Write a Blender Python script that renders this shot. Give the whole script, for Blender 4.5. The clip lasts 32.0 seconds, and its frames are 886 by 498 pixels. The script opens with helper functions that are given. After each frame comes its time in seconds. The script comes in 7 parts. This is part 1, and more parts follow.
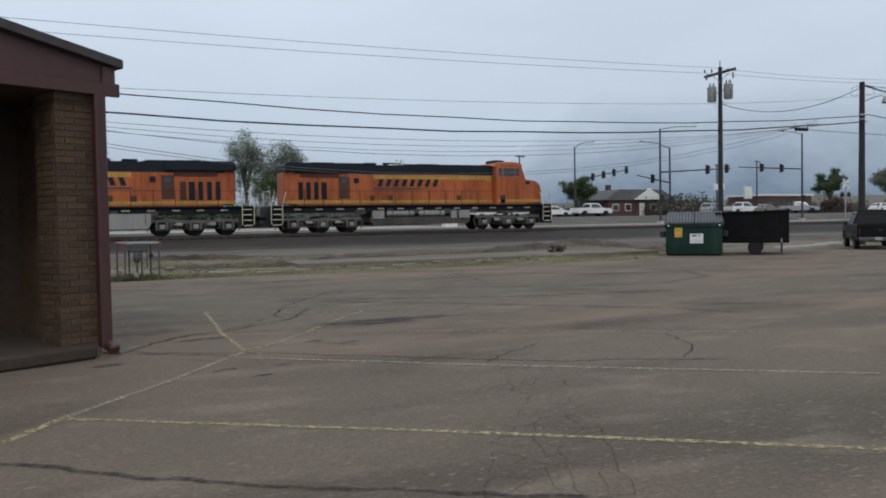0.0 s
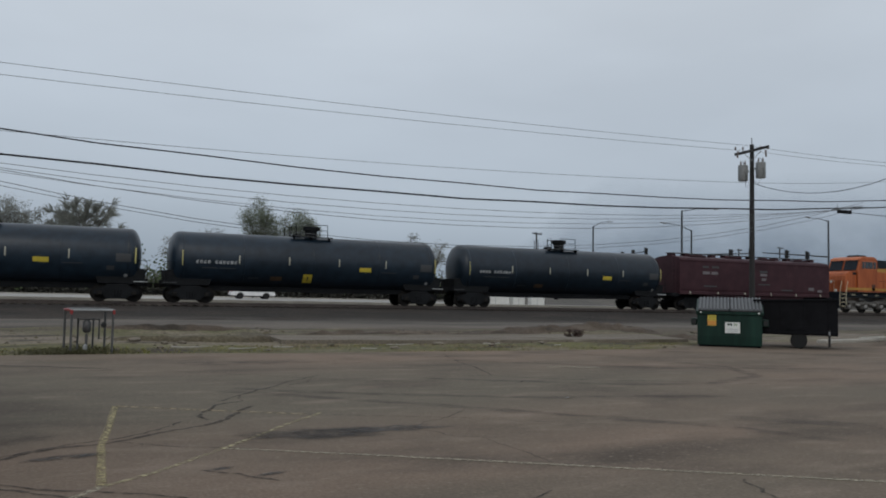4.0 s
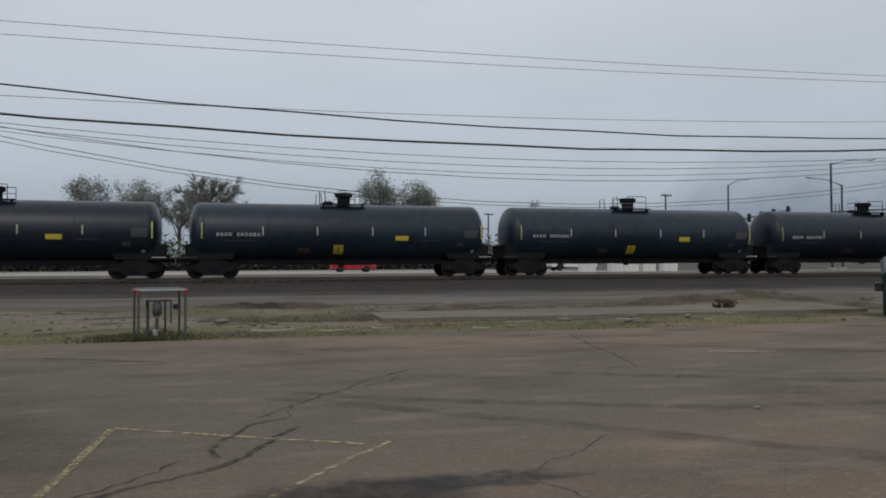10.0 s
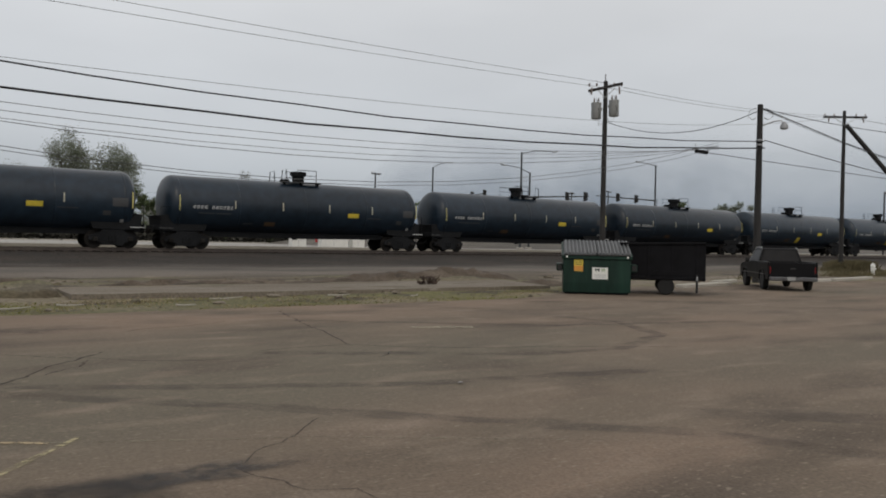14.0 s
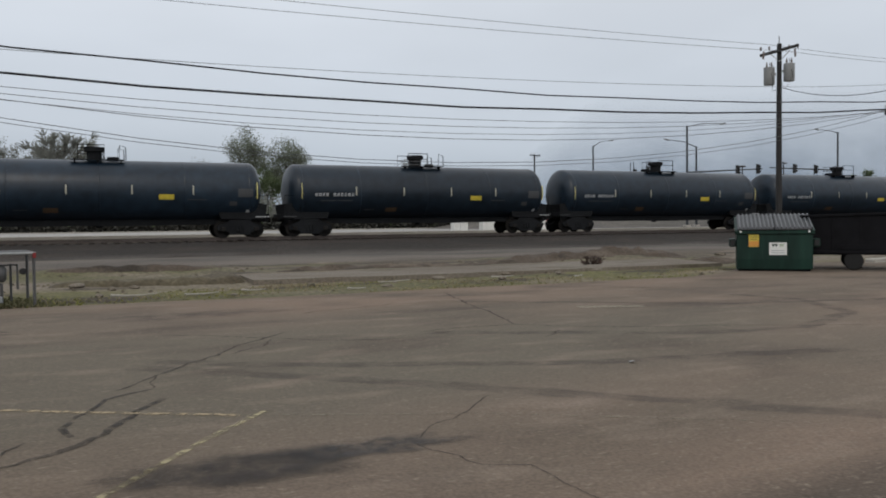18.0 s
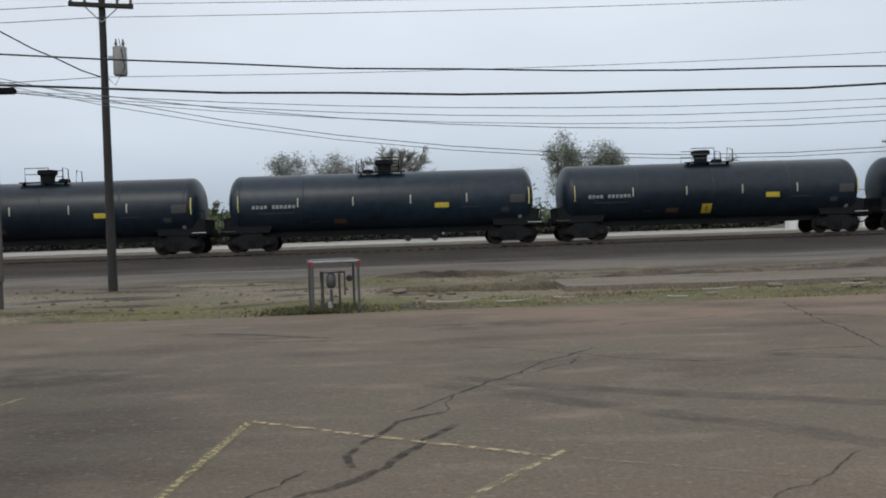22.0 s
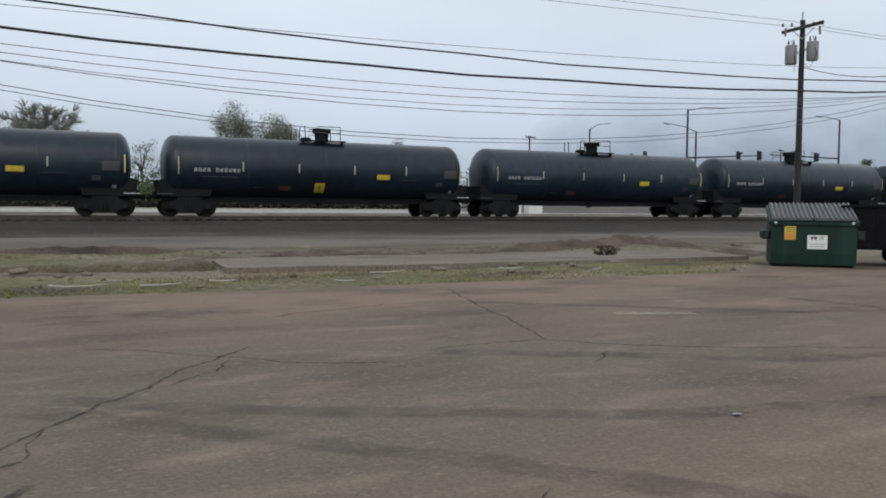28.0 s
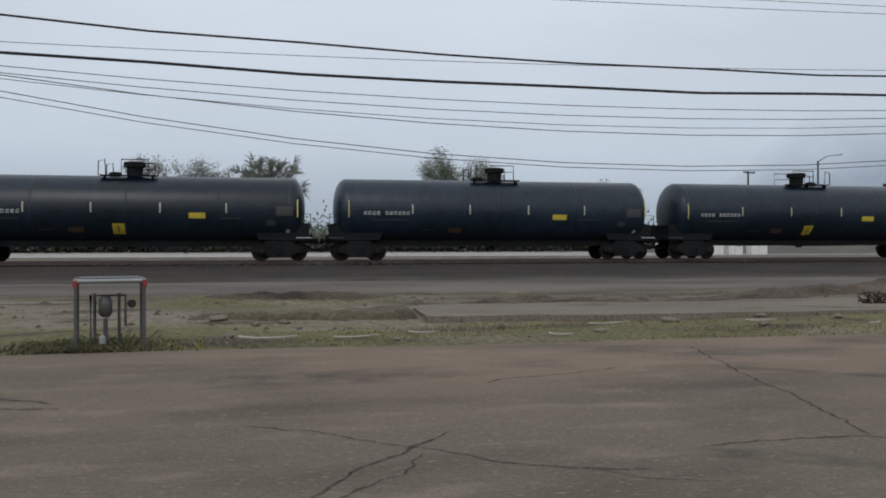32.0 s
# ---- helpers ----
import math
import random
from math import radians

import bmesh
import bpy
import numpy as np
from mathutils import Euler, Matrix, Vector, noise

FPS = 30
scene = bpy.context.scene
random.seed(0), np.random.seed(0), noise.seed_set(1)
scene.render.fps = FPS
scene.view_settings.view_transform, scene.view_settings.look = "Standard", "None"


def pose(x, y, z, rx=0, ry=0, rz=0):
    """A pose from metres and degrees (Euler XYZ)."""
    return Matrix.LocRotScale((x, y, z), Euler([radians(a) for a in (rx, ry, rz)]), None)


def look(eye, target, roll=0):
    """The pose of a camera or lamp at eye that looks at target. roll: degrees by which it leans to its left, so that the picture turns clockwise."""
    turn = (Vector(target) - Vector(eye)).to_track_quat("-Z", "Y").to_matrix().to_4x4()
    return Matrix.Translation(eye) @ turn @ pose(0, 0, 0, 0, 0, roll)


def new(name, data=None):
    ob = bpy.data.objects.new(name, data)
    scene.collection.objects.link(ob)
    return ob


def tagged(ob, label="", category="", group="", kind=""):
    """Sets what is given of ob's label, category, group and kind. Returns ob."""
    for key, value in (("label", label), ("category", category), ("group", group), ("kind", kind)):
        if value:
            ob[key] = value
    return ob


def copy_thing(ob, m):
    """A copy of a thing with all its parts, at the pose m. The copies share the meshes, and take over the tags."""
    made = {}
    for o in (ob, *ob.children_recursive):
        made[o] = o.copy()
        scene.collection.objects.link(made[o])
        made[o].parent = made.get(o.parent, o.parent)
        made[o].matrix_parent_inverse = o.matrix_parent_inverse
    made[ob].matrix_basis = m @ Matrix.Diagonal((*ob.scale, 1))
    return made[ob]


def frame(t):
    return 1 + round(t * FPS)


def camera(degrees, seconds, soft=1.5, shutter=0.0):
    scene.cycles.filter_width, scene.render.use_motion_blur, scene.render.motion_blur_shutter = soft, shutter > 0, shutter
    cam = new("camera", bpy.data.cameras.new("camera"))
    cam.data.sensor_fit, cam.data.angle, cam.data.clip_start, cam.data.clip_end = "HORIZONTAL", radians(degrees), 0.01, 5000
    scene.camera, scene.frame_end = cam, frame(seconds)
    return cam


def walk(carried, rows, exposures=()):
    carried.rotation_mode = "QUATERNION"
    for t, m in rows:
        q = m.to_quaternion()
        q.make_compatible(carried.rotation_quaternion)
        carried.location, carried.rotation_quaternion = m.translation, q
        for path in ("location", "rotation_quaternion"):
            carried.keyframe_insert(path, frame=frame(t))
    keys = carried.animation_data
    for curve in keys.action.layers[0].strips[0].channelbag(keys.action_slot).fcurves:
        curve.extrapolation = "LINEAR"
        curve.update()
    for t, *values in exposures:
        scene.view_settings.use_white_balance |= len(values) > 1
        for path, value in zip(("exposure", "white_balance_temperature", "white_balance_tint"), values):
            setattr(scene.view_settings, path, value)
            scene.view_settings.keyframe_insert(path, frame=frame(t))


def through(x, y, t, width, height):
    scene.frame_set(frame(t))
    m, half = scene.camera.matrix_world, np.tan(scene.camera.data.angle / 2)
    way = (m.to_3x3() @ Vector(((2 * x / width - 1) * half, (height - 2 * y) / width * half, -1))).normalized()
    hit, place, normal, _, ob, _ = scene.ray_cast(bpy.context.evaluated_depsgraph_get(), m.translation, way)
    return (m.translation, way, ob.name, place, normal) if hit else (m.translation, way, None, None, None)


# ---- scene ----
cam = camera(57.5, 32.0, soft=1.87)

PATH = [
    (0, (0.003, 0.000, 1.367), (4.243, 9.051, 1.031), -0.98),
    (0.5, (0.200, 0.286, 1.439), (4.162, 9.467, 1.452), -0.79),
    (1, (0.401, 0.579, 1.417), (4.302, 9.786, 1.450), -1.20),
    (1.5, (0.572, 0.814, 1.383), (4.218, 10.125, 1.352), -0.63),
    (2, (0.715, 1.187, 1.417), (4.104, 10.590, 1.739), -0.72),
    (2.5, (0.860, 1.429, 1.443), (4.173, 10.864, 1.561), -0.53),
    (4.5, (1.646, 2.823, 1.386), (6.254, 11.670, 2.082), 1.51),
    (5, (1.607, 3.028, 1.421), (7.073, 11.398, 1.697), 0.01),
    (5.5, (1.966, 3.338, 1.426), (7.236, 11.801, 2.210), 1.31),
    (6, (2.000, 3.566, 1.448), (8.057, 11.506, 1.954), 2.16),
    (6.5, (2.001, 3.708, 1.451), (7.347, 12.158, 1.562), 2.42),
    (7, (2.191, 3.945, 1.429), (5.528, 13.363, 1.838), -0.07),
    (7.5, (2.179, 4.318, 1.391), (4.638, 13.993, 1.983), 0.05),
    (8, (2.344, 4.573, 1.386), (4.742, 14.281, 1.255), -2.16),
    (8.5, (2.520, 4.850, 1.410), (4.701, 14.604, 1.104), -1.78),
    (9, (2.646, 5.133, 1.392), (4.530, 14.953, 1.228), -1.20),
    (9.5, (2.759, 5.350, 1.375), (4.950, 15.102, 1.675), -0.94),
    (10, (2.892, 5.569, 1.395), (5.537, 15.210, 1.605), -0.28),
    (10.5, (2.908, 5.722, 1.394), (5.787, 15.295, 1.683), -1.03),
    (11, (2.997, 5.890, 1.411), (6.695, 15.178, 1.653), -0.08),
    (11.5, (2.978, 5.835, 1.447), (7.554, 14.708, 2.018), 1.94),
    (12, (3.025, 5.828, 1.418), (8.184, 14.378, 1.943), 1.71),
    (12.5, (3.044, 5.846, 1.453), (8.522, 14.195, 1.987), 2.00),
    (13, (3.101, 5.867, 1.431), (8.698, 14.145, 1.827), 1.52),
    (13.5, (3.058, 5.881, 1.426), (9.066, 13.872, 1.641), 1.95),
    (14, (2.948, 5.800, 1.433), (8.784, 13.920, 1.351), 1.12),
    (14.5, (2.953, 5.818, 1.425), (8.553, 14.102, 1.539), 1.99),
    (16.5, (2.991, 5.866, 1.397), (8.648, 14.112, 1.452), 2.72),
    (17, (2.953, 5.850, 1.404), (7.867, 14.558, 1.238), 1.79),
    (17.5, (2.947, 5.850, 1.393), (7.406, 14.800, 1.293), 0.38),
    (18, (2.941, 5.872, 1.385), (7.060, 14.979, 1.081), -0.63),
    (18.5, (2.978, 5.875, 1.394), (7.311, 14.873, 0.888), -0.80),
    (19, (2.990, 5.867, 1.394), (7.528, 14.772, 1.043), 0.93),
    (19.5, (2.950, 5.871, 1.393), (7.213, 14.901, 0.859), 0.96),
    (20, (2.933, 5.961, 1.387), (5.283, 15.663, 0.790), -0.38),
    (20.5, (3.074, 6.018, 1.423), (3.178, 16.015, 1.201), -0.53),
    (21, (3.184, 6.228, 1.404), (3.089, 16.222, 1.090), 0.42),
    (21.5, (3.231, 6.594, 1.383), (3.909, 16.567, 1.119), -1.86),
    (22, (3.292, 6.857, 1.394), (3.640, 16.849, 1.213), -1.92),
    (22.5, (3.363, 7.129, 1.344), (4.399, 17.054, 0.685), -0.72),
    (23, (3.394, 7.423, 1.367), (5.064, 17.273, 0.931), -2.01),
    (23.5, (3.504, 7.691, 1.358), (5.857, 17.400, 0.920), -2.86),
    (24, (3.747, 7.920, 1.374), (7.320, 17.259, 1.281), -0.46),
    (24.5, (3.737, 8.102, 1.438), (8.548, 16.869, 1.406), -0.29),
    (25, (3.820, 8.243, 1.448), (8.608, 17.018, 1.718), 1.54),
    (25.5, (3.745, 8.196, 1.426), (8.298, 17.099, 1.383), 0.78),
    (27.5, (3.760, 8.197, 1.436), (8.345, 17.073, 0.999), 0.12),
    (28, (3.725, 8.227, 1.427), (7.963, 17.269, 0.895), 0.49),
    (28.5, (3.688, 8.275, 1.422), (7.700, 17.415, 0.811), 0.39),
    (29, (3.676, 8.454, 1.392), (6.180, 18.113, 0.725), 0.33),
    (29.5, (3.770, 8.729, 1.398), (4.606, 18.671, 0.711), -0.24),
    (30, (3.795, 9.075, 1.396), (4.633, 19.034, 1.039), -0.50),
    (30.5, (3.848, 9.369, 1.396), (5.091, 19.291, 1.342), -0.50),
    (31, (3.985, 9.823, 1.384), (5.317, 19.732, 1.179), -0.48),
    (31.5, (4.057, 10.071, 1.392), (6.039, 19.867, 1.042), -2.19),
    (32, (4.187, 10.327, 1.384), (6.064, 20.150, 1.376), -0.13),
]
walk(cam, [(t, look(eye, target, roll)) for t, eye, target, roll in PATH],
     exposures=[(0.0, 0.18, 6270, 8.5), (1.0, 0.12, 6220, 8.5), (2.0, 0.02, 6220, 8.5), (2.5, 0.0, 6220, 8.5), (5.0, -0.20, 6750, 9.5), (6.0, -0.15, 7000, 12), (7.0, -0.22, 7000, 11), (8.0, 0.03, 6900, 12), (9.0, 0.17, 6850, 12), (10.0, -0.10, 6600, 10.5), (11.0, -0.05, 6600, 11), (12.0, -0.20, 6950, 11), (13.5, -0.08, 7200, 12), (14.0, 0.1, 7200, 12), (17.0, 0.07, 6720, 10), (18.0, 0.19, 6750, 11), (19.0, 0.34, 6600, 11), (20.0, 0.35, 6600, 11), (21.0, 0.29, 6550, 10), (22.0, 0.34, 6580, 10), (23.0, 0.29, 6600, 10), (24.0, 0.04, 6460, 9), (25.0, 0.05, 6600, 10), (28.0, 0.38, 6500, 10), (29.0, 0.47, 6600, 10), (30.0, 0.3, 6500, 10), (31.0, 0.2, 6500, 10), (32.0, 0.12, 6500, 10)])

# ---- sky and light: a bright overcast morning ----
SUN_EL, SUN_AZ = 42.0, 200.0
world = bpy.data.worlds.new("overcast_sky")
scene.world = world
world.use_nodes = True
wn, wl = world.node_tree.nodes, world.node_tree.links
wn.clear()
w_out = wn.new("ShaderNodeOutputWorld")
w_bg = wn.new("ShaderNodeBackground")
w_sky = wn.new("ShaderNodeTexSky")
w_sky.sky_type, w_sky.sun_disc = "NISHITA", False
w_sky.sun_elevation, w_sky.sun_rotation = radians(SUN_EL), radians(SUN_AZ)
w_sky.dust_density = 4.0
w_gain = wn.new("ShaderNodeVectorMath")
w_gain.operation = "SCALE"
w_gain.inputs["Scale"].default_value = 0.10
w_co = wn.new("ShaderNodeTexCoord")
w_xyz = wn.new("ShaderNodeSeparateXYZ")
w_ramp = wn.new("ShaderNodeValToRGB")
w_ramp.color_ramp.elements[0].position, w_ramp.color_ramp.elements[0].color = 0.0, (0.29, 0.36, 0.45, 1)
w_ramp.color_ramp.elements[1].position, w_ramp.color_ramp.elements[1].color = 0.42, (0.72, 0.77, 0.83, 1)
mid = w_ramp.color_ramp.elements.new(0.12)
mid.color = (0.52, 0.585, 0.67, 1)
w_noise = wn.new("ShaderNodeTexNoise")
w_noise.inputs["Scale"].default_value, w_noise.inputs["Detail"].default_value = 2.2, 4.0
w_map = wn.new("ShaderNodeMapping")
w_map.inputs["Scale"].default_value = (1, 1, 3)
w_cl = wn.new("ShaderNodeMapRange")
w_cl.inputs["From Min"].default_value, w_cl.inputs["From Max"].default_value = 0.3, 0.7
w_cl.inputs["To Min"].default_value, w_cl.inputs["To Max"].default_value = 0.93, 1.06
w_mul = wn.new("ShaderNodeVectorMath")
w_mul.operation = "SCALE"
w_mix = wn.new("ShaderNodeMix")
w_mix.data_type = "RGBA"
w_mix.inputs["Factor"].default_value = 0.88
wl.new(w_sky.outputs["Color"], w_gain.inputs[0])
wl.new(w_co.outputs["Generated"], w_xyz.inputs["Vector"])
wl.new(w_xyz.outputs["Z"], w_ramp.inputs["Fac"])
wl.new(w_co.outputs["Generated"], w_map.inputs["Vector"])
wl.new(w_map.outputs["Vector"], w_noise.inputs["Vector"])
wl.new(w_noise.outputs["Fac"], w_cl.inputs["Value"])
wl.new(w_ramp.outputs["Color"], w_mul.inputs[0])
wl.new(w_cl.outputs["Result"], w_mul.inputs["Scale"])
wl.new(w_gain.outputs["Vector"], w_mix.inputs["A"])
wl.new(w_mul.outputs["Vector"], w_mix.inputs["B"])
wl.new(w_mix.outputs["Result"], w_bg.inputs["Color"])
w_bg.inputs["Strength"].default_value = 1.0
wl.new(w_bg.outputs["Background"], w_out.inputs["Surface"])
sun = new("sun", bpy.data.lights.new("sun", "SUN"))
sun.data.energy, sun.data.angle, sun.data.color = 0.5, radians(25), (1.0, 0.96, 0.9)
az, el = radians(SUN_AZ), radians(SUN_EL)
sun.matrix_world = look((math.sin(az) * math.cos(el) * 100, math.cos(az) * math.cos(el) * 100, math.sin(el) * 100), (0, 0, 0))


# ---- materials ----
def mat(name, color, rough=0.6, metal=0.0, spread=0.25, grain=8.0, stain=0.6, bump=0.15, spec=0.5, tint=None, per_object=0.0, moving=False, streak=False):
    """A worn surface: base colour broken up at two scales, uneven gloss and a fine relief."""
    m = bpy.data.materials.new(name)
    m.use_nodes = True
    n, l = m.node_tree.nodes, m.node_tree.links
    b = n["Principled BSDF"]
    b.inputs["Metallic"].default_value, b.inputs["Specular IOR Level"].default_value = metal, spec
    co = n.new("ShaderNodeTexCoord")
    src = co.outputs["Object"]
    if streak:
        mp = n.new("ShaderNodeMapping")
        mp.inputs["Scale"].default_value = (1, 1, 0.15)
        l.new(src, mp.inputs["Vector"])
        src = mp.outputs["Vector"]
    fine, wide = n.new("ShaderNodeTexNoise"), n.new("ShaderNodeTexNoise")
    fine.inputs["Scale"].default_value, fine.inputs["Detail"].default_value = grain, 5
    wide.inputs["Scale"].default_value, wide.inputs["Detail"].default_value = stain, 3
    l.new(src, fine.inputs["Vector"]), l.new(src, wide.inputs["Vector"])
    add = n.new("ShaderNodeMath")
    add.operation = "ADD"
    l.new(fine.outputs["Fac"], add.inputs[0]), l.new(wide.outputs["Fac"], add.inputs[1])
    ramp = n.new("ShaderNodeMapRange")
    ramp.inputs["From Min"].default_value, ramp.inputs["From Max"].default_value = 0.65, 1.35
    l.new(add.outputs["Value"], ramp.inputs["Value"])
    mix = n.new("ShaderNodeMix")
    mix.data_type = "RGBA"
    lo = [c * (1 - spread) for c in color]
    hi = [min(1, c * (1 + spread)) for c in (tint or color)]
    mix.inputs["A"].default_value, mix.inputs["B"].default_value = (*lo, 1), (*hi, 1)
    l.new(ramp.outputs["Result"], mix.inputs["Factor"])
    out = mix.outputs["Result"]
    if per_object:
        info, hsv, r2 = n.new("ShaderNodeObjectInfo"), n.new("ShaderNodeHueSaturation"), n.new("ShaderNodeMapRange")
        r2.inputs["To Min"].default_value, r2.inputs["To Max"].default_value = 1 - per_object, 1 + per_object
        l.new(info.outputs["Random"], r2.inputs["Value"]), l.new(r2.outputs["Result"], hsv.inputs["Value"])
        l.new(out, hsv.inputs["Color"])
        out = hsv.outputs["Color"]
    l.new(out, b.inputs["Base Color"])
    rr = n.new("ShaderNodeMapRange")
    rr.inputs["To Min"].default_value, rr.inputs["To Max"].default_value = max(0.02, rough - 0.12), min(1, rough + 0.12)
    l.new(wide.outputs["Fac"], rr.inputs["Value"]), l.new(rr.outputs["Result"], b.inputs["Roughness"])
    if bump:
        bp = n.new("ShaderNodeBump")
        bp.inputs["Strength"].default_value, bp.inputs["Distance"].default_value = bump, 0.02
        l.new(fine.outputs["Fac"], bp.inputs["Height"]), l.new(bp.outputs["Normal"], b.inputs["Normal"])
    return m


def strewn(n, l, geo, under, color, y, breadth):
    """Mixes in a colour on the near side of a ragged line at y."""
    nz, mp, sx, ad, mr, mx = n.new("ShaderNodeTexNoise"), n.new("ShaderNodeMapping"), n.new("ShaderNodeSeparateXYZ"), n.new("ShaderNodeMath"), n.new("ShaderNodeMapRange"), n.new("ShaderNodeMix")
    mp.inputs["Location"].default_value, mp.inputs["Scale"].default_value = (y, 3.0, 0), (0.25, 1.0, 1.0)
    nz.inputs["Scale"].default_value, nz.inputs["Detail"].default_value = 0.55, 6
    l.new(geo.outputs["Position"], mp.inputs["Vector"]), l.new(mp.outputs["Vector"], nz.inputs["Vector"])
    l.new(geo.outputs["Position"], sx.inputs["Vector"])
    ad.operation = "MULTIPLY_ADD"
    ad.inputs[1].default_value = breadth * 2.2
    l.new(nz.outputs["Fac"], ad.inputs[0]), l.new(sx.outputs["Y"], ad.inputs[2])
    mr.inputs["From Min"].default_value, mr.inputs["From Max"].default_value = y + breadth * 0.6, y + breadth * 1.6
    mr.inputs["To Min"].default_value, mr.inputs["To Max"].default_value = 1.0, 0.0
    mx.data_type = "RGBA"
    l.new(ad.outputs["Value"], mr.inputs["Value"]), l.new(mr.outputs["Result"], mx.inputs["Factor"]), l.new(under, mx.inputs["A"])
    mx.inputs["B"].default_value = (*color, 1)
    return mx.outputs["Result"]


def ground_mat(name, layers, grain, bump, rough=0.95, pebble=0.0, contrast=0.4, borders=()):
    """Ground of several colours that lie in patches; layers: colour, noise scale, threshold, softness; the first fills.
    borders: colour that is strewn over it on the near side of a line at y, and over what breadth."""
    m = bpy.data.materials.new(name)
    m.use_nodes = True
    n, l = m.node_tree.nodes, m.node_tree.links
    b = n["Principled BSDF"]
    b.inputs["Specular IOR Level"].default_value, b.inputs["Roughness"].default_value = 0.25, rough
    geo = n.new("ShaderNodeNewGeometry")
    out = None
    for k, (color, scale, cut, soft) in enumerate(layers):
        if out is None:
            c = n.new("ShaderNodeRGB")
            c.outputs[0].default_value = (*color, 1)
            out = c.outputs[0]
            for tone, y, breadth in borders:
                out = strewn(n, l, geo, out, tone, y, breadth)
            continue
        nz, mr, mx = n.new("ShaderNodeTexNoise"), n.new("ShaderNodeMapRange"), n.new("ShaderNodeMix")
        mp = n.new("ShaderNodeMapping")
        mp.inputs["Location"].default_value = (k * 17.3, k * 5.1, 0)
        mp.inputs["Scale"].default_value = (0.45, 1.0, 1.0)
        l.new(geo.outputs["Position"], mp.inputs["Vector"]), l.new(mp.outputs["Vector"], nz.inputs["Vector"])
        nz.inputs["Scale"].default_value, nz.inputs["Detail"].default_value = scale, 6
        mr.inputs["From Min"].default_value, mr.inputs["From Max"].default_value = cut - soft, cut + soft
        mx.data_type = "RGBA"
        l.new(nz.outputs["Fac"], mr.inputs["Value"]), l.new(mr.outputs["Result"], mx.inputs["Factor"])
        l.new(out, mx.inputs["A"])
        mx.inputs["B"].default_value = (*color, 1)
        out = mx.outputs["Result"]
    fine = n.new("ShaderNodeTexNoise")
    fine.inputs["Scale"].default_value, fine.inputs["Detail"].default_value = grain, 4
    l.new(geo.outputs["Position"], fine.inputs["Vector"])
    h = fine.outputs["Fac"]
    if pebble:
        vo = n.new("ShaderNodeTexVoronoi")
        vo.inputs["Scale"].default_value = pebble
        l.new(geo.outputs["Position"], vo.inputs["Vector"])
        ad = n.new("ShaderNodeMath")
        ad.operation = "SUBTRACT"
        l.new(fine.outputs["Fac"], ad.inputs[0]), l.new(vo.outputs["Distance"], ad.inputs[1])
        h = ad.outputs["Value"]
    mr, mul = n.new("ShaderNodeMapRange"), n.new("ShaderNodeVectorMath")
    mr.inputs["From Min"].default_value, mr.inputs["From Max"].default_value = -0.35 if pebble else 0.25, 0.45 if pebble else 0.75
    mr.inputs["To Min"].default_value, mr.inputs["To Max"].default_value = 1 - contrast, 1 + contrast
    mul.operation = "SCALE"
    l.new(h, mr.inputs["Value"]), l.new(out, mul.inputs[0]), l.new(mr.outputs["Result"], mul.inputs["Scale"])
    l.new(mul.outputs["Vector"], b.inputs["Base Color"])
    bp = n.new("ShaderNodeBump")
    bp.inputs["Strength"].default_value, bp.inputs["Distance"].default_value = bump, 0.02
    l.new(h, bp.inputs["Height"]), l.new(bp.outputs["Normal"], b.inputs["Normal"])
    return m


def decal_mat(name, color, scale, cut, soft, strength=1.0, rough=0.9):
    """Thin film on the ground (paint, oil) that is worn through in patches; the mesh fades by its own uv edge."""
    m = mat(name, color, rough, 0, 0.3, 25, 2.0, 0.1)
    n, l = m.node_tree.nodes, m.node_tree.links
    b = n["Principled BSDF"]
    geo, nz, mr = n.new("ShaderNodeNewGeometry"), n.new("ShaderNodeTexNoise"), n.new("ShaderNodeMapRange")
    nz.inputs["Scale"].default_value, nz.inputs["Detail"].default_value = scale, 6
    mr.inputs["From Min"].default_value, mr.inputs["From Max"].default_value = cut - soft, cut + soft
    mr.inputs["To Max"].default_value = strength
    l.new(geo.outputs["Position"], nz.inputs["Vector"]), l.new(nz.outputs["Fac"], mr.inputs["Value"])
    at = n.new("ShaderNodeAttribute")
    at.attribute_name = "cover"
    mu = n.new("ShaderNodeMath")
    mu.operation = "MULTIPLY"
    l.new(mr.outputs["Result"], mu.inputs[0]), l.new(at.outputs["Fac"], mu.inputs[1])
    l.new(mu.outputs["Value"], b.inputs["Alpha"])
    return m


def glass_mat(name, color=(0.03, 0.035, 0.04)):
    m = mat(name, color, 0.12, 0, 0.2, 3, 0.8, 0.0, 0.8)
    return m


def leaf_mat(name, color, through=0.45):
    """Thin leaves that pass a part of the light."""
    m = mat(name, color, 0.8, 0, 0.3, 1.2, 0.25, 0)
    n, l = m.node_tree.nodes, m.node_tree.links
    b, out = n["Principled BSDF"], n["Material Output"]
    tr, mx = n.new("ShaderNodeBsdfTranslucent"), n.new("ShaderNodeMixShader")
    l.new(b.inputs["Base Color"].links[0].from_socket, tr.inputs["Color"])
    mx.inputs["Fac"].default_value = through
    l.new(b.outputs["BSDF"], mx.inputs[1]), l.new(tr.outputs["BSDF"], mx.inputs[2]), l.new(mx.outputs["Shader"], out.inputs["Surface"])
    return m


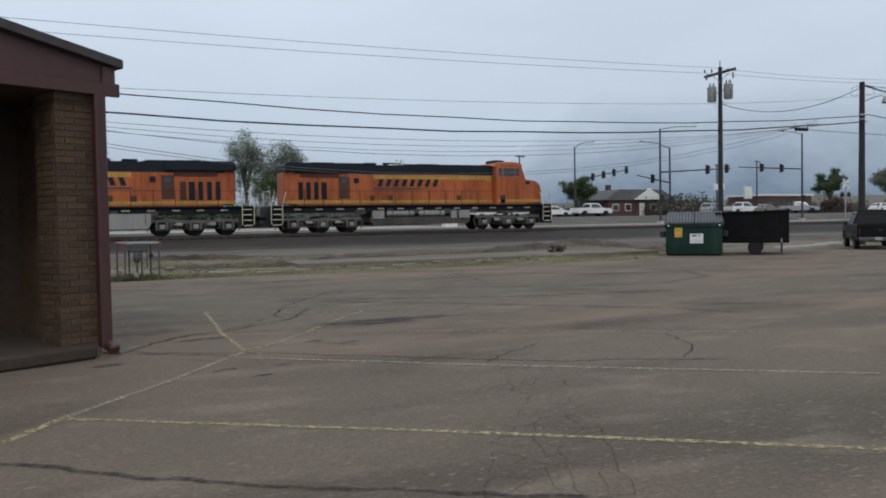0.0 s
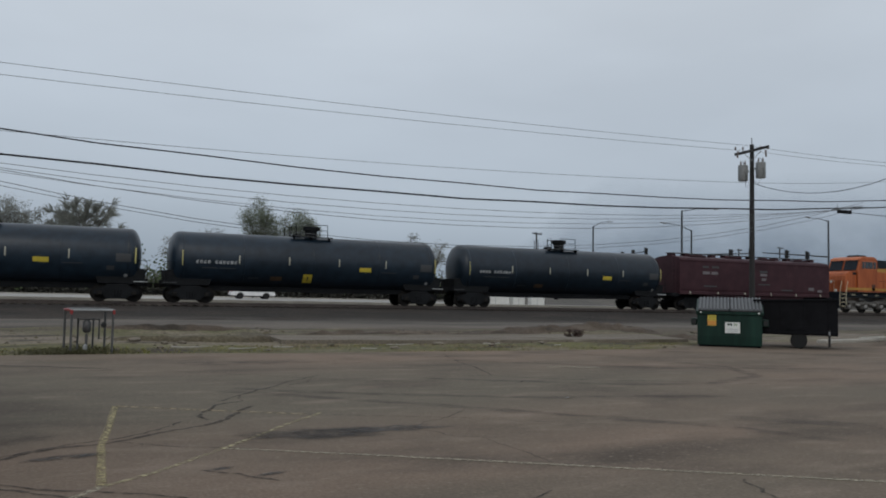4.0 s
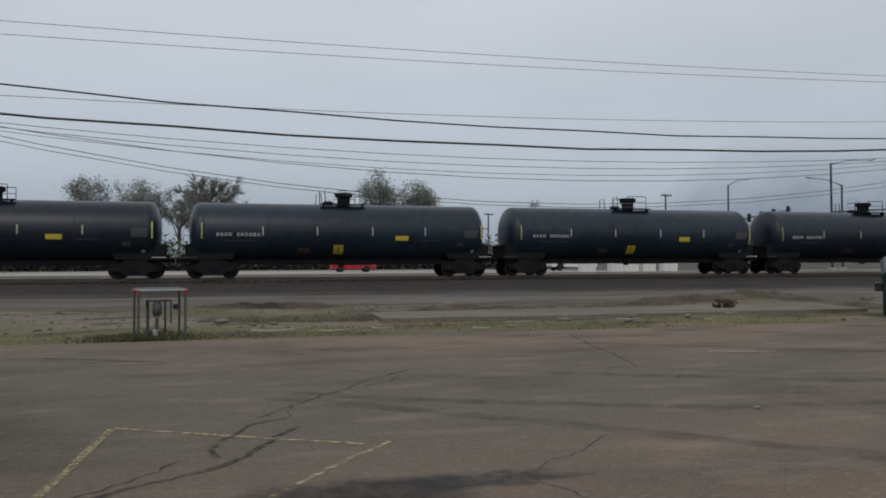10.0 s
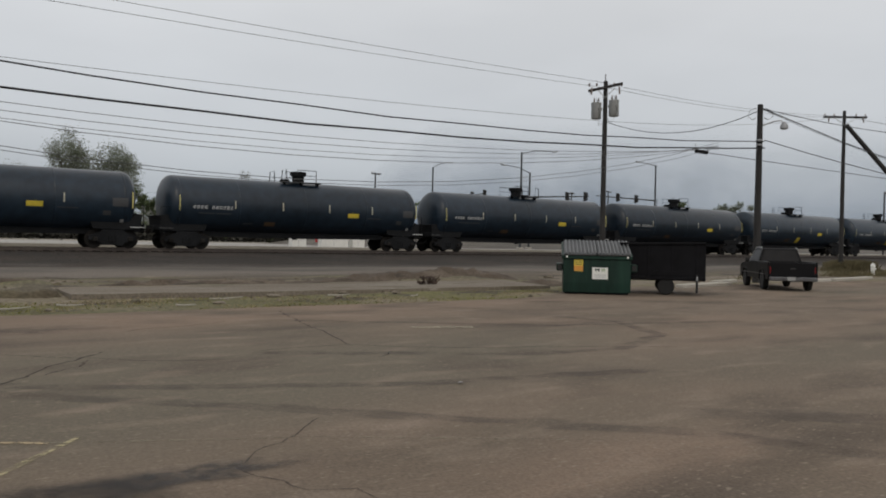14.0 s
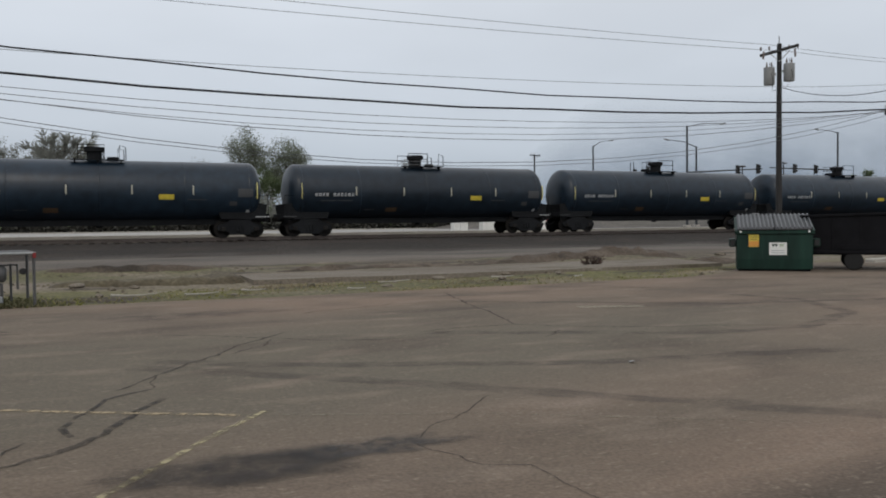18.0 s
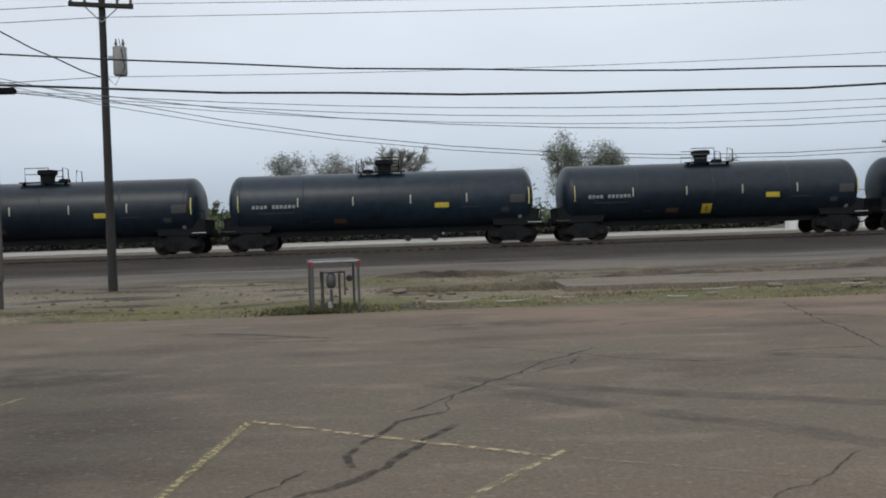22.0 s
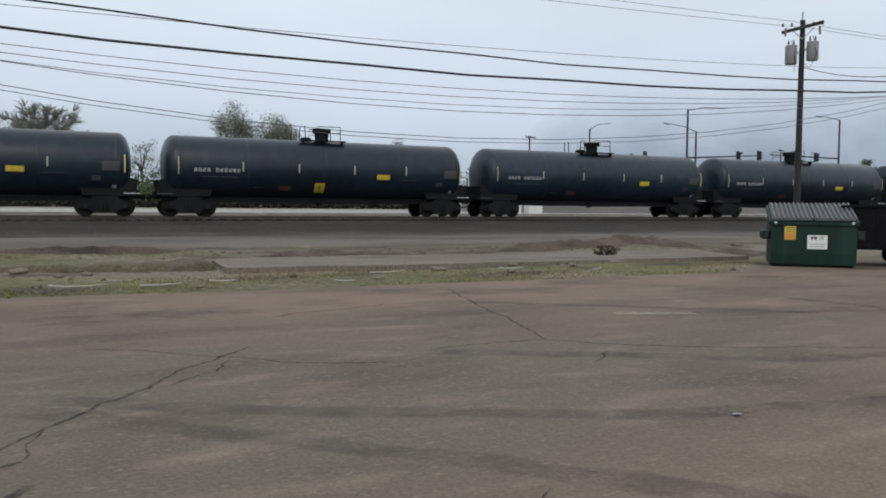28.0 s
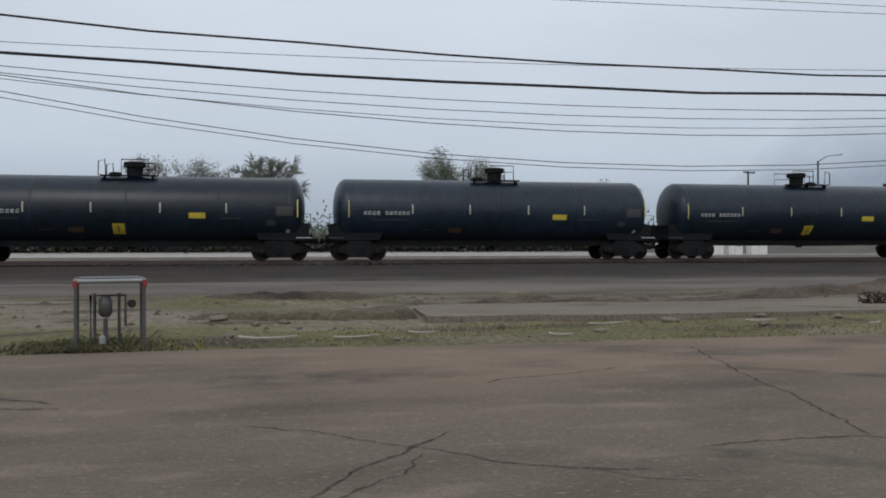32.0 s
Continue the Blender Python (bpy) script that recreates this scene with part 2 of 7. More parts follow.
M_ASPHALT = ground_mat("worn_asphalt", [((0.168, 0.130, 0.099), 1, 0, 1), ((0.204, 0.148, 0.110), 0.16, 0.53, 0.08),
                                        ((0.106, 0.087, 0.065), 0.45, 0.59, 0.12), ((0.140, 0.119, 0.090), 0.09, 0.53, 0.06), ((0.230, 0.180, 0.140), 2.2, 0.66, 0.12), ((0.092, 0.072, 0.056), 0.8, 0.62, 0.1), ((0.235, 0.192, 0.148), 26, 0.65, 0.06)], 30, 0.26, pebble=42, contrast=0.15)
M_GROUND = ground_mat("dry_dirt_and_grass", [((0.108, 0.088, 0.066), 1, 0, 1), ((0.112, 0.104, 0.054), 0.35, 0.55, 0.10),
                                             ((0.195, 0.162, 0.124), 0.5, 0.60, 0.06), ((0.062, 0.050, 0.038), 0.75, 0.585, 0.05)], 9, 0.9, contrast=0.5,
                      borders=[((0.182, 0.152, 0.118), 31.5, 1.6), ((0.126, 0.118, 0.048), 25.4, 1.5)])
M_GRAVELROAD = ground_mat("grey_gravel_track", [((0.112, 0.100, 0.088), 1, 0, 1), ((0.150, 0.130, 0.110), 0.3, 0.52, 0.1), ((0.085, 0.075, 0.066), 0.22, 0.56, 0.08)], 18, 0.6, borders=[((0.102, 0.084, 0.066), 37.0, 2.5)])
M_BALLAST = ground_mat("dark_ballast", [((0.042, 0.037, 0.033), 1, 0, 1), ((0.058, 0.048, 0.041), 0.6, 0.55, 0.1)], 20, 1.0, pebble=12, contrast=0.5, borders=[((0.105, 0.094, 0.083), 44.6, 1.8)])
M_FARROAD = ground_mat("pale_concrete_road", [((0.36, 0.35, 0.33), 1, 0, 1), ((0.28, 0.27, 0.26), 0.08, 0.5, 0.1)], 6, 0.2)
M_FARLOT = ground_mat("grey_far_asphalt", [((0.100, 0.093, 0.083), 1, 0, 1), ((0.135, 0.122, 0.105), 0.2, 0.54, 0.1), ((0.09, 0.082, 0.07), 0.35, 0.58, 0.08)], 6, 0.2)
M_SLAB = ground_mat("weathered_concrete", [((0.190, 0.166, 0.134), 1, 0, 1), ((0.150, 0.126, 0.098), 0.5, 0.52, 0.1), ((0.110, 0.096, 0.066), 0.9, 0.60, 0.05)], 22, 0.4)
# soil tone taken darker so that it paints the bank's shadowed front
M_SOIL = ground_mat("shade_darkened_soil", [((0.078, 0.064, 0.046), 1, 0, 1), ((0.125, 0.108, 0.070), 0.9, 0.52, 0.1)], 12, 0.9)
M_RUTS = ground_mat("brown_rutted_dirt", [((0.086, 0.067, 0.051), 1, 0, 1), ((0.130, 0.104, 0.080), 1.1, 0.57, 0.08), ((0.044, 0.036, 0.028), 1.6, 0.57, 0.06)], 14, 0.9)
M_PAINT = decal_mat("worn_yellow_paint", (0.38, 0.322, 0.172), 20, 0.47, 0.17, 0.88)
M_PAINT_FAINT = decal_mat("faded_pale_paint", (0.345, 0.305, 0.225), 22, 0.44, 0.2, 0.75)
M_PAINT_BROKEN = decal_mat("broken_pale_paint", (0.375, 0.322, 0.195), 12, 0.485, 0.14, 0.85)
M_PAINT_ORANGE = decal_mat("worn_orange_paint", (0.40, 0.31, 0.19), 14, 0.46, 0.1, 0.9)
M_PAINT_DIM = decal_mat("nearly_worn_off_paint", (0.30, 0.26, 0.19), 11, 0.54, 0.12, 0.45)
M_OIL = decal_mat("dark_oil_stain", (0.022, 0.016, 0.012), 4.5, 0.42, 0.2, 0.74, 0.7)
M_OILTHIN = decal_mat("thin_oil_stain", (0.04, 0.035, 0.032), 7, 0.45, 0.15, 0.75, 0.7)
M_TYRE = decal_mat("tyre_scuff", (0.075, 0.065, 0.06), 2.5, 0.5, 0.2, 0.36)
M_CRACK = decal_mat("crack_filler", (0.036, 0.030, 0.025), 11, 0.45, 0.2, 0.84)
M_TANK = mat("black_tank_paint", (0.007, 0.0145, 0.024), 0.36, 0, 0.4, 2.0, 0.35, 0.02, 0.38, tint=(0.010, 0.019, 0.030), per_object=0.2)
M_BLACK = mat("black_underframe", (0.0155, 0.0165, 0.0180), 0.9, 0, 0.4, 9, 1.2, 0.2, 0.06)
M_TRUCKBROWN = mat("grimy_truck_steel", (0.0190, 0.0178, 0.0168), 0.9, 0, 0.4, 10, 1.4, 0.2, 0.08)
M_REFLECT = mat("yellow_reflector", (0.48, 0.43, 0.16), 0.4, 0, 0.1, 20, 3, 0)
M_REFLECTW = mat("pale_reflector", (0.40, 0.39, 0.31), 0.4, 0, 0.1, 20, 3, 0)
M_PLACARD = mat("yellow_placard", (0.50, 0.39, 0.04), 0.5, 0, 0.15, 8, 2, 0)
M_ORANGEDECAL = mat("faded_orange_decal", (0.07, 0.042, 0.022), 0.6, 0, 0.3, 8, 2, 0)
M_STENCIL = mat("white_stencil", (0.38, 0.39, 0.39), 0.6, 0, 0.2, 30, 2, 0)
M_STENCILFADED = mat("faded_stencil", (0.15, 0.135, 0.14), 0.6, 0, 0.35, 12, 2, 0)
M_STENCILDIM = mat("grey_stencil", (0.045, 0.047, 0.05), 0.6, 0, 0.2, 30, 2, 0)
M_ORANGE = mat("orange_loco_paint", (0.33, 0.068, 0.017), 0.55, 0, 0.42, 5, 0.5, 0.05, 0.35, tint=(0.34, 0.092, 0.030), streak=True)
M_ORANGEPALE = mat("sun_faded_orange_paint", (0.46, 0.150, 0.070), 0.6, 0, 0.2, 5, 0.6, 0.05, 0.3)
# bogie steel in a pale tone that paints the highlights on it
M_TRUCKPALE = mat("highlight_pale_truck_steel", (0.110, 0.102, 0.092), 0.75, 0.05, 0.5, 9, 1.6, 0.2)
M_SOOT = mat("sooty_brown_paint", (0.075, 0.026, 0.013), 0.7, 0, 0.4, 6, 1.0, 0.05, streak=True)
M_LOCOBLACK = mat("black_loco_roof", (0.008, 0.012, 0.018), 0.6, 0, 0.4, 6, 0.8, 0.08, 0.25)
M_YELLOW = mat("yellow_loco_stripe", (0.40, 0.215, 0.035), 0.5, 0, 0.3, 6, 0.8, 0.03, streak=True)
# grey steel, made paler so that the colour carries a sunlit sheen
M_SILVER = mat("grey_steel_painted_sheen", (0.25, 0.24, 0.225), 0.5, 0.0, 0.22, 2.5, 0.7, 0.04, streak=True)
M_LOCOTRUCK = mat("silver_grey_truck", (0.062, 0.054, 0.046), 0.65, 0.1, 0.55, 8, 1.2, 0.15)
M_RAILPAINT = mat("pale_handrail", (0.62, 0.55, 0.38), 0.5, 0, 0.15, 20, 3, 0.02)
M_HOPPER = mat("oxide_red_hopper", (0.038, 0.014, 0.019), 0.65, 0, 0.22, 1.5, 0.3, 0.03, 0.25, tint=(0.050, 0.021, 0.026))
M_GLASS = glass_mat("dark_window_glass")
M_TINTED = mat("tinted_dusty_glass", (0.012, 0.012, 0.013), 0.4, 0, 0.3, 3, 0.8, 0.0, 0.2)
M_CHROMEDULL = mat("dull_chrome", (0.06, 0.06, 0.06), 0.4, 0.3, 0.3, 9, 2, 0.05)
M_CHROME = mat("scuffed_chrome", (0.12, 0.12, 0.125), 0.35, 0.6, 0.25, 9, 2, 0.05)
M_LIGHTLENS = mat("clear_lens", (0.7, 0.7, 0.66), 0.2, 0, 0.1, 10, 2, 0)
M_REDLENS = mat("red_lens", (0.35, 0.02, 0.02), 0.25, 0, 0.1, 10, 2, 0)
M_WOODPOLE = mat("weathered_pole_wood", (0.024, 0.023, 0.023), 0.9, 0, 0.35, 14, 1.2, 0.4, streak=True)
M_WOODPALE = mat("pale_pole_wood", (0.075, 0.067, 0.060), 0.9, 0, 0.3, 14, 1.2, 0.4, streak=True)
M_WIRE = mat("wire_black", (0.012, 0.013, 0.016), 0.7, 0, 0.2, 10, 2, 0)
M_WIRETHIN = mat("wire_grey", (0.11, 0.115, 0.12), 0.6, 0.2, 0.2, 10, 2, 0)
M_XFMR = mat("grey_transformer", (0.30, 0.31, 0.31), 0.5, 0.2, 0.15, 8, 1.2, 0.05)
M_CERAMIC = mat("brown_insulator", (0.12, 0.09, 0.08), 0.3, 0, 0.2, 10, 2, 0)
M_GALV = mat("galvanised_steel", (0.28, 0.29, 0.30), 0.5, 0.4, 0.2, 9, 1.2, 0.04)
M_DARKSTEEL = mat("dark_pole_paint", (0.03, 0.034, 0.038), 0.5, 0.1, 0.3, 9, 1.2, 0.05)
M_SIGNALBLACK = mat("signal_black", (0.012, 0.012, 0.012), 0.6, 0, 0.2, 9, 2, 0)
M_GREEN = mat("dark_green_bin_paint", (0.004, 0.020, 0.014), 0.5, 0, 0.45, 5, 0.9, 0.1, 0.25, tint=(0.007, 0.028, 0.020), streak=True)
M_LID = mat("black_plastic_lid", (0.022, 0.023, 0.024), 0.5, 0, 0.25, 6, 1.0, 0.06)
M_LIDRIB = mat("grey_lid_rib", (0.09, 0.094, 0.098), 0.45, 0, 0.2, 6, 1.0, 0.03)
M_STICKER = mat("yellow_sticker", (0.62, 0.48, 0.06), 0.5, 0, 0.1, 20, 3, 0)
M_STICKERORANGE = mat("orange_sticker", (0.60, 0.27, 0.05), 0.5, 0, 0.1, 20, 3, 0)
M_WHITESIGN = mat("white_sign", (0.72, 0.73, 0.70), 0.5, 0, 0.08, 12, 2, 0)
M_GREYBAR = mat("grey_print", (0.35, 0.36, 0.38), 0.6, 0, 0.1, 20, 3, 0)
M_DARKPRINT = mat("dark_print", (0.03, 0.05, 0.04), 0.6, 0, 0.1, 20, 3, 0)
M_LIGHTGREENPRINT = mat("pale_green_print", (0.30, 0.38, 0.25), 0.6, 0, 0.1, 20, 3, 0)
M_TRAILER = mat("black_trailer_paint", (0.009, 0.009, 0.0105), 0.7, 0, 0.35, 4, 0.8, 0.06, 0.08)
M_RUBBER = mat("tyre_rubber", (0.010, 0.010, 0.010), 0.85, 0, 0.3, 14, 2, 0.15)
M_RIM = mat("alloy_rim", (0.40, 0.41, 0.42), 0.35, 0.7, 0.15, 10, 2, 0.02)
M_BRICK = mat("brown_brick", (0.052, 0.031, 0.017), 0.9, 0, 0.4, 22, 1.5, 0.35, tint=(0.080, 0.048, 0.026), per_object=0.28)
M_STEPCONC = mat("grimy_step_concrete", (0.045, 0.032, 0.022), 0.95, 0, 0.35, 14, 1.4, 0.3)
M_MORTAR = mat("grey_mortar", (0.145, 0.115, 0.086), 0.95, 0, 0.25, 30, 2, 0.3)
M_FASCIA = mat("maroon_fascia", (0.060, 0.021, 0.020), 0.5, 0, 0.25, 5, 0.7, 0.05, streak=True)
M_ROOFEDGE = mat("dark_roof_edge", (0.045, 0.04, 0.042), 0.7, 0, 0.3, 10, 1.0, 0.1)
# porch lining; its colour is darkened to deepen the shade in the recess
M_RECESSSHADE = mat("recess_shade_paint", (0.060, 0.041, 0.029), 0.8, 0, 0.3, 6, 0.8, 0.1)
M_RED = mat("red_paint", (0.24, 0.025, 0.025), 0.5, 0, 0.2, 10, 2, 0.05)
M_STEELGREY = mat("grey_steel_tube", (0.10, 0.10, 0.10), 0.5, 0.4, 0.25, 10, 2, 0.05)
M_BARK = mat("bark", (0.10, 0.085, 0.07), 0.95, 0, 0.3, 10, 1.5, 0.5)
# olive and grey leaf tones are lightened; the haze of distance is in them
M_LEAF_OLIVE = leaf_mat("haze_paled_olive_leaves", (0.180, 0.200, 0.150), 0.54)
M_LEAF_GREY = leaf_mat("haze_paled_grey_leaves", (0.235, 0.240, 0.212), 0.58)
M_LEAF_GREEN = leaf_mat("fresh_green_leaves", (0.100, 0.130, 0.062), 0.4)
M_GRASS = leaf_mat("dry_green_grass", (0.195, 0.195, 0.058), 0.45)
M_GRASSDARK = leaf_mat("dark_green_tussock", (0.105, 0.102, 0.050), 0.35)
M_GRASSTALL = leaf_mat("tall_brown_grass", (0.135, 0.115, 0.062), 0.35)
M_WEED = mat("dead_reddish_weed", (0.052, 0.032, 0.024), 0.9, 0, 0.5, 6.0, 0.8, 0)
M_BRUSHDARK = mat("dark_bare_brush", (0.030, 0.029, 0.022), 0.9, 0, 0.3, 1.2, 0.25, 0)
M_BUSH = leaf_mat("dull_olive_bush", (0.092, 0.086, 0.058), 0.35)
M_BUSHRED = leaf_mat("dull_russet_bush", (0.085, 0.060, 0.048), 0.3)
M_STRAW = leaf_mat("straw_grass", (0.300, 0.245, 0.150), 0.4)
M_REDBRICKFAR = mat("red_brick_far", (0.085, 0.042, 0.036), 0.9, 0, 0.25, 6, 0.5, 0.2)
M_WHITEWALL = mat("white_siding", (0.66, 0.66, 0.63), 0.7, 0, 0.12, 6, 0.7, 0.05)
M_ROOFGREY = mat("grey_shingles", (0.11, 0.108, 0.106), 0.9, 0, 0.2, 12, 1, 0.3)
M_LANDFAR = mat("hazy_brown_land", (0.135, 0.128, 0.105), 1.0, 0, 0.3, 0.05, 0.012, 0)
# blue of distant haze put into the colour; the mesh's cover fades it out
M_HAZEHILL = decal_mat("painted_haze_hill", (0.080, 0.130, 0.200), 0.004, 0.30, 0.35, 1.0, 1.0)
M_KERB = mat("pale_kerb_concrete", (0.36, 0.34, 0.30), 0.9, 0, 0.2, 20, 1.2, 0.2)
M_TIE = mat("creosoted_sleeper", (0.04, 0.032, 0.026), 0.95, 0, 0.35, 16, 2, 0.4)
M_RAILSTEEL = mat("rail_steel", (0.12, 0.10, 0.09), 0.4, 0.8, 0.2, 12, 2, 0.05)
CARPAINTS = {
    "white": mat("white_car_paint", (0.72, 0.72, 0.72), 0.25, 0, 0.05, 2, 0.5, 0),
    "silver": mat("silver_car_paint", (0.34, 0.35, 0.36), 0.3, 0.4, 0.08, 2, 0.5, 0),
    "red": mat("red_car_paint", (0.36, 0.02, 0.02), 0.25, 0, 0.1, 2, 0.5, 0),
    "dark": mat("dark_car_paint", (0.005, 0.005, 0.006), 0.45, 0, 0.2, 2, 0.5, 0, 0.15),
    "tan": mat("tan_car_paint", (0.22, 0.20, 0.16), 0.3, 0.2, 0.1, 2, 0.5, 0),
}


# ---- mesh building ----
class Mesh:
    """Collects vertices and faces of one part."""

    mirror = 1

    def __init__(self):
        self.v, self.f, self.smooth = [], [], []

    def add(self, verts, faces, smooth=False):
        k = len(self.v)
        self.v += [tuple(p) for p in verts]
        self.f += [tuple(i + k for i in face) for face in faces]
        self.smooth += [smooth] * len(faces)
        return self

    def box(self, c, s, b=0.0, m=None):
        """A box of size s round c, its edges chamfered by b."""
        hx, hy, hz = (q / 2 for q in s)
        b = min(b, hx * 0.9, hy * 0.9, hz * 0.9)
        if b <= 0:
            pts = [(x, y, z) for x in (-hx, hx) for y in (-hy, hy) for z in (-hz, hz)]
            faces = [(0, 1, 3, 2), (4, 6, 7, 5), (0, 4, 5, 1), (2, 3, 7, 6), (0, 2, 6, 4), (1, 5, 7, 3)]
        else:
            pts, at = [], {}
            for sx in (-1, 1):
                for sy in (-1, 1):
                    for sz in (-1, 1):
                        for ax in range(3):
                            at[sx, sy, sz, ax] = len(pts)
                            p = [sx * (hx - b), sy * (hy - b), sz * (hz - b)]
                            p[ax] = (sx * hx, sy * hy, sz * hz)[ax]
                            pts.append(tuple(p))
            faces = []
            for ax in range(3):
                o1, o2 = [q for q in range(3) if q != ax]
                for sg in (-1, 1):
                    ring = []
                    for a, e in ((-1, -1), (1, -1), (1, 1), (-1, 1)):
                        s3 = [0, 0, 0]
                        s3[ax], s3[o1], s3[o2] = sg, a, e
                        ring.append(at[(*s3, ax)])
                    faces.append(tuple(ring))
                for a in (-1, 1):
                    for e in (-1, 1):
                        lo, hi = [0, 0, 0], [0, 0, 0]
                        lo[ax], hi[ax] = -1, 1
                        lo[o1] = hi[o1] = a
                        lo[o2] = hi[o2] = e
                        faces.append((at[(*lo, o1)], at[(*hi, o1)], at[(*hi, o2)], at[(*lo, o2)]))
            for sx in (-1, 1):
                for sy in (-1, 1):
                    for sz in (-1, 1):
                        faces.append(tuple(at[sx, sy, sz, ax] for ax in range(3)))
        mm = Matrix.Translation(c) @ (m if m is not None else Matrix.Identity(4))
        return self.add([mm @ Vector(p) for p in pts], faces)

    def tube(self, pts, r, seg=8, cap=True, r2=None):
        """A round bar along points, tapering from r to r2."""
        pts = [Vector(p) for p in pts]
        rings, up = [], None
        for i, p in enumerate(pts):
            d = (pts[min(i + 1, len(pts) - 1)] - pts[max(i - 1, 0)]).normalized()
            ref = Vector((0, 0, 1)) if abs(d.z) < 0.9 else Vector((1, 0, 0))
            a = d.cross(ref).normalized()
            e = d.cross(a)
            q = r if r2 is None else r + (r2 - r) * i / max(1, len(pts) - 1)
            rings.append([p + q * (a * math.cos(2 * math.pi * k / seg) + e * math.sin(2 * math.pi * k / seg)) for k in range(seg)])
        faces = [(i * seg + k, i * seg + (k + 1) % seg, (i + 1) * seg + (k + 1) % seg, (i + 1) * seg + k) for i in range(len(pts) - 1) for k in range(seg)]
        self.add([p for ring in rings for p in ring], faces, True)
        if cap:
            self.add(rings[0], [tuple(range(seg))]), self.add(rings[-1], [tuple(range(seg))])
        return self

    def lathe(self, profile, seg, m, smooth=True):
        """Turns (along, radius) pairs round the z axis of m."""
        pts = [m @ Vector((r * math.cos(2 * math.pi * k / seg), r * math.sin(2 * math.pi * k / seg), a)) for a, r in profile for k in range(seg)]
        faces = [(i * seg + k, i * seg + (k + 1) % seg, (i + 1) * seg + (k + 1) % seg, (i + 1) * seg + k) for i in range(len(profile) - 1) for k in range(seg)]
        self.add(pts, faces, smooth)
        if profile[0][1] > 1e-3:
            self.add(pts[:seg], [tuple(range(seg))])
        if profile[-1][1] > 1e-3:
            self.add(pts[-seg:], [tuple(range(seg))])
        return self

    def prism(self, outline, y0, y1, m=None):
        """An outline in x and z, drawn out from y0 to y1."""
        n = len(outline)
        mm = m if m is not None else Matrix.Identity(4)
        pts = [mm @ Vector((x, y0, z)) for x, z in outline] + [mm @ Vector((x, y1, z)) for x, z in outline]
        return self.add(pts, [tuple(range(n)), tuple(range(n, 2 * n))] + [(k, (k + 1) % n, n + (k + 1) % n, n + k) for k in range(n)])

    def quad(self, a, b, c, d):
        return self.add([a, b, c, d], [(0, 1, 2, 3)])

    def data(self, name, material, fix=True):
        me = bpy.data.meshes.new(name)
        me.from_pydata(self.v if Mesh.mirror > 0 else [(-x, y, z) for x, y, z in self.v], [], self.f)
        me.polygons.foreach_set("use_smooth", self.smooth)
        if fix:
            bm = bmesh.new()
            bm.from_mesh(me)
            bmesh.ops.remove_doubles(bm, verts=bm.verts, dist=1e-5)
            bmesh.ops.recalc_face_normals(bm, faces=bm.faces)
            bm.to_mesh(me)
            bm.free()
        if any(self.smooth):
            me.set_sharp_from_angle(angle=radians(40))
        if material:
            me.materials.append(material)
        return me


def part(name, mesh, material, parent, label="", fix=True):
    ob = new(name, mesh.data(name, material, fix) if isinstance(mesh, Mesh) else mesh)
    ob.parent = parent
    return tagged(ob, label)


def thing(name, label, category, group="", at=None):
    ob = new(name)
    ob.empty_display_size = 0.3
    if at is not None:
        ob.matrix_basis = at
    return tagged(ob, label, category, group)


def structure(name, mesh, material, label, fix=True):
    return tagged(new(name, mesh.data(name, material, fix)), label, name.split("_")[0], kind="structure")


AXIS_X = pose(0, 0, 0, 0, 90, 0)
AXIS_Y = pose(0, 0, 0, -90, 0, 0)

# ---- the ground ----
TRACK_Y, RAIL_Z, TRAIN_Z = 52.03, 0.80, 0.90  # the vehicles' own zero lies a little above the rail


def smooth_step(a, b, v):
    q = min(1, max(0, (v - a) / (b - a)))
    return q * q * (3 - 2 * q)


def lot_edge(x):
    """How far from the camera the asphalt reaches."""
    base = 21.75 + 0.35 * noise.noise((x * 0.21, 3.1, 0)) + 0.15 * noise.noise((x * 0.9, 7.1, 0))
    return base + 3.4 * smooth_step(16.5, 24, x) + 0.4 * smooth_step(0, -12, x)


def ground_z(x, y):
    z = -0.04 + 0.79 * smooth_step(44, 56, y)
    if -40 < x < 90 and 18 < y < 46:
        rough = smooth_step(lot_edge(x) - 0.2, lot_edge(x) + 0.9, y) * smooth_step(46, 40, y)
        z += rough * (0.05 + 0.07 * noise.noise((x * 0.25, y * 0.5, 0)) + 0.04 * noise.noise((x * 0.9, y * 1.3, 5)))
        z += 0.22 * rough * math.exp(-(((y - 31.2) / 0.5) ** 2)) * smooth_step(0.5, 2.5, x) * smooth_step(7.5, 7.2, x)
        z += 0.28 * math.exp(-(((y - 29.6) / 0.9) ** 2 + ((x - 20.0) / 3.2) ** 2))
    return z


def ground_sheet():
    xs = [-3000, -1500, -800, -400, -200, -120, -80, -60] + [-45 + 0.75 * k for k in range(180)] + [95, 110, 140, 200, 400, 800, 1500, 3000]
    ys = [-3000, -800, -200, -60, -20, 0, 12, 18] + [20.5 + 0.45 * k for k in range(58)] + [48, 52, 56, 60, 70, 90, 120, 180, 300, 700, 1500, 3500]
    ms = Mesh()
    nx = len(xs)
    ms.add([(x, y, ground_z(x, y)) for y in ys for x in xs],
           [(j * nx + i, j * nx + i + 1, (j + 1) * nx + i + 1, (j + 1) * nx + i) for j in range(len(ys) - 1) for i in range(nx - 1)], True)
    structure("ground", ms, M_GROUND, "dry trampled dirt with patches of thin grass", False)


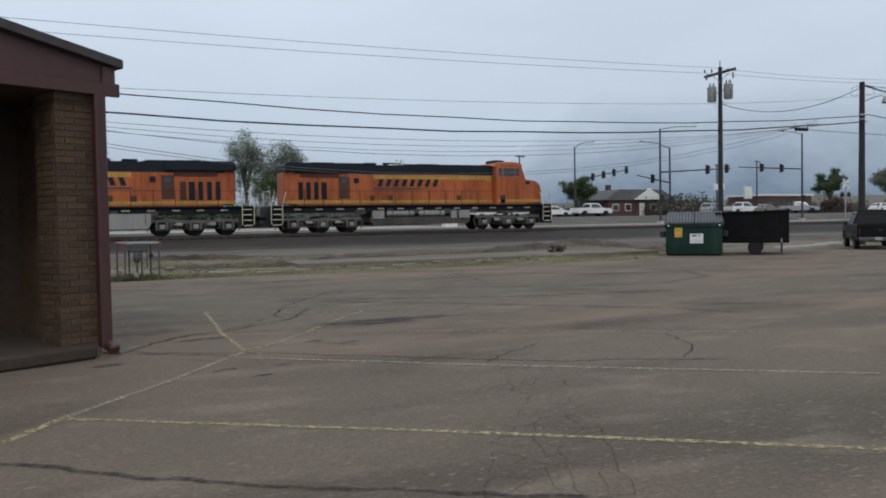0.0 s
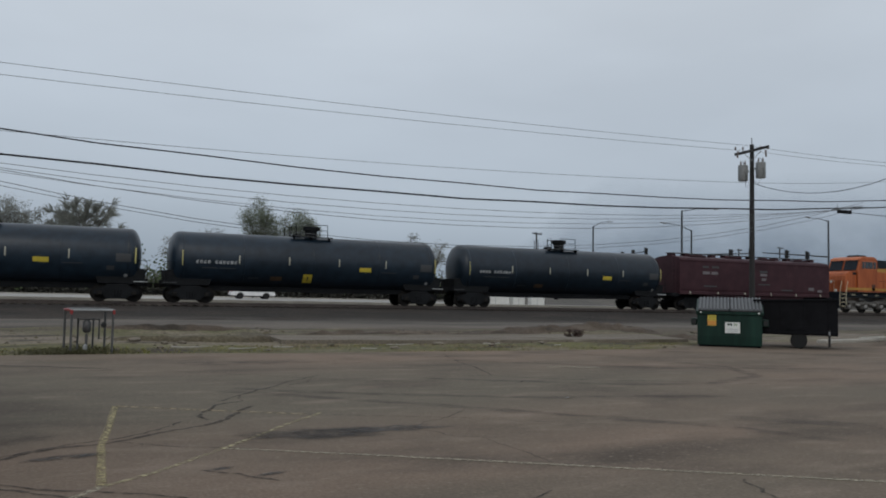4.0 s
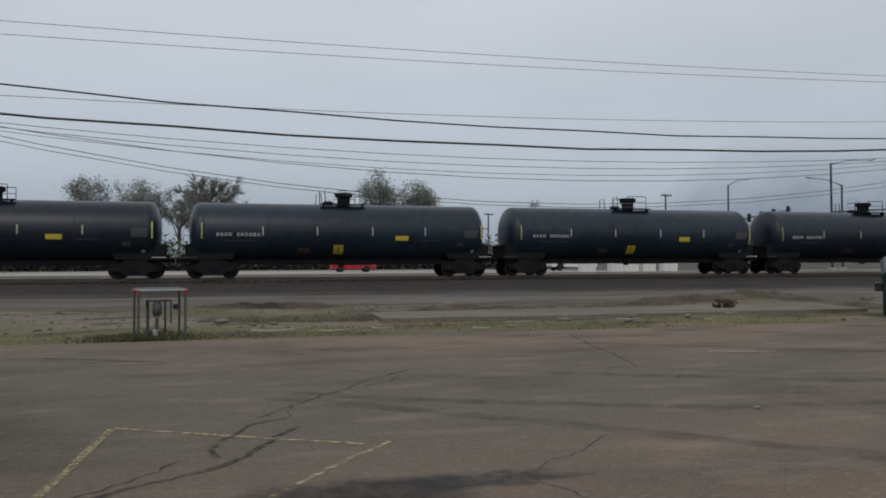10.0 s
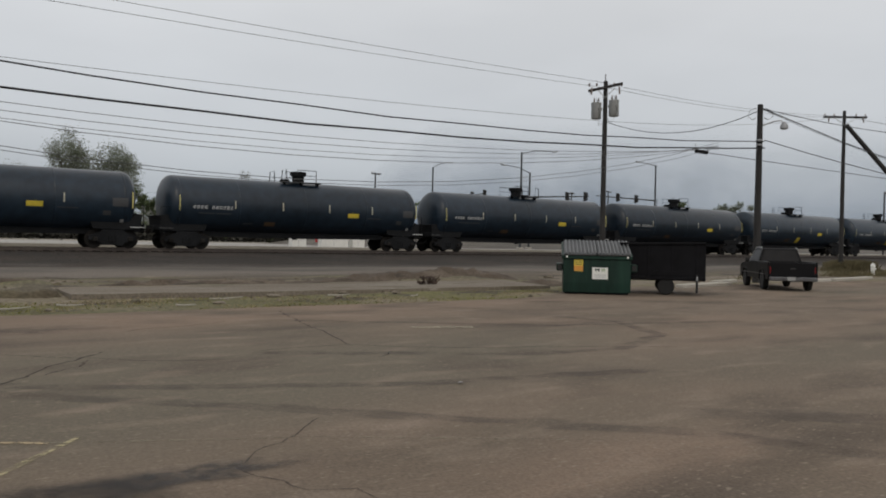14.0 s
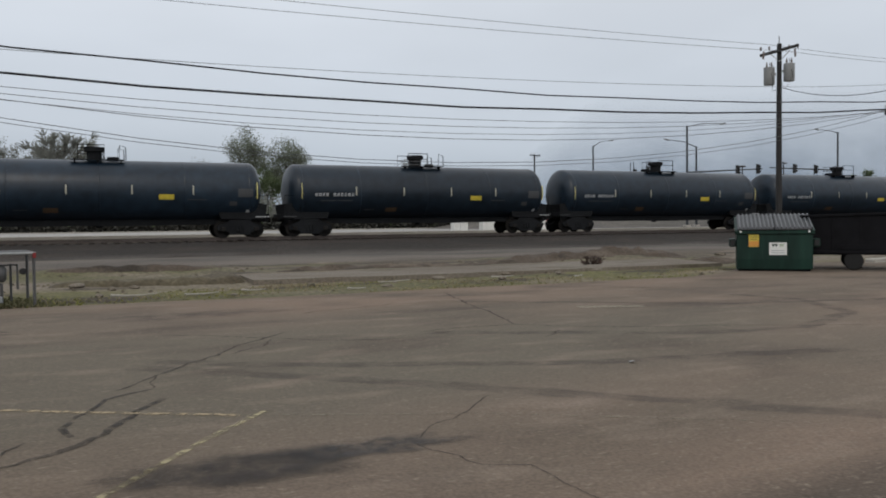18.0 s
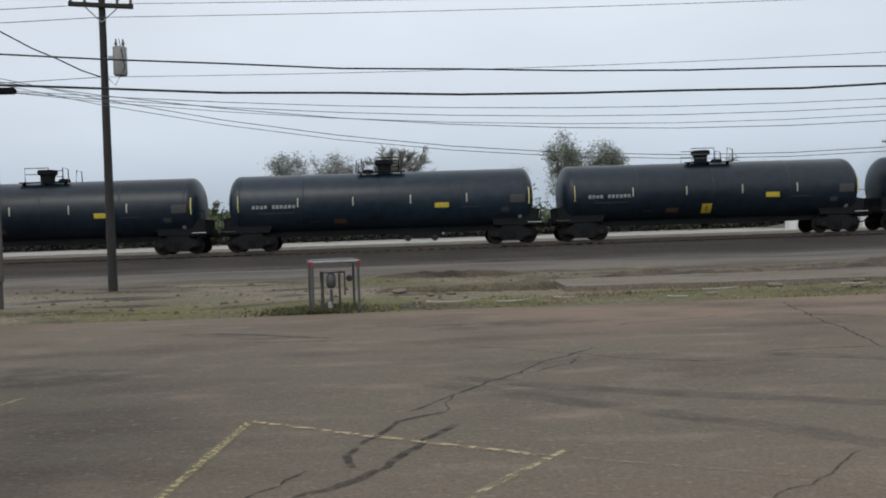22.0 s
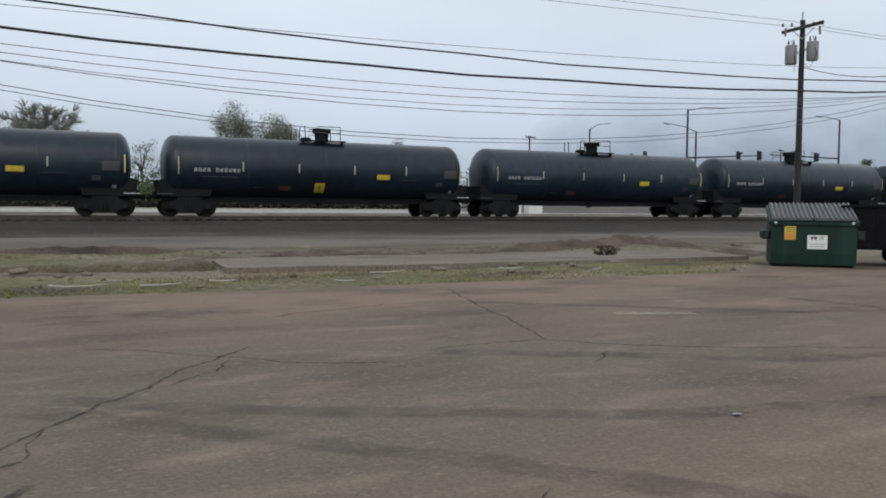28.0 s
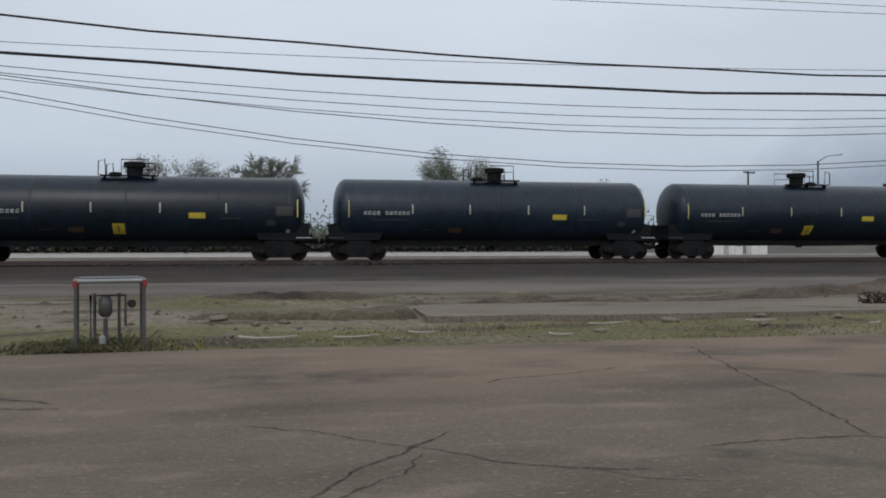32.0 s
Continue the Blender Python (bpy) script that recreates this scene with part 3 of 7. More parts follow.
def parking_lot():
    ms = Mesh()
    xs = [-90 + 1.5 * k for k in range(107)]
    top = [(x, lot_edge(x), 0.0) for x in xs]
    low = [(x, lot_edge(x) + 0.06, -0.12) for x in xs]
    near = [(x, -60.0, 0.0) for x in xs]
    n = len(xs)
    ms.add(near + top + low, [(k, k + 1, n + k + 1, n + k) for k in range(n - 1)] + [(n + k, n + k + 1, 2 * n + k + 1, 2 * n + k) for k in range(n - 1)])
    structure("pavement_lot", ms, M_ASPHALT, "worn brown-grey asphalt car park with cracks", False)


def strip(name, pts, width, material, label, z=0.006, taper=True, cat="marking"):
    """A ribbon lying on the asphalt, its edges uneven."""
    ms, cover = Mesh(), []
    fine = []
    for (x0, y0), (x1, y1) in zip(pts, pts[1:]):
        k = max(2, int(math.hypot(x1 - x0, y1 - y0) / (0.1 if width < 0.12 else 0.25)))
        fine += [(x0 + (x1 - x0) * q / k, y0 + (y1 - y0) * q / k) for q in range(k)]
    fine.append(pts[-1])
    verts = []
    for i, (x, y) in enumerate(fine):
        a, b = fine[max(0, i - 1)], fine[min(len(fine) - 1, i + 1)]
        d = Vector((b[0] - a[0], b[1] - a[1], 0)).normalized()
        nrm = Vector((-d.y, d.x, 0))
        w = width * (1 + (0.6 if taper else 0.25) * noise.noise((x * 3, y * 3, 2)))
        off = 0.0 if not taper else 0.06 * noise.noise((x * 1.7, y * 1.7, 9)) + 0.045 * noise.noise((x * 7, y * 7, 4))
        for q, cv in ((-0.5, 0.35), (-0.3, 1), (0.3, 1), (0.5, 0.35)):
            p = Vector((x, y, z)) + nrm * (q * w + off)
            verts.append(p)
            cover.append(cv * (0.4 if taper and i in (0, len(fine) - 1) else 1))
    ms.add(verts, [(4 * i + k, 4 * i + k + 1, 4 * i + k + 5, 4 * i + k + 4) for i in range(len(fine) - 1) for k in range(3)])
    me = ms.data(name, material, False)
    at = me.attributes.new("cover", "FLOAT", "POINT")
    at.data.foreach_set("value", cover)
    return tagged(new(name, me), label, cat, kind="structure")


def blot(name, cx, cy, rx, ry, turn, material, label, z=0.005):
    ms, cover = Mesh(), []
    verts = [(cx, cy, z)]
    cover.append(1.0)
    c, s = math.cos(radians(turn)), math.sin(radians(turn))
    for ring, cv in ((0.4, 1.0), (0.72, 0.72), (1.0, 0.0)):
        for k in range(32):
            a = 2 * math.pi * k / 32
            q = ring * (1 + 0.45 * noise.noise((math.cos(a) * 1.9 + cx, math.sin(a) * 1.9, 4)))
            u, v = q * rx * math.cos(a), q * ry * math.sin(a)
            verts.append((cx + c * u - s * v, cy + s * u + c * v, z))
            cover.append(cv)
    faces = [(0, 1 + k, 1 + (k + 1) % 32) for k in range(32)]
    for r in range(2):
        faces += [(1 + r * 32 + k, 1 + r * 32 + 32 + k, 1 + r * 32 + 32 + (k + 1) % 32, 1 + r * 32 + (k + 1) % 32) for k in range(32)]
    ms.add(verts, faces)
    me = ms.data(name, material, False)
    at = me.attributes.new("cover", "FLOAT", "POINT")
    at.data.foreach_set("value", cover)
    return tagged(new(name, me), label, "stain", kind="structure")


def lot_markings():
    yellow = "worn yellow parking line on the asphalt"
    for pts, w, m in (([(1.98, 13.11), (1.87, 11.6), (1.77, 10.45), (1.74, 8.83)], 0.08, M_PAINT), ([(4.20, 11.92), (3.66, 11.25), (3.19, 10.58), (2.78, 10.02), (2.13, 9.17), (1.76, 8.83)], 0.065, M_PAINT_BROKEN), ([(1.76, 8.83), (0.81, 7.46), (-0.05, 6.37)], 0.08, M_PAINT_FAINT),
                      ([(-0.05, 6.37), (-0.8, 5.2)], 0.10, M_PAINT), ([(1.99, 13.1), (2.8, 12.58), (3.35, 12.24), (4.0, 11.85)], 0.07, M_PAINT_ORANGE), ([(4.0, 11.85), (5.1, 11.32), (5.6, 11.1), (7.4, 9.9)], 0.05, M_PAINT_DIM),
                      ([(2.79, 10.0), (4.16, 9.17), (7.5, 7.0)], 0.075, M_PAINT_FAINT), ([(1.51, 8.49), (3.75, 6.6), (6.3, 4.65)], 0.085, M_PAINT_FAINT), ([(-0.05, 6.37), (2.25, 4.7), (5.5, 2.2)], 0.085, M_PAINT),
                      ([(-0.40, 14.45), (-0.58, 12.8), (-0.75, 11.2)], 0.085, M_PAINT), ([(10.4, 17.04), (11.43, 16.64)], 0.3, M_PAINT_FAINT)):
        strip("parking_line", pts, w, m, yellow, 0.005, False)
    crack = "dark jagged crack in the asphalt"
    for pts, w in (
            # the long crack that starts at the porch and forks at the yellow line
            ([(0.45, 9.42), (0.85, 9.90), (1.13, 10.17), (1.43, 10.42), (1.76, 10.52), (2.0, 10.72)], 0.085),
            ([(2.0, 10.72), (2.30, 11.0), (2.77, 11.3), (3.0, 11.62), (3.16, 11.95), (3.42, 12.5), (3.56, 12.72)], 0.066),
            ([(0.95, 10.1), (1.5, 10.55), (1.84, 10.79), (2.08, 10.95), (2.30, 11.20), (2.49, 11.42), (2.63, 11.69)], 0.028),
            ([(2.88, 11.72), (2.84, 12.0), (2.88, 12.22)], 0.055), ([(2.88, 12.22), (2.97, 12.48), (3.13, 12.87), (3.47, 13.18)], 0.048),
            ([(3.20, 13.24), (3.36, 13.46), (3.57, 13.75), (3.85, 14.2), (4.22, 14.70), (4.59, 15.42), (4.92, 15.72), (5.35, 16.32)], 0.036), ([(3.47, 13.18), (3.52, 13.5), (3.62, 13.82)], 0.02),
            ([(3.9, 16.83), (4.33, 16.5), (4.84, 16.02), (5.18, 15.75), (5.56, 15.37), (6.02, 15.12), (6.43, 15.0)], 0.026), ([(4.41, 14.80), (4.68, 15.0), (4.89, 15.2), (5.08, 15.7)], 0.022), ([(5.9, 15.2), (6.3, 14.85), (6.7, 14.7)], 0.016),
            # the crack beside the bay line
            ([(0.1, 10.1), (0.49, 9.63), (0.80, 9.27), (1.52, 8.80), (1.81, 8.60), (2.47, 8.09), (2.91, 7.71), (3.33, 7.35), (3.81, 6.94), (4.33, 6.56), (5.02, 6.29), (5.8, 5.8)], 0.042), ([(0.6, 9.3), (1.2, 8.9), (1.7, 8.45)], 0.045),
            ([(4.75, 7.68), (4.3, 7.38), (3.93, 7.17), (3.68, 6.86)], 0.026), ([(6.4, 7.5), (6.11, 6.79), (5.84, 6.42), (5.47, 6.10)], 0.028),
            ([(1.91, 10.62), (2.29, 10.35), (2.52, 10.18), (2.67, 10.09), (3.02, 9.91)], 0.026), ([(5.95, 11.62), (5.45, 11.14), (5.12, 10.92), (4.91, 10.70)], 0.016), ([(4.83, 10.6), (5.05, 10.0), (5.28, 9.85), (5.27, 9.5), (5.32, 9.05), (5.30, 8.5)], 0.013),
            # further out
            ([(9.68, 20.79), (9.3, 19.2), (8.96, 17.87), (8.71, 16.57), (8.43, 15.58)], 0.032), ([(7.0, 15.5), (7.39, 15.55), (8.35, 15.61), (8.76, 15.18), (9.21, 14.83), (10.01, 14.33), (10.66, 14.15), (12.4, 13.2)], 0.034), ([(8.12, 14.30), (8.4, 14.5), (8.66, 14.76)], 0.02),
            ([(6.07, 18.35), (6.44, 18.6), (6.89, 18.68), (7.67, 19.01), (8.02, 19.21)], 0.035), ([(0.2, 19.25), (0.73, 18.96), (1.5, 18.45), (2.1, 18.05)], 0.06), ([(0.75, 17.99), (1.55, 17.86), (2.23, 17.82)], 0.05),
            ([(-0.9, 5.9), (-0.38, 5.33), (0.34, 4.66), (1.14, 4.03), (2.4, 3.2)], 0.06),
            ([(0.86, 8.64), (1.12, 8.53), (1.37, 8.32)], 0.025), ([(2.47, 9.17), (2.70, 8.91), (2.97, 8.60)], 0.035), ([(13.2, 20.2), (14.0, 19.6)], 0.08), ([(16.4, 21.0), (17.6, 20.2)], 0.10)):
        strip("crack", pts, w, M_CRACK, crack, 0.004)
    # a patch of fine crazed cracks
    web, cover = Mesh(), []
    rnd = random.Random(31)
    grid = {}
    for i in range(6):
        for j in range(17):
            u, v = (i - 2.5) * 0.13 * (1.25 - 0.03 * j) + rnd.uniform(-0.06, 0.06), j * 0.22 + rnd.uniform(-0.09, 0.09)
            grid[i, j] = (2.25 + 0.46 * v + 0.8 * u, 3.35 + 0.89 * v - 0.45 * u)
    for (i, j), p in grid.items():
        for n in ((i + 1, j), (i, j + 1)):
            if n in grid and rnd.random() < (0.72 if j < 7 else 0.34):
                q = grid[n]
                mid = ((p[0] + q[0]) / 2 + rnd.uniform(-0.03, 0.03), (p[1] + q[1]) / 2 + rnd.uniform(-0.03, 0.03))
                w = rnd.uniform(0.003, 0.009)
                for a, b in ((p, mid), (mid, q)):
                    d = Vector((b[0] - a[0], b[1] - a[1], 0)).normalized() * w
                    web.quad((a[0] - d.y, a[1] + d.x, 0.004), (a[0] + d.y, a[1] - d.x, 0.004), (b[0] + d.y, b[1] - d.x, 0.004), (b[0] - d.y, b[1] + d.x, 0.004))
                    cover += [0.42] * 4
    me = web.data("crack_web", M_CRACK, False)
    me.attributes.new("cover", "FLOAT", "POINT").data.foreach_set("value", cover)
    tagged(new("crack_web", me), "web of fine crazed cracks in the asphalt", "crack", kind="structure")
    for pts in ([(3.4, 14.4), (4.2, 13.7), (5.7, 12.25), (7.0, 10.95), (8.2, 9.7), (8.8, 8.5)], [(6.9, 15.4), (10.0, 13.7), (11.5, 13.45), (13.5, 14.4), (14.5, 16.2), (14.2, 17.6)], [(3.6, 14.6), (5.2, 13.6), (7.4, 12.6), (10.5, 11.9)], [(9, 19.0), (13, 16.2), (17, 15.2)]):
        strip("tyre_mark", pts, 0.30, M_TYRE, "faint dark tyre scuff curving over asphalt", 0.003)
    blot("oil_stain", 4.5, 10.62, 0.7, 0.22, -4, M_OILTHIN, "dark oil stain soaked into asphalt", 0.0045)
    blot("oil_stain", 3.82, 10.52, 0.86, 0.34, -5, M_OIL, "dark oil stain soaked into asphalt")
    blot("oil_stain", 0.9, 10.95, 0.55, 0.3, 10, M_TYRE, "dark oil stain soaked into asphalt")
    blot("oil_stain", 1.5, 10.0, 0.4, 0.12, 14, M_OILTHIN, "dark oil stain soaked into asphalt")
    for cx, cy, rx, ry in ((2.6, 9.15, 0.14, 0.05), (2.95, 8.85, 0.16, 0.05), (1.35, 7.75, 0.16, 0.06), (1.9, 7.75, 0.10, 0.04), (1.6, 7.3, 0.14, 0.05), (0.35, 8.6, 0.2, 0.1)):
        blot("oil_spot", cx, cy, rx, ry, 20, M_OILTHIN, "small dark oil spot on asphalt")
    blot("oil_stain", 4.6, 19.0, 1.7, 0.6, 4, M_TYRE, "broad faint dirt stain on asphalt")
    blot("oil_stain", 9.5, 9.6, 1.3, 0.3, -38, M_TYRE, "broad faint dirt stain on asphalt")
    blot("oil_stain", -1.2, 15.6, 1.9, 0.9, -8, M_TYRE, "broad faint dirt stain on asphalt")
    blot("oil_stain", 0.6, 18.8, 1.5, 0.35, -25, M_TYRE, "broad faint dirt stain on asphalt")


def track_bed():
    """Ballast bank with gravel service road in front, and pale road behind."""
    ms = Mesh()
    xs = [-700 + 7 * k for k in range(201)]
    prof = [(43.4, -0.02), (45.2, 0.14), (48.6, 0.45), (50.2, 0.57), (53.9, 0.57), (55.4, 0.5), (56.6, 0.36)]
    rows = []
    for x in xs:
        rows.append([(x, y + (0.25 * noise.noise((x * 0.11, 1, 1)) if i in (0, 1) else 0), z + (0.03 * noise.noise((x * 0.7, y, 2)))) for i, (y, z) in enumerate(prof)])
    n = len(prof)
    ms.add([p for r in rows for p in r], [(i * n + k, (i + 1) * n + k, (i + 1) * n + k + 1, i * n + k + 1) for i in range(len(xs) - 1) for k in range(n - 1)], True)
    structure("ballast_bed", ms, M_BALLAST, "long bank of dark crushed-stone railway ballast", False)
    ms = Mesh()
    xs = [-700 + 20 * k for k in range(33)] + [-48 + 1.5 * k for k in range(101)] + [110 + 20 * k for k in range(30)]
    cross = (0.0, 0.5, 1.4, 2.6, 4.0, 6.0, 8.0, 9.4)
    pts = []
    for v in cross:
        for x in xs:
            y = 34.4 + 0.6 * noise.noise((x * 0.1, 5, 0)) + 0.25 * noise.noise((x * 0.6, 2, 0)) * (v < 0.6) + v
            lift = (-0.03, 0.012, 0.03)[min(2, int(v * 2 + 0.01))]
            pts.append((x, y, max(ground_z(x, y), -0.02) + lift + 0.02 * smooth_step(1, 4, v)))
    n = len(xs)
    ms.add(pts, [(r * n + k, r * n + k + 1, (r + 1) * n + k + 1, (r + 1) * n + k) for r in range(len(cross) - 1) for k in range(n - 1)], True)
    structure("road_gravel", ms, M_GRAVELROAD, "grey gravel service road beside the tracks", False)
    ms = Mesh()
    ms.add([(-700, 58.5, 0.78), (700, 58.5, 0.78), (700, 112, 0.80), (-700, 112, 0.80), (-700, 58.3, 0.5), (700, 58.3, 0.5)], [(0, 1, 2, 3), (4, 5, 1, 0)])
    structure("road_far", ms, M_FARROAD, "pale concrete street beyond the railway", False)
    ms = Mesh()
    for y, s in ((58.45, 1), (112.1, 1)):
        ms.box((0, y, 0.83), (1400, 0.16, 0.2), 0.02)
    structure("kerb_far", ms, M_KERB, "pale concrete kerb along the far street", False)
    ms = Mesh()
    for k in range(430):
        ms.box((-105 + 0.6 * k, TRACK_Y, RAIL_Z - 0.235), (0.23, 2.6, 0.14), 0.012)
    tagged(structure("sleepers", ms, M_TIE, "creosoted wooden sleepers under the rails", False), kind="stuff")
    for dy in (-0.72, 0.72):
        ms = Mesh()
        prof = [(-0.07, 0), (0.07, 0), (0.07, 0.02), (0.012, 0.05), (0.012, 0.12), (0.036, 0.135), (0.036, 0.165), (-0.036, 0.165), (-0.036, 0.135), (-0.012, 0.12), (-0.012, 0.05), (-0.07, 0.02)]
        ms.add([(x, TRACK_Y + dy + y, RAIL_Z - 0.165 + z) for x in (-700, 700) for y, z in prof],
               [(k, (k + 1) % 12, 12 + (k + 1) % 12, 12 + k) for k in range(12)])
        structure("rail_track", ms, M_RAILSTEEL, "steel rail of the railway line", False)


ground_sheet()
parking_lot()
lot_markings()
track_bed()


# ---- the train ----
def wheelset_truck(parent, x, axles, r, material, wheel_mat, tall):
    """A bogie: side frames, bolster, springs and its wheels; local to the vehicle."""
    first, last = axles[0], axles[-1]
    ms = Mesh().box((x, 0, tall - 0.02), (0.42, 2.2, 0.30), 0.04)
    truck = part("truck", ms, material, parent, "grimy steel bogie")
    for s in (-1, 1):
        ms = Mesh()
        y = s * 1.02
        out = [(x + first - 0.32, 0.42), (x + first - 0.32, 0.62), (x + first + 0.25, 0.84), (x - 0.55, 0.97), (x + 0.55, 0.97), (x + last - 0.25, 0.84), (x + last + 0.32, 0.62), (x + last + 0.32, 0.42),
               (x + last - 0.3, 0.28), (x + 0.55, 0.14), (x - 0.55, 0.14), (x + first + 0.3, 0.28)]
        ms.prism(out, y - 0.09, y + 0.09)
        part("side_frame", ms, material, truck)
        for k in (-0.17, 0.0, 0.17):
            part("spring", Mesh().tube([(x + k, y + s * 0.10, 0.30), (x + k, y + s * 0.10, 0.62)], 0.065, 8), material, truck)
        for ax in axles:
            ms = Mesh().box((x + ax, s * 1.13, r), (0.26, 0.14, 0.24), 0.04)
            part("bearing_box", ms, wheel_mat, truck)
    for ax in axles:
        for s in (-1, 1):
            ms = Mesh().lathe([(-0.075, 0.10), (-0.075, r - 0.09), (-0.06, r - 0.01), (0.0, r), (0.045, r + 0.028), (0.065, r + 0.02), (0.065, r - 0.1), (0.03, r * 0.5), (0.06, 0.1)], 24,
                              Matrix.Translation((x + ax, s * 0.76, r)) @ AXIS_Y @ pose(0, 0, 0, 180 if s < 0 else 0, 0, 0))
            part("wheel", ms, wheel_mat, truck)
    truck.location.z = RAIL_Z - TRAIN_Z
    return truck


def coupler(parent, x, s):
    ms = Mesh().box((x + s * 0.30, 0, 0.86), (0.75, 0.2, 0.22), 0.03).box((x + s * 0.62, 0.05, 0.86), (0.24, 0.30, 0.30), 0.06)
    c = part("coupler", ms, M_TRUCKBROWN, parent)
    ms = Mesh().tube([(x - s * 0.1, -0.3, 0.8), (x + s * 0.25, -0.34, 0.52), (x + s * 0.55, -0.3, 0.42), (x + s * 0.8, -0.22, 0.5)], 0.03, 6)
    part("air_hose", ms, M_BLACK, c)


TANK_R, TANK_C = 1.615, 2.435  # radius and axis height of the tanks


def on_shell(x0, x1, z0, z1, lift=0.006, seg=3):
    """A patch that lies on the near flank of the tank."""
    ms = Mesh()
    rr = TANK_R + lift
    rows = []
    for k in range(seg + 1):
        z = z0 + (z1 - z0) * k / seg
        y = -math.sqrt(max(0.0, rr * rr - (z - TANK_C) ** 2))
        rows += [(x0, y, z), (x1, y, z)]
    ms.add(rows, [(2 * k, 2 * k + 1, 2 * k + 3, 2 * k + 2) for k in range(seg)])
    return ms


def tank_car(turned, square):
    car = thing("tank_car", "black cylindrical railway tank car with %s" % ("a yellow square hazard panel" if square else "small yellow reflective marks"), "tank car", "tank cars of the train")
    half = 8.36
    prof = [(-half + 0.62 * (1 - math.sqrt(max(0, 1 - (r / 1.55) ** 2.6))), r * TANK_R / 1.55) for r in (0.0, 0.5, 0.9, 1.15, 1.32, 1.43, 1.50, 1.54, 1.55)]
    prof = prof + [(-a, r) for a, r in reversed(prof)]
    tank = part("tank", Mesh().lathe(prof, 56, Matrix.Translation((0, 0, TANK_C)) @ AXIS_X), M_TANK, car)
    for x in (-7.6, -4.2, 0.0, 4.2, 7.6):
        part("weld_band", Mesh().lathe([(-0.05, TANK_R + 0.001), (-0.045, TANK_R + 0.005), (0.045, TANK_R + 0.005), (0.05, TANK_R + 0.001)], 56, Matrix.Translation((x, 0, TANK_C)) @ AXIS_X), M_TANK, tank)
    q = -1 if turned else 1
    ms = Mesh().lathe([(0, 0.36), (0.42, 0.38), (0.46, 0.50), (0.66, 0.52), (0.70, 0.46), (0.72, 0.0)], 20, pose(q * 0.15, 0, 4.03))
    man = part("manway_housing", ms, M_BLACK, car)
    ms = Mesh().lathe([(0, 0.30), (0.16, 0.30), (0.20, 0.22), (0.21, 0)], 14, pose(-q * 0.75, 0, 4.03))
    part("valve_box", ms, M_BLACK, man)
    for y in (-0.75, 0.75):
        plat = part("top_platform", Mesh().box((0, y, 4.02), (2.6, 0.35, 0.05), 0.01), M_BLACK, car)
        for x in (-1.1, 0, 1.1):
            part("bracket", Mesh().box((x, y * 0.95, 3.93), (0.07, 0.3, 0.16)), M_BLACK, plat)
    for y in (-0.9, 0.9):
        ms = Mesh().tube([(q * 0.95, y, 4.0), (q * 0.95, y, 4.78), (-q * 0.3, y, 4.78), (-q * 0.3, y, 4.0)], 0.026, 6)
        rail = part("platform_rail", ms, M_BLACK, car)
        part("mid_rail", Mesh().tube([(q * 0.95, y, 4.45), (-q * 0.3, y, 4.45)], 0.018, 6), M_BLACK, rail)
        ms = Mesh().tube([(-q * 1.35, y, 4.0), (-q * 1.33, y, 4.68), (-q * 1.05, y, 4.78), (-q * 1.0, y, 4.0)], 0.026, 6)
        part("hoop_rail", ms, M_BLACK, car)
    for s in (-1, 1):
        ms = Mesh().box((s * 7.6, 0, 0.98), (2.3, 0.55, 0.34), 0.02).box((s * 7.1, 0, 1.20), (0.5, 2.2, 0.35), 0.05).box((s * 8.62, 0, 1.05), (0.12, 2.6, 0.28), 0.02)
        part("end_sill", ms, M_BLACK, car)
        for y in (-1.28, 1.28):
            st = part("end_step", Mesh().tube([(s * 8.2, y, 1.15), (s * 8.2, y, 0.45), (s * 8.6, y, 0.45), (s * 8.6, y, 1.15)], 0.02, 6), M_BLACK, car)
            part("step_tread", Mesh().tube([(s * 8.2, y, 0.78), (s * 8.6, y, 0.78)], 0.02, 6), M_BLACK, st)
        # saddle enlarged into a black block that fills in shadow above the bogie
        part("saddle", Mesh().prism([(s * 5.9, 1.45), (s * 6.1, 0.92), (s * 8.5, 0.88), (s * 8.6, 1.7), (s * 7.6, 1.9), (s * 6.2, 1.7)], -1.12, 1.12), M_BLACK, car, "tank saddle, enlarged as black shadow fill")
        ms = Mesh().tube([(s * 7.7, -1.35, 1.15), (s * 7.72, -1.42, 2.2), (s * 8.6, -1.3, 2.2), (s * 8.64, -1.3, 1.15)], 0.022, 6)
        part("grab_rail", ms, M_BLACK, car)
        part("end_rail", Mesh().tube([(s * 8.66, -1.3, 1.7), (s * 8.66, 1.3, 1.7)], 0.022, 6), M_BLACK, car)
        part("end_step_edge", Mesh().box((s * 8.3, -1.33, 1.02), (0.75, 0.05, 0.05), 0.005), M_STENCILDIM if s < 0 else M_STENCIL, car)
        coupler(car, s * 8.3, s)
        wheelset_truck(car, s * 7.1, (-0.89, 0.89), 0.457, M_BLACK, M_TRUCKBROWN, 0.74)
    ms = Mesh().lathe([(0.0, 0.30), (0.30, 0.26), (0.34, 0.18), (0.46, 0.16)], 14, pose(0, 0, 0.96, 180, 0, 0)).box((0, 0, 0.80), (1.3, 0.5, 0.22), 0.05)
    part("bottom_outlet", ms, M_BLACK, car)
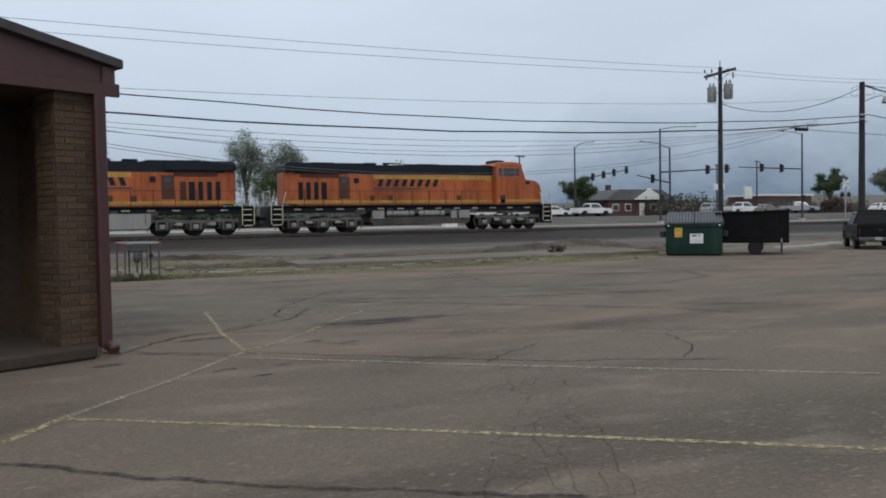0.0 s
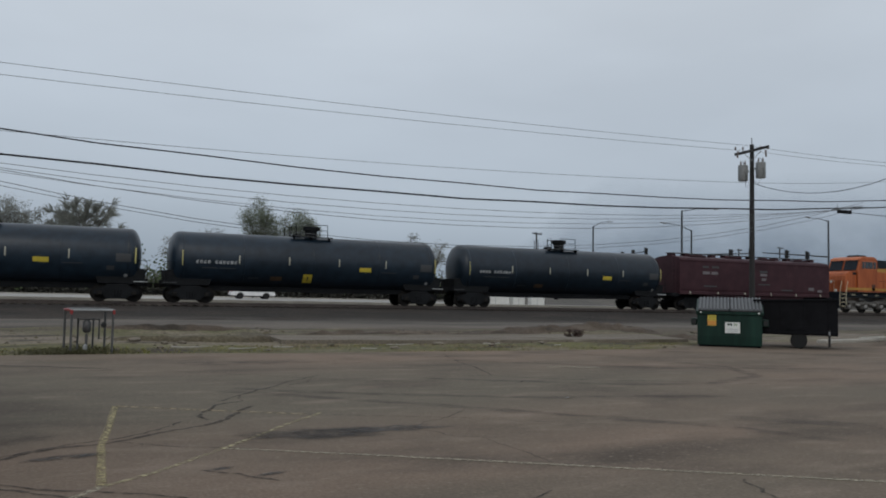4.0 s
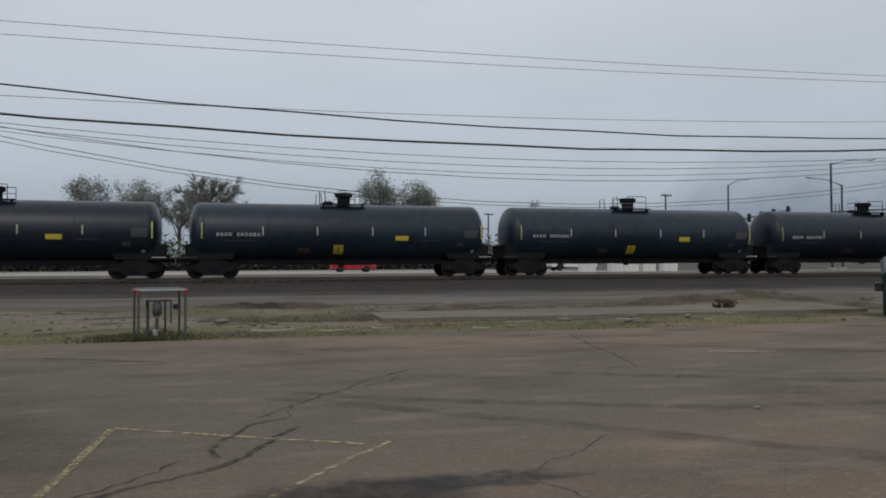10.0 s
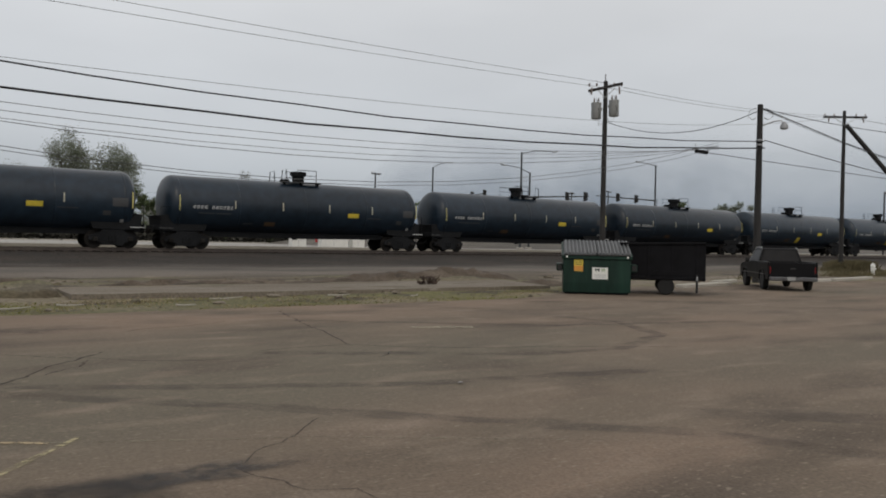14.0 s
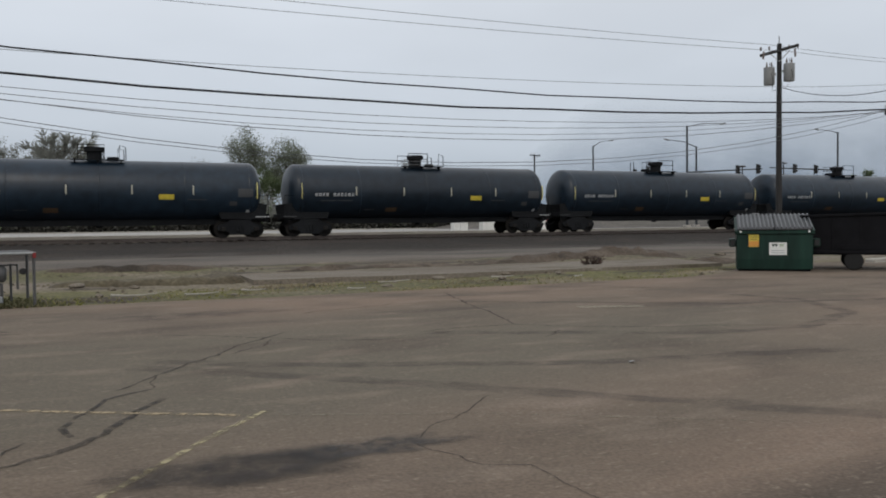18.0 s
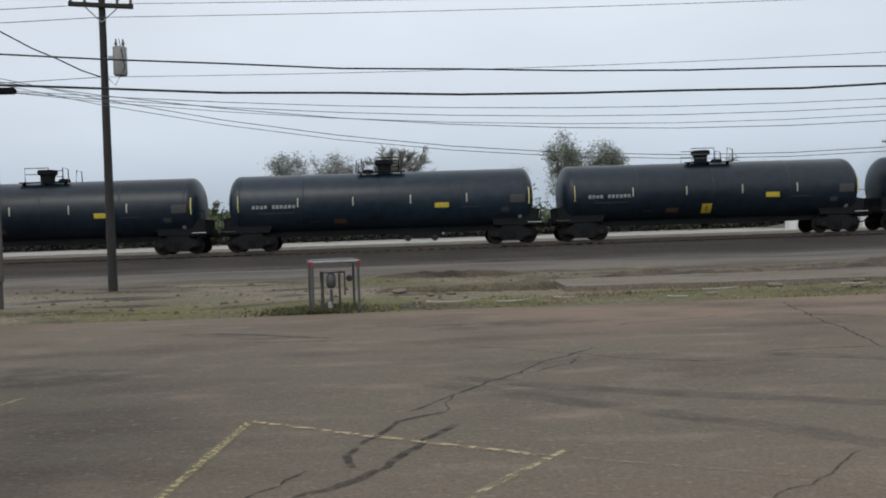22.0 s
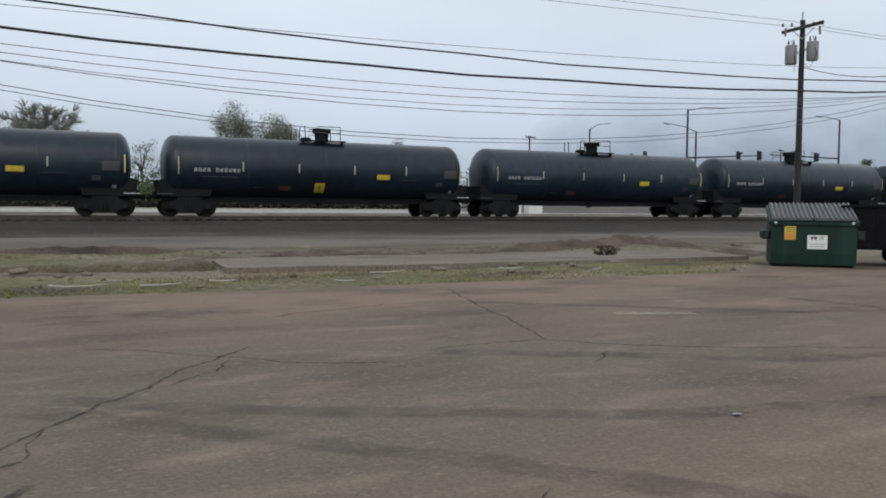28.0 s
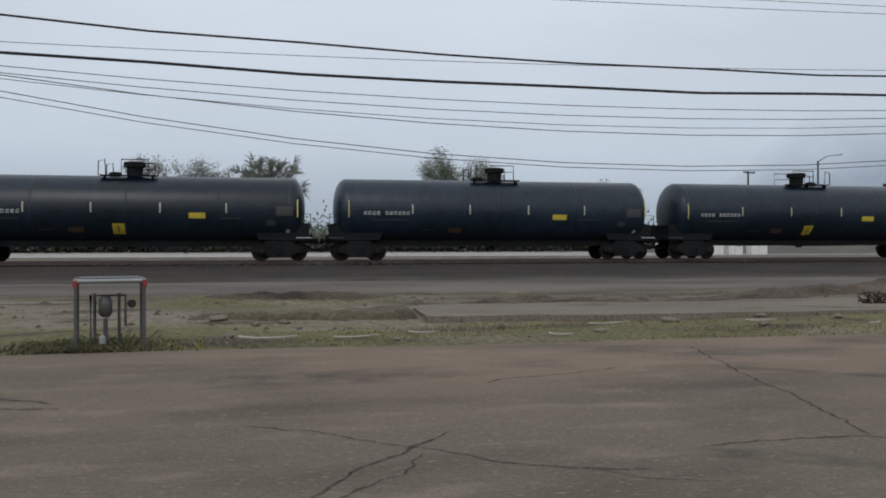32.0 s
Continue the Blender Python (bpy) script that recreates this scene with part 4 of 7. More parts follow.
    # black slab, drawn low to add depth to the shade below the tank
    part("underframe", Mesh().prism([(-6.2, 1.0), (-5.9, 0.62), (-3.2, 0.59), (-1.0, 0.61), (0.9, 0.57), (3.4, 0.60), (5.9, 0.62), (6.2, 1.0)], -0.55, 0.55), M_BLACK, car)
    part("brake_pipe", Mesh().tube([(-5.6, -0.5, 1.0), (5.6, -0.5, 0.98)], 0.035, 6), M_BLACK, car)
    part("air_reservoir", Mesh().tube([(-4.6, 0.3, 0.95), (-2.4, 0.3, 0.95)], 0.13, 10), M_BLACK, car)
    for x, tall, m in ((-7.66, 0.42, M_REFLECT), (-4.48, 0.24, M_REFLECTW), (-1.53, 0.24, M_REFLECTW), (1.56, 0.24, M_REFLECTW), (4.6, 0.24, M_REFLECTW), (7.98, 0.44, M_REFLECT)):
        part("reflector", on_shell(x - 0.035, x + 0.035, 2.45 - tall, 2.45 + tall), m, car, "yellow reflective strip")
    part("hazard_label", on_shell(2.86, 3.63, 1.95, 2.22), M_PLACARD, car, "yellow rectangular label")
    part("side_label", on_shell(-2.6, -1.9, 1.28, 1.52), M_ORANGEDECAL, car, "faded orange label")
    if square:
        part("hazard_panel", on_shell(-0.62, -0.07, 1.20, 1.70), M_PLACARD, car, "square yellow hazard panel")
        part("panel_mark", on_shell(-0.38, -0.32, 1.30, 1.58, 0.012), M_DARKPRINT, car)
    for k in range(11):
        if k == 4:
            continue
        x0 = -6.92 + 0.215 * k
        bars = on_shell(x0, x0 + 0.15, 2.17, 2.21, 0.006, 1)
        for xa, xb, za, zb in ((0.0, 0.05, 2.21, 2.31), (0.10 if k % 3 else 0.05, 0.15, 2.24, 2.28), (0.0 if k % 2 else 0.05, 0.15, 2.30, 2.34)):
            up = on_shell(x0 + xa, x0 + xb, za, zb, 0.006, 1)
            bars.add(up.v, up.f)
        part("stencil_mark", bars, M_STENCIL, car, "plain white stencilled block")
    for x0, x1, z in ((-6.6, -5.7, 1.92), (-5.6, -4.7, 1.92), (4.3, 5.3, 1.95), (-3.9, -3.3, 1.4)):
        part("stencil_line", on_shell(x0, x1, z - 0.025, z + 0.025), M_STENCILDIM, car)
    part("data_panel", on_shell(6.95, 7.75, 2.1, 2.55), M_STENCILDIM, car, "grey printed data panel")
    part("data_box", on_shell(6.5, 6.9, 1.62, 1.86), M_STENCILDIM, car)
    part("white_mark", on_shell(7.42, 7.6, 1.2, 1.42), M_STENCIL, car)
    return car


def hopper_car():
    car = thing("hopper_car", "oxide-red covered hopper car with faded white stencils", "hopper car")
    half = 7.75
    out = [(-1.45, 1.15), (-1.55, 1.5), (-1.58, 2.4), (-1.58, 3.6), (-1.42, 3.85), (-0.6, 4.02), (0.6, 4.02), (1.42, 3.85), (1.58, 3.6), (1.58, 2.4), (1.55, 1.5), (1.45, 1.15)]
    ms = Mesh()
    n = len(out)
    ms.add([(x, y, z) for x in (-half, half) for y, z in out], [tuple(range(n)), tuple(range(n, 2 * n))] + [(k, (k + 1) % n, n + (k + 1) % n, n + k) for k in range(n)])
    body = part("body", ms, M_HOPPER, car)
    for k in range(8):
        x = -half + 0.35 + k * (2 * half - 0.7) / 7
        part("side_seam", Mesh().box((x, -1.580, 2.5), (0.025, 0.006, 2.2), 0.002), M_HOPPER, body)
    part("top_chord", Mesh().box((0, -1.56, 3.66), (2 * half, 0.10, 0.14), 0.02), M_HOPPER, car)
    part("side_sill", Mesh().box((0, -1.52, 1.22), (2 * half, 0.14, 0.24), 0.02), M_HOPPER, car)
    part("running_board", Mesh().box((0, 0, 4.26), (2 * half - 0.3, 0.55, 0.05), 0.01), M_STEELGREY, car, "grey steel roof walkway")
    for k in range(12):
        part("board_support", Mesh().box((-7.3 + 1.327 * k, 0, 4.12), (0.42, 0.5, 0.24), 0.01), M_HOPPER, car)
    for k in range(4):
        part("roof_hatch", Mesh().box((-5.4 + 3.6 * k, -0.62, 4.06), (1.6, 0.5, 0.12), 0.03), M_HOPPER, car)
    for x in (-3.9, 0, 3.9):
        ms = Mesh().prism([(x - 1.5, 1.2), (x - 0.45, 0.42), (x + 0.45, 0.42), (x + 1.5, 1.2)], -1.25, 1.25)
        part("discharge_bay", ms, M_HOPPER, car)
        part("outlet_gate", Mesh().box((x, 0, 0.36), (1.1, 1.6, 0.14), 0.02), M_BLACK, car)
    part("side_skirt", Mesh().box((0, -1.36, 0.98), (10.0, 0.06, 0.56), 0.01), M_HOPPER, car)
    part("centre_sill", Mesh().box((0, 0, 0.86), (2 * half, 0.6, 0.5), 0.02), M_BLACK, car)
    for s in (-1, 1):
        part("end_platform", Mesh().box((s * 7.95, 0, 1.06), (0.7, 2.7, 0.26), 0.02), M_BLACK, car)
        ms = Mesh()
        for y in (-1.3, -0.9):
            ms.tube([(s * 7.95, y, 1.1), (s * 7.95, y, 4.0)], 0.02, 6)
        for k in range(8):
            ms.tube([(s * 7.95, -1.3, 1.3 + k * 0.34), (s * 7.95, -0.9, 1.3 + k * 0.34)], 0.015, 5)
        part("end_ladder", ms, M_HOPPER, car)
        coupler(car, s * 7.75, s)
        wheelset_truck(car, s * 6.3, (-0.89, 0.89), 0.457, M_BLACK, M_TRUCKBROWN, 0.74)
    for x0, x1, z, h in ((-5.6, -4.9, 2.75, 0.22), (-4.75, -4.1, 2.75, 0.22), (-5.6, -5.0, 3.2, 0.16), (-4.7, -4.0, 3.2, 0.16), (-5.5, -4.2, 1.75, 0.10), (0.15, 0.95, 3.0, 0.16), (0.2, 0.9, 2.75, 0.2), (0.35, 0.8, 2.4, 0.2), (0.0, 1.2, 2.0, 0.09), (5.4, 6.0, 1.75, 0.24), (6.4, 6.9, 1.6, 0.2), (2.4, 3.6, 1.6, 0.1)):
        part("stencil", Mesh().box(((x0 + x1) / 2, -1.588, z), (x1 - x0, 0.006, h)), M_STENCILDIM if h < 0.2 else M_STENCILFADED, car, "faded white stencil")
    for k in range(6):
        part("reflector", Mesh().box((-6.8 + 2.7 * k, -1.60, 1.24), (0.10, 0.012, 0.2)), M_REFLECTW, car)
    return car


def loco_truck(parent, x):
    """A three-axle bogie: an open pale frame with pedestals, springs and brake gear before dark wheels."""
    truck = part("truck", Mesh().box((x, 0, 0.86), (0.5, 2.2, 0.30), 0.04), M_LOCOTRUCK, parent, "grey three-axle bogie with pale painted highlights")
    axles = (-1.95, 0.0, 1.95)
    for s in (-1, 1):
        y = s * 1.04
        top = [(x - 2.62, 0.80), (x - 2.55, 0.98), (x - 1.3, 1.04), (x - 0.98, 0.92), (x + 0.98, 0.92), (x + 1.3, 1.04), (x + 2.55, 0.98), (x + 2.62, 0.80), (x + 1.2, 0.80), (x + 1.0, 0.74), (x - 1.0, 0.74), (x - 1.2, 0.80)]
        frame = part("side_frame", Mesh().prism(top, y - 0.08, y + 0.08), M_TRUCKPALE, truck)
        for ax in axles:
            for q in (-0.30, 0.30):
                part("pedestal", Mesh().prism([(x + ax + q - 0.08, 0.84), (x + ax + q - 0.06, 0.34), (x + ax + q + 0.06, 0.34), (x + ax + q + 0.08, 0.84)], y - 0.07, y + 0.07), M_TRUCKPALE, frame)
            # boxes paler than the bogie, as highlights put into the colour
            part("bearing_box", Mesh().box((x + ax, s * 1.15, 0.53), (0.34, 0.16, 0.30), 0.05), M_SILVER, truck)
            part("tie_bar", Mesh().box((x + ax, y, 0.33), (0.74, 0.10, 0.07), 0.015), M_TRUCKPALE, frame)
        for k in (-1.42, -0.55, 0.55, 1.42):
            part("spring", Mesh().tube([(x + k, y, 0.50), (x + k, y, 0.82)], 0.09, 8), M_LOCOTRUCK, truck)
        for k in (-0.98, 0.98):
            part("brake_cylinder", Mesh().lathe([(-0.20, 0.0), (-0.19, 0.11), (0.17, 0.11), (0.2, 0.05), (0.34, 0.04)], 10, pose(x + k, y + s * 0.15, 0.66) @ AXIS_X), M_SILVER, truck)
        for k in (-2.72, 2.72):
            part("sand_pipe", Mesh().tube([(x + k * 0.97, y, 1.1), (x + k, y, 0.6), (x + k * 0.95, y, 0.2)], 0.03, 6), M_TRUCKPALE, truck)
        part("brake_rod", Mesh().tube([(x - 2.3, y + s * 0.12, 0.42), (x + 2.3, y + s * 0.12, 0.40)], 0.025, 6), M_LOCOTRUCK, truck)
    r = 0.533
    for ax in axles:
        for s in (-1, 1):
            ms = Mesh().lathe([(-0.075, 0.10), (-0.075, r - 0.09), (-0.06, r - 0.01), (0.0, r), (0.045, r + 0.028), (0.065, r + 0.02), (0.065, r - 0.1), (0.03, r * 0.5), (0.06, 0.1)], 24,
                              Matrix.Translation((x + ax, s * 0.76, r)) @ AXIS_Y @ pose(0, 0, 0, 180 if s < 0 else 0, 0, 0))
            part("wheel", ms, M_TRUCKBROWN, truck)
    truck.location.z = RAIL_Z - TRAIN_Z
    return truck


def locomotive(second):
    """A six-axle diesel locomotive; its cab is at +x, the near side at -y."""
    car = thing("locomotive", "orange and black diesel locomotive with %s" % ("long grey fuel tank" if second else "pale air cylinders"), "locomotive", "locomotives of the train")
    part("underframe", Mesh().box((0, 0, 1.38), (20.6, 2.5, 0.36), 0.03), M_LOCOBLACK, car)
    part("walkway", Mesh().box((0, 0, 1.62), (20.7, 3.0, 0.07), 0.01), M_LOCOBLACK, car)
    for k in range(13):
        part("frame_reflector", Mesh().box((-8.6 + 1.42 * k, -1.262, 1.42), (0.46, 0.012, 0.08)), M_RAILPAINT, car)
    for k, (w, h) in enumerate(((0.7, 0.3), (0.4, 0.4), (0.9, 0.25), (0.5, 0.35), (0.6, 0.3))):
        part("frame_box", Mesh().box((-4.4 + 2.1 * k, -1.3, 1.22), (w, 0.16, h), 0.02), M_LOCOTRUCK, car)
    hood = part("long_hood", Mesh().box((-1.4, 0, 2.72), (14.4, 1.9, 2.12), 0.05), M_ORANGE, car)
    roof = [(-8.7, 3.74), (-8.7, 4.30), (-8.5, 4.44), (-4.2, 4.46), (-3.9, 4.36), (-1.2, 4.36), (-0.9, 4.44), (5.6, 4.46), (5.8, 4.38), (5.8, 3.74)]
    part("hood_roof", Mesh().prism(roof, -0.96, 0.96), M_LOCOBLACK, car, "black hood roof")
    part("deck_stripe", Mesh().box((-1.4, -0.957, 1.90), (14.3, 0.02, 0.20)), M_YELLOW, hood, "yellow stripe above the walkway")
    part("upper_stripe", Mesh().box((1.2, -0.957, 3.52), (9.0, 0.02, 0.40)), M_YELLOW, hood, "yellow stripe below the roof")
    rad = part("radiator_section", Mesh().box((-8.62, 0, 2.8), (1.5, 1.92, 2.1), 0.06), M_ORANGE, car)
    part("deck_stripe", Mesh().box((-8.62, -0.967, 1.90), (1.48, 0.02, 0.20)), M_YELLOW, rad)
    part("radiator_wing", Mesh().prism([(-9.38, 3.86), (-9.38, 4.24), (-9.15, 4.42), (-5.6, 4.42), (-5.2, 4.3), (-5.2, 3.86)], -1.22, 1.22), M_LOCOBLACK, car, "black radiator wings")
    part("soot_panel", Mesh().box((-7.0, -0.972, 3.66), (2.6, 0.03, 0.34), 0.01), M_SOOT, rad, "sooty brown panel under the wings")
    for k in range(5 if second else 4):
        x = -8.3 + 0.52 * k
        g = part("grille", Mesh().box((x, -0.985, 2.62), (0.28 if k < 3 else 0.36, 0.05, 1.12), 0.01), M_SOOT if k > 3 else M_LOCOBLACK, rad)
        for j in range(5):
            part("grille_bar", Mesh().box((x, -1.015, 2.2 + 0.21 * j), (0.28, 0.02, 0.03)), M_TRUCKBROWN, g)
    door = part("side_door", Mesh().box((-5.35, -0.96, 2.84), (0.74, 0.05, 1.42), 0.01), M_SOOT, car)
    part("door_window", Mesh().box((-5.35, -0.99, 3.28), (0.4, 0.02, 0.34), 0.01), M_GLASS, door)
    part("side_vent", Mesh().box((-4.5, -0.96, 3.30), (0.34, 0.05, 0.34), 0.01), M_LOCOBLACK, car)
    for k in range(11):
        part("hood_door", Mesh().box((-3.75 + 0.86 * k, -0.962, 2.72), (0.80, 0.025, 1.42), 0.006), M_ORANGE, hood)
    for x, z in ((-2.1, 2.16), (3.05, 2.14), (-3.4, 2.14)):
        part("hood_louvre", Mesh().box((x, -0.98, z), (0.34, 0.012, 0.34), 0.004), M_SOOT, hood)
    # emblem of plain slanted bars on the yellow band
    for k in range(8):
        x = -3.05 + 0.58 * k
        em = Mesh().prism([(x, 2.92), (x + 0.30, 2.92), (x + 0.48, 3.40), (x + 0.18, 3.40)], -0.995, -0.982)
        part("emblem_bar", em, M_LOCOBLACK, car, "dark slanted emblem bar")
    part("emblem_swoosh", Mesh().prism([(-3.4, 2.72), (-0.4, 2.72), (1.0, 2.78), (-0.4, 2.82), (-3.3, 2.82)], -0.995, -0.985), M_DARKPRINT, car)
    # cab, its roof rounded over the windows
    cab = part("cab", Mesh().prism([(5.8, 1.66), (5.8, 4.36), (5.95, 4.52), (7.55, 4.54), (7.85, 4.40), (8.2, 3.46), (8.2, 1.66)], -1.5, 1.5), M_ORANGE, car)
    part("cab_roof", Mesh().prism([(5.72, 4.38), (5.86, 4.60), (6.2, 4.68), (7.4, 4.68), (7.9, 4.54), (8.02, 4.36), (7.7, 4.46), (5.95, 4.46)], -1.42, 1.42), M_ORANGEPALE, cab, "sun-faded orange cab roof")
    part("window_band", Mesh().box((6.78, -1.500, 3.94), (1.72, 0.02, 0.70), 0.01), M_ORANGEPALE, cab)
    for x, w in ((6.14, 0.26), (6.62, 0.40), (7.10, 0.40), (7.52, 0.24)):
        wf = part("window_frame", Mesh().box((x, -1.506, 3.94), (w + 0.07, 0.02, 0.60), 0.01), M_LOCOBLACK, cab)
        part("side_window", Mesh().box((x, -1.514, 3.94), (w, 0.02, 0.52), 0.006), M_GLASS, wf, "dark glass")
    for y in (-0.72, 0.72):
        ms = Mesh().quad((7.90, y - 0.58, 4.34), (7.90, y + 0.58, 4.34), (8.19, y + 0.58, 3.54), (8.19, y - 0.58, 3.54))
        part("windshield", ms, M_GLASS, cab, "dark glass", False)
        part("windshield_frame", Mesh().box((8.06, y, 3.94), (0.03, 1.26, 0.95), 0.01, pose(0, 0, 0, 0, -20, 0)), M_LOCOBLACK, cab)
    nose = part("nose", Mesh().prism([(8.15, 1.66), (8.15, 3.44), (8.6, 3.42), (9.05, 3.34), (9.35, 3.20), (9.5, 2.98), (9.58, 2.6), (9.6, 1.66)], -1.35, 1.05), M_ORANGE, car)
    part("deck_stripe", Mesh().box((7.7, -1.51, 1.90), (3.6, 0.02, 0.20)), M_YELLOW, car)
    part("number_board", Mesh().box((8.4, -1.36, 3.2), (0.5, 0.02, 0.2), 0.01), M_LOCOBLACK, nose)
    part("headlight", Mesh().lathe([(0, 0.12), (0.05, 0.12), (0.06, 0.08)], 12, pose(9.55, 0, 2.5) @ AXIS_X), M_LIGHTLENS, nose, "clear glass lens")
    part("ditch_light", Mesh().lathe([(0, 0.11), (0.08, 0.11), (0.09, 0.07)], 12, pose(10.3, -1.1, 1.74) @ AXIS_X), M_LIGHTLENS, nose, "clear glass lens")
    part("cab_step_box", Mesh().box((6.3, -1.48, 2.02), (0.42, 0.08, 0.6), 0.01), M_SOOT, car)
    part("air_conditioner", Mesh().box((6.5, 0, 4.76), (0.9, 1.2, 0.2), 0.05), M_LOCOBLACK, cab)
    for s, xx in ((1, 10.0), (-1, -10.0)):
        st = part("stairwell", Mesh().box((xx, -1.22, 1.0), (0.7, 0.03, 1.25), 0.005), M_LOCOBLACK, car)
        for dx in (-0.33, 0.33):
            part("stair_cheek", Mesh().box((xx + dx, -1.36, 1.0), (0.05, 0.3, 1.2)), M_LOCOBLACK, st)
        for k in range(4):
            part("step_tread", Mesh().box((xx - s * 0.02 * k, -1.38, 0.45 + 0.33 * k), (0.55, 0.3, 0.04)), M_LOCOBLACK, st)
            part("step_edge", Mesh().box((xx - s * 0.02 * k, -1.535, 0.45 + 0.33 * k), (0.55, 0.012, 0.05)), M_RAILPAINT, st)
        for dx in (-0.36, 0.36):
            part("step_rail", Mesh().tube([(xx + dx, -1.52, 0.5), (xx + dx, -1.54, 1.7), (xx + dx - s * 0.25, -1.5, 2.55)], 0.024, 6), M_RAILPAINT, st, "pale yellow handrail")
        part("pilot", Mesh().box((s * 10.35, 0, 0.95), (0.12, 3.0, 1.35), 0.03), M_LOCOBLACK, car)
        part("end_grab", Mesh().tube([(s * 10.3, -0.9, 1.65), (s * 10.3, -0.9, 2.6), (s * 10.3, 0.9, 2.6), (s * 10.3, 0.9, 1.65)], 0.022, 6), M_RAILPAINT, car, "pale yellow handrail")
        coupler(car, s * 10.3, s)
        loco_truck(car, s * 6.9)
    for k in range(11):
        x = -8.2 + 1.25 * k
        part("stanchion", Mesh().tube([(x, -1.47, 1.65), (x, -1.47, 2.62)], 0.020, 6), M_LOCOBLACK, car)
    part("handrail", Mesh().tube([(-9.6, -1.47, 2.6), (5.6, -1.47, 2.6)], 0.016, 6), M_LOCOBLACK, car)
    if second:
        ft = part("fuel_tank", Mesh().prism([(-4.3, 0.60), (-4.1, 0.34), (4.1, 0.34), (4.4, 0.60), (4.4, 1.24), (-4.3, 1.24)], -1.42, 1.42), M_SILVER, car, "long grey fuel tank, sheen put into its colour")
        for x in (-4.0, 0.9, 4.1):
            part("tank_seam", Mesh().box((x, -1.425, 0.9), (0.05, 0.02, 0.62)), M_STEELGREY, ft)
        part("fuel_gauge", Mesh().box((0.9, -1.44, 1.08), (0.12, 0.03, 0.26), 0.01), M_LOCOBLACK, ft)
    else:
        ft = part("fuel_tank", Mesh().prism([(-3.7, 0.56), (-3.5, 0.34), (3.5, 0.34), (3.7, 0.56), (3.7, 0.86), (-3.7, 0.86)], -1.36, 1.36), M_LOCOTRUCK, car, "grimy steel fuel tank")
        for x0, x1 in ((-3.6, -2.7), (2.2, 2.7), (2.8, 3.7)):
            part("equipment_box", Mesh().box(((x0 + x1) / 2, -1.28, 1.0), (x1 - x0 - 0.06, 0.3, 0.56), 0.03), M_SILVER, ft)
        for x in (-1.55, 0.75):
            part("air_reservoir", Mesh().lathe([(-1.0, 0.0), (-0.98, 0.14), (-0.9, 0.19), (0.9, 0.19), (0.98, 0.14), (1.0, 0)], 14, pose(x, -1.3, 1.08) @ AXIS_X), M_SILVER, ft, "pale air cylinder")
            for q in (-0.6, 0.6):
                part("strap", Mesh().box((x + q, -1.32, 1.08), (0.06, 0.36, 0.40), 0.01), M_LOCOTRUCK, ft)
        # black block behind the cylinders; its colour makes the cutouts' shade
        part("recess_shade_block", Mesh().box((0, 0, 1.0), (7.2, 2.2, 0.44)), M_LOCOBLACK, ft)
    for x, h, w in ((-3.3, 0.12, 0.9), (1.0, 0.10, 1.6), (3.3, 0.08, 0.6), (-6.6, 0.10, 1.6)):
        part("roof_box", Mesh().box((x, 0, 4.42 + h / 2), (w, 0.9, h), 0.04), M_LOCOBLACK, car)
    ms = Mesh()
    for k in range(5):
        ms.tube([(-2.2, 0.0, 4.36), (-2.2 + 0.12 * k, 0.1, 4.56), (-1.8 + 0.12 * k, 0.1, 4.56)], 0.05, 6)
    part("roof_horn", ms, M_LOCOBLACK, car)
    part("exhaust", Mesh().box((-0.4, 0, 4.44), (0.7, 0.5, 0.14), 0.03), M_LOCOBLACK, car)
    return car


TRAIN = []  # things of the train and the distance of their middle ahead of the first tank car's front gap


def rest(offset):
    return pose(offset - 27.62, TRACK_Y, TRAIN_Z)


def make_train():
    lead = locomotive(False)
    lead.matrix_basis = rest(16.97 + 21.8 + 10.9)
    Mesh.mirror = -1
    second = locomotive(True)
    Mesh.mirror = 1
    second.matrix_basis = rest(16.97 + 10.9)
    hopper = hopper_car()
    hopper.matrix_basis = rest(8.48)
    TRAIN.extend([(lead, 16.97 + 21.8 + 10.9), (second, 16.97 + 10.9), (hopper, 8.48)])
    kinds = [tank_car(False, False), tank_car(True, True), tank_car(True, False), tank_car(False, True)]
    order = [0, 3, 0, 2, 1, 0, 3, 3, 0, 2, 0, 2, 0, 0, 2, 2, 0, 3, 1, 0, 2, 0, 2, 0, 3, 0, 2, 1, 0, 3, 0, 2, 0]
    used = set()
    for k, kind in enumerate(order):
        off = -9.075 - 18.15 * k
        if kind in used:
            car = copy_thing(kinds[kind], rest(off))
        else:
            car = kinds[kind]
            car.matrix_basis = rest(off)
            used.add(kind)
        TRAIN.append((car, off))


make_train()


# ---- poles and wires ----
POLE1, POLE2, POLE3, POLE4, POLE5 = (32.29, 33.31), (33.6, 25.75), (56.74, 34.47), (-5.83, 31.5), (-6.2, 25.4)


def insulator(parent, x, y, z):
    part("insulator", Mesh().lathe([(0, 0.025), (0.05, 0.05), (0.08, 0.03), (0.11, 0.055), (0.15, 0.04), (0.18, 0.0)], 8, pose(x, y, z)), M_CERAMIC, parent)


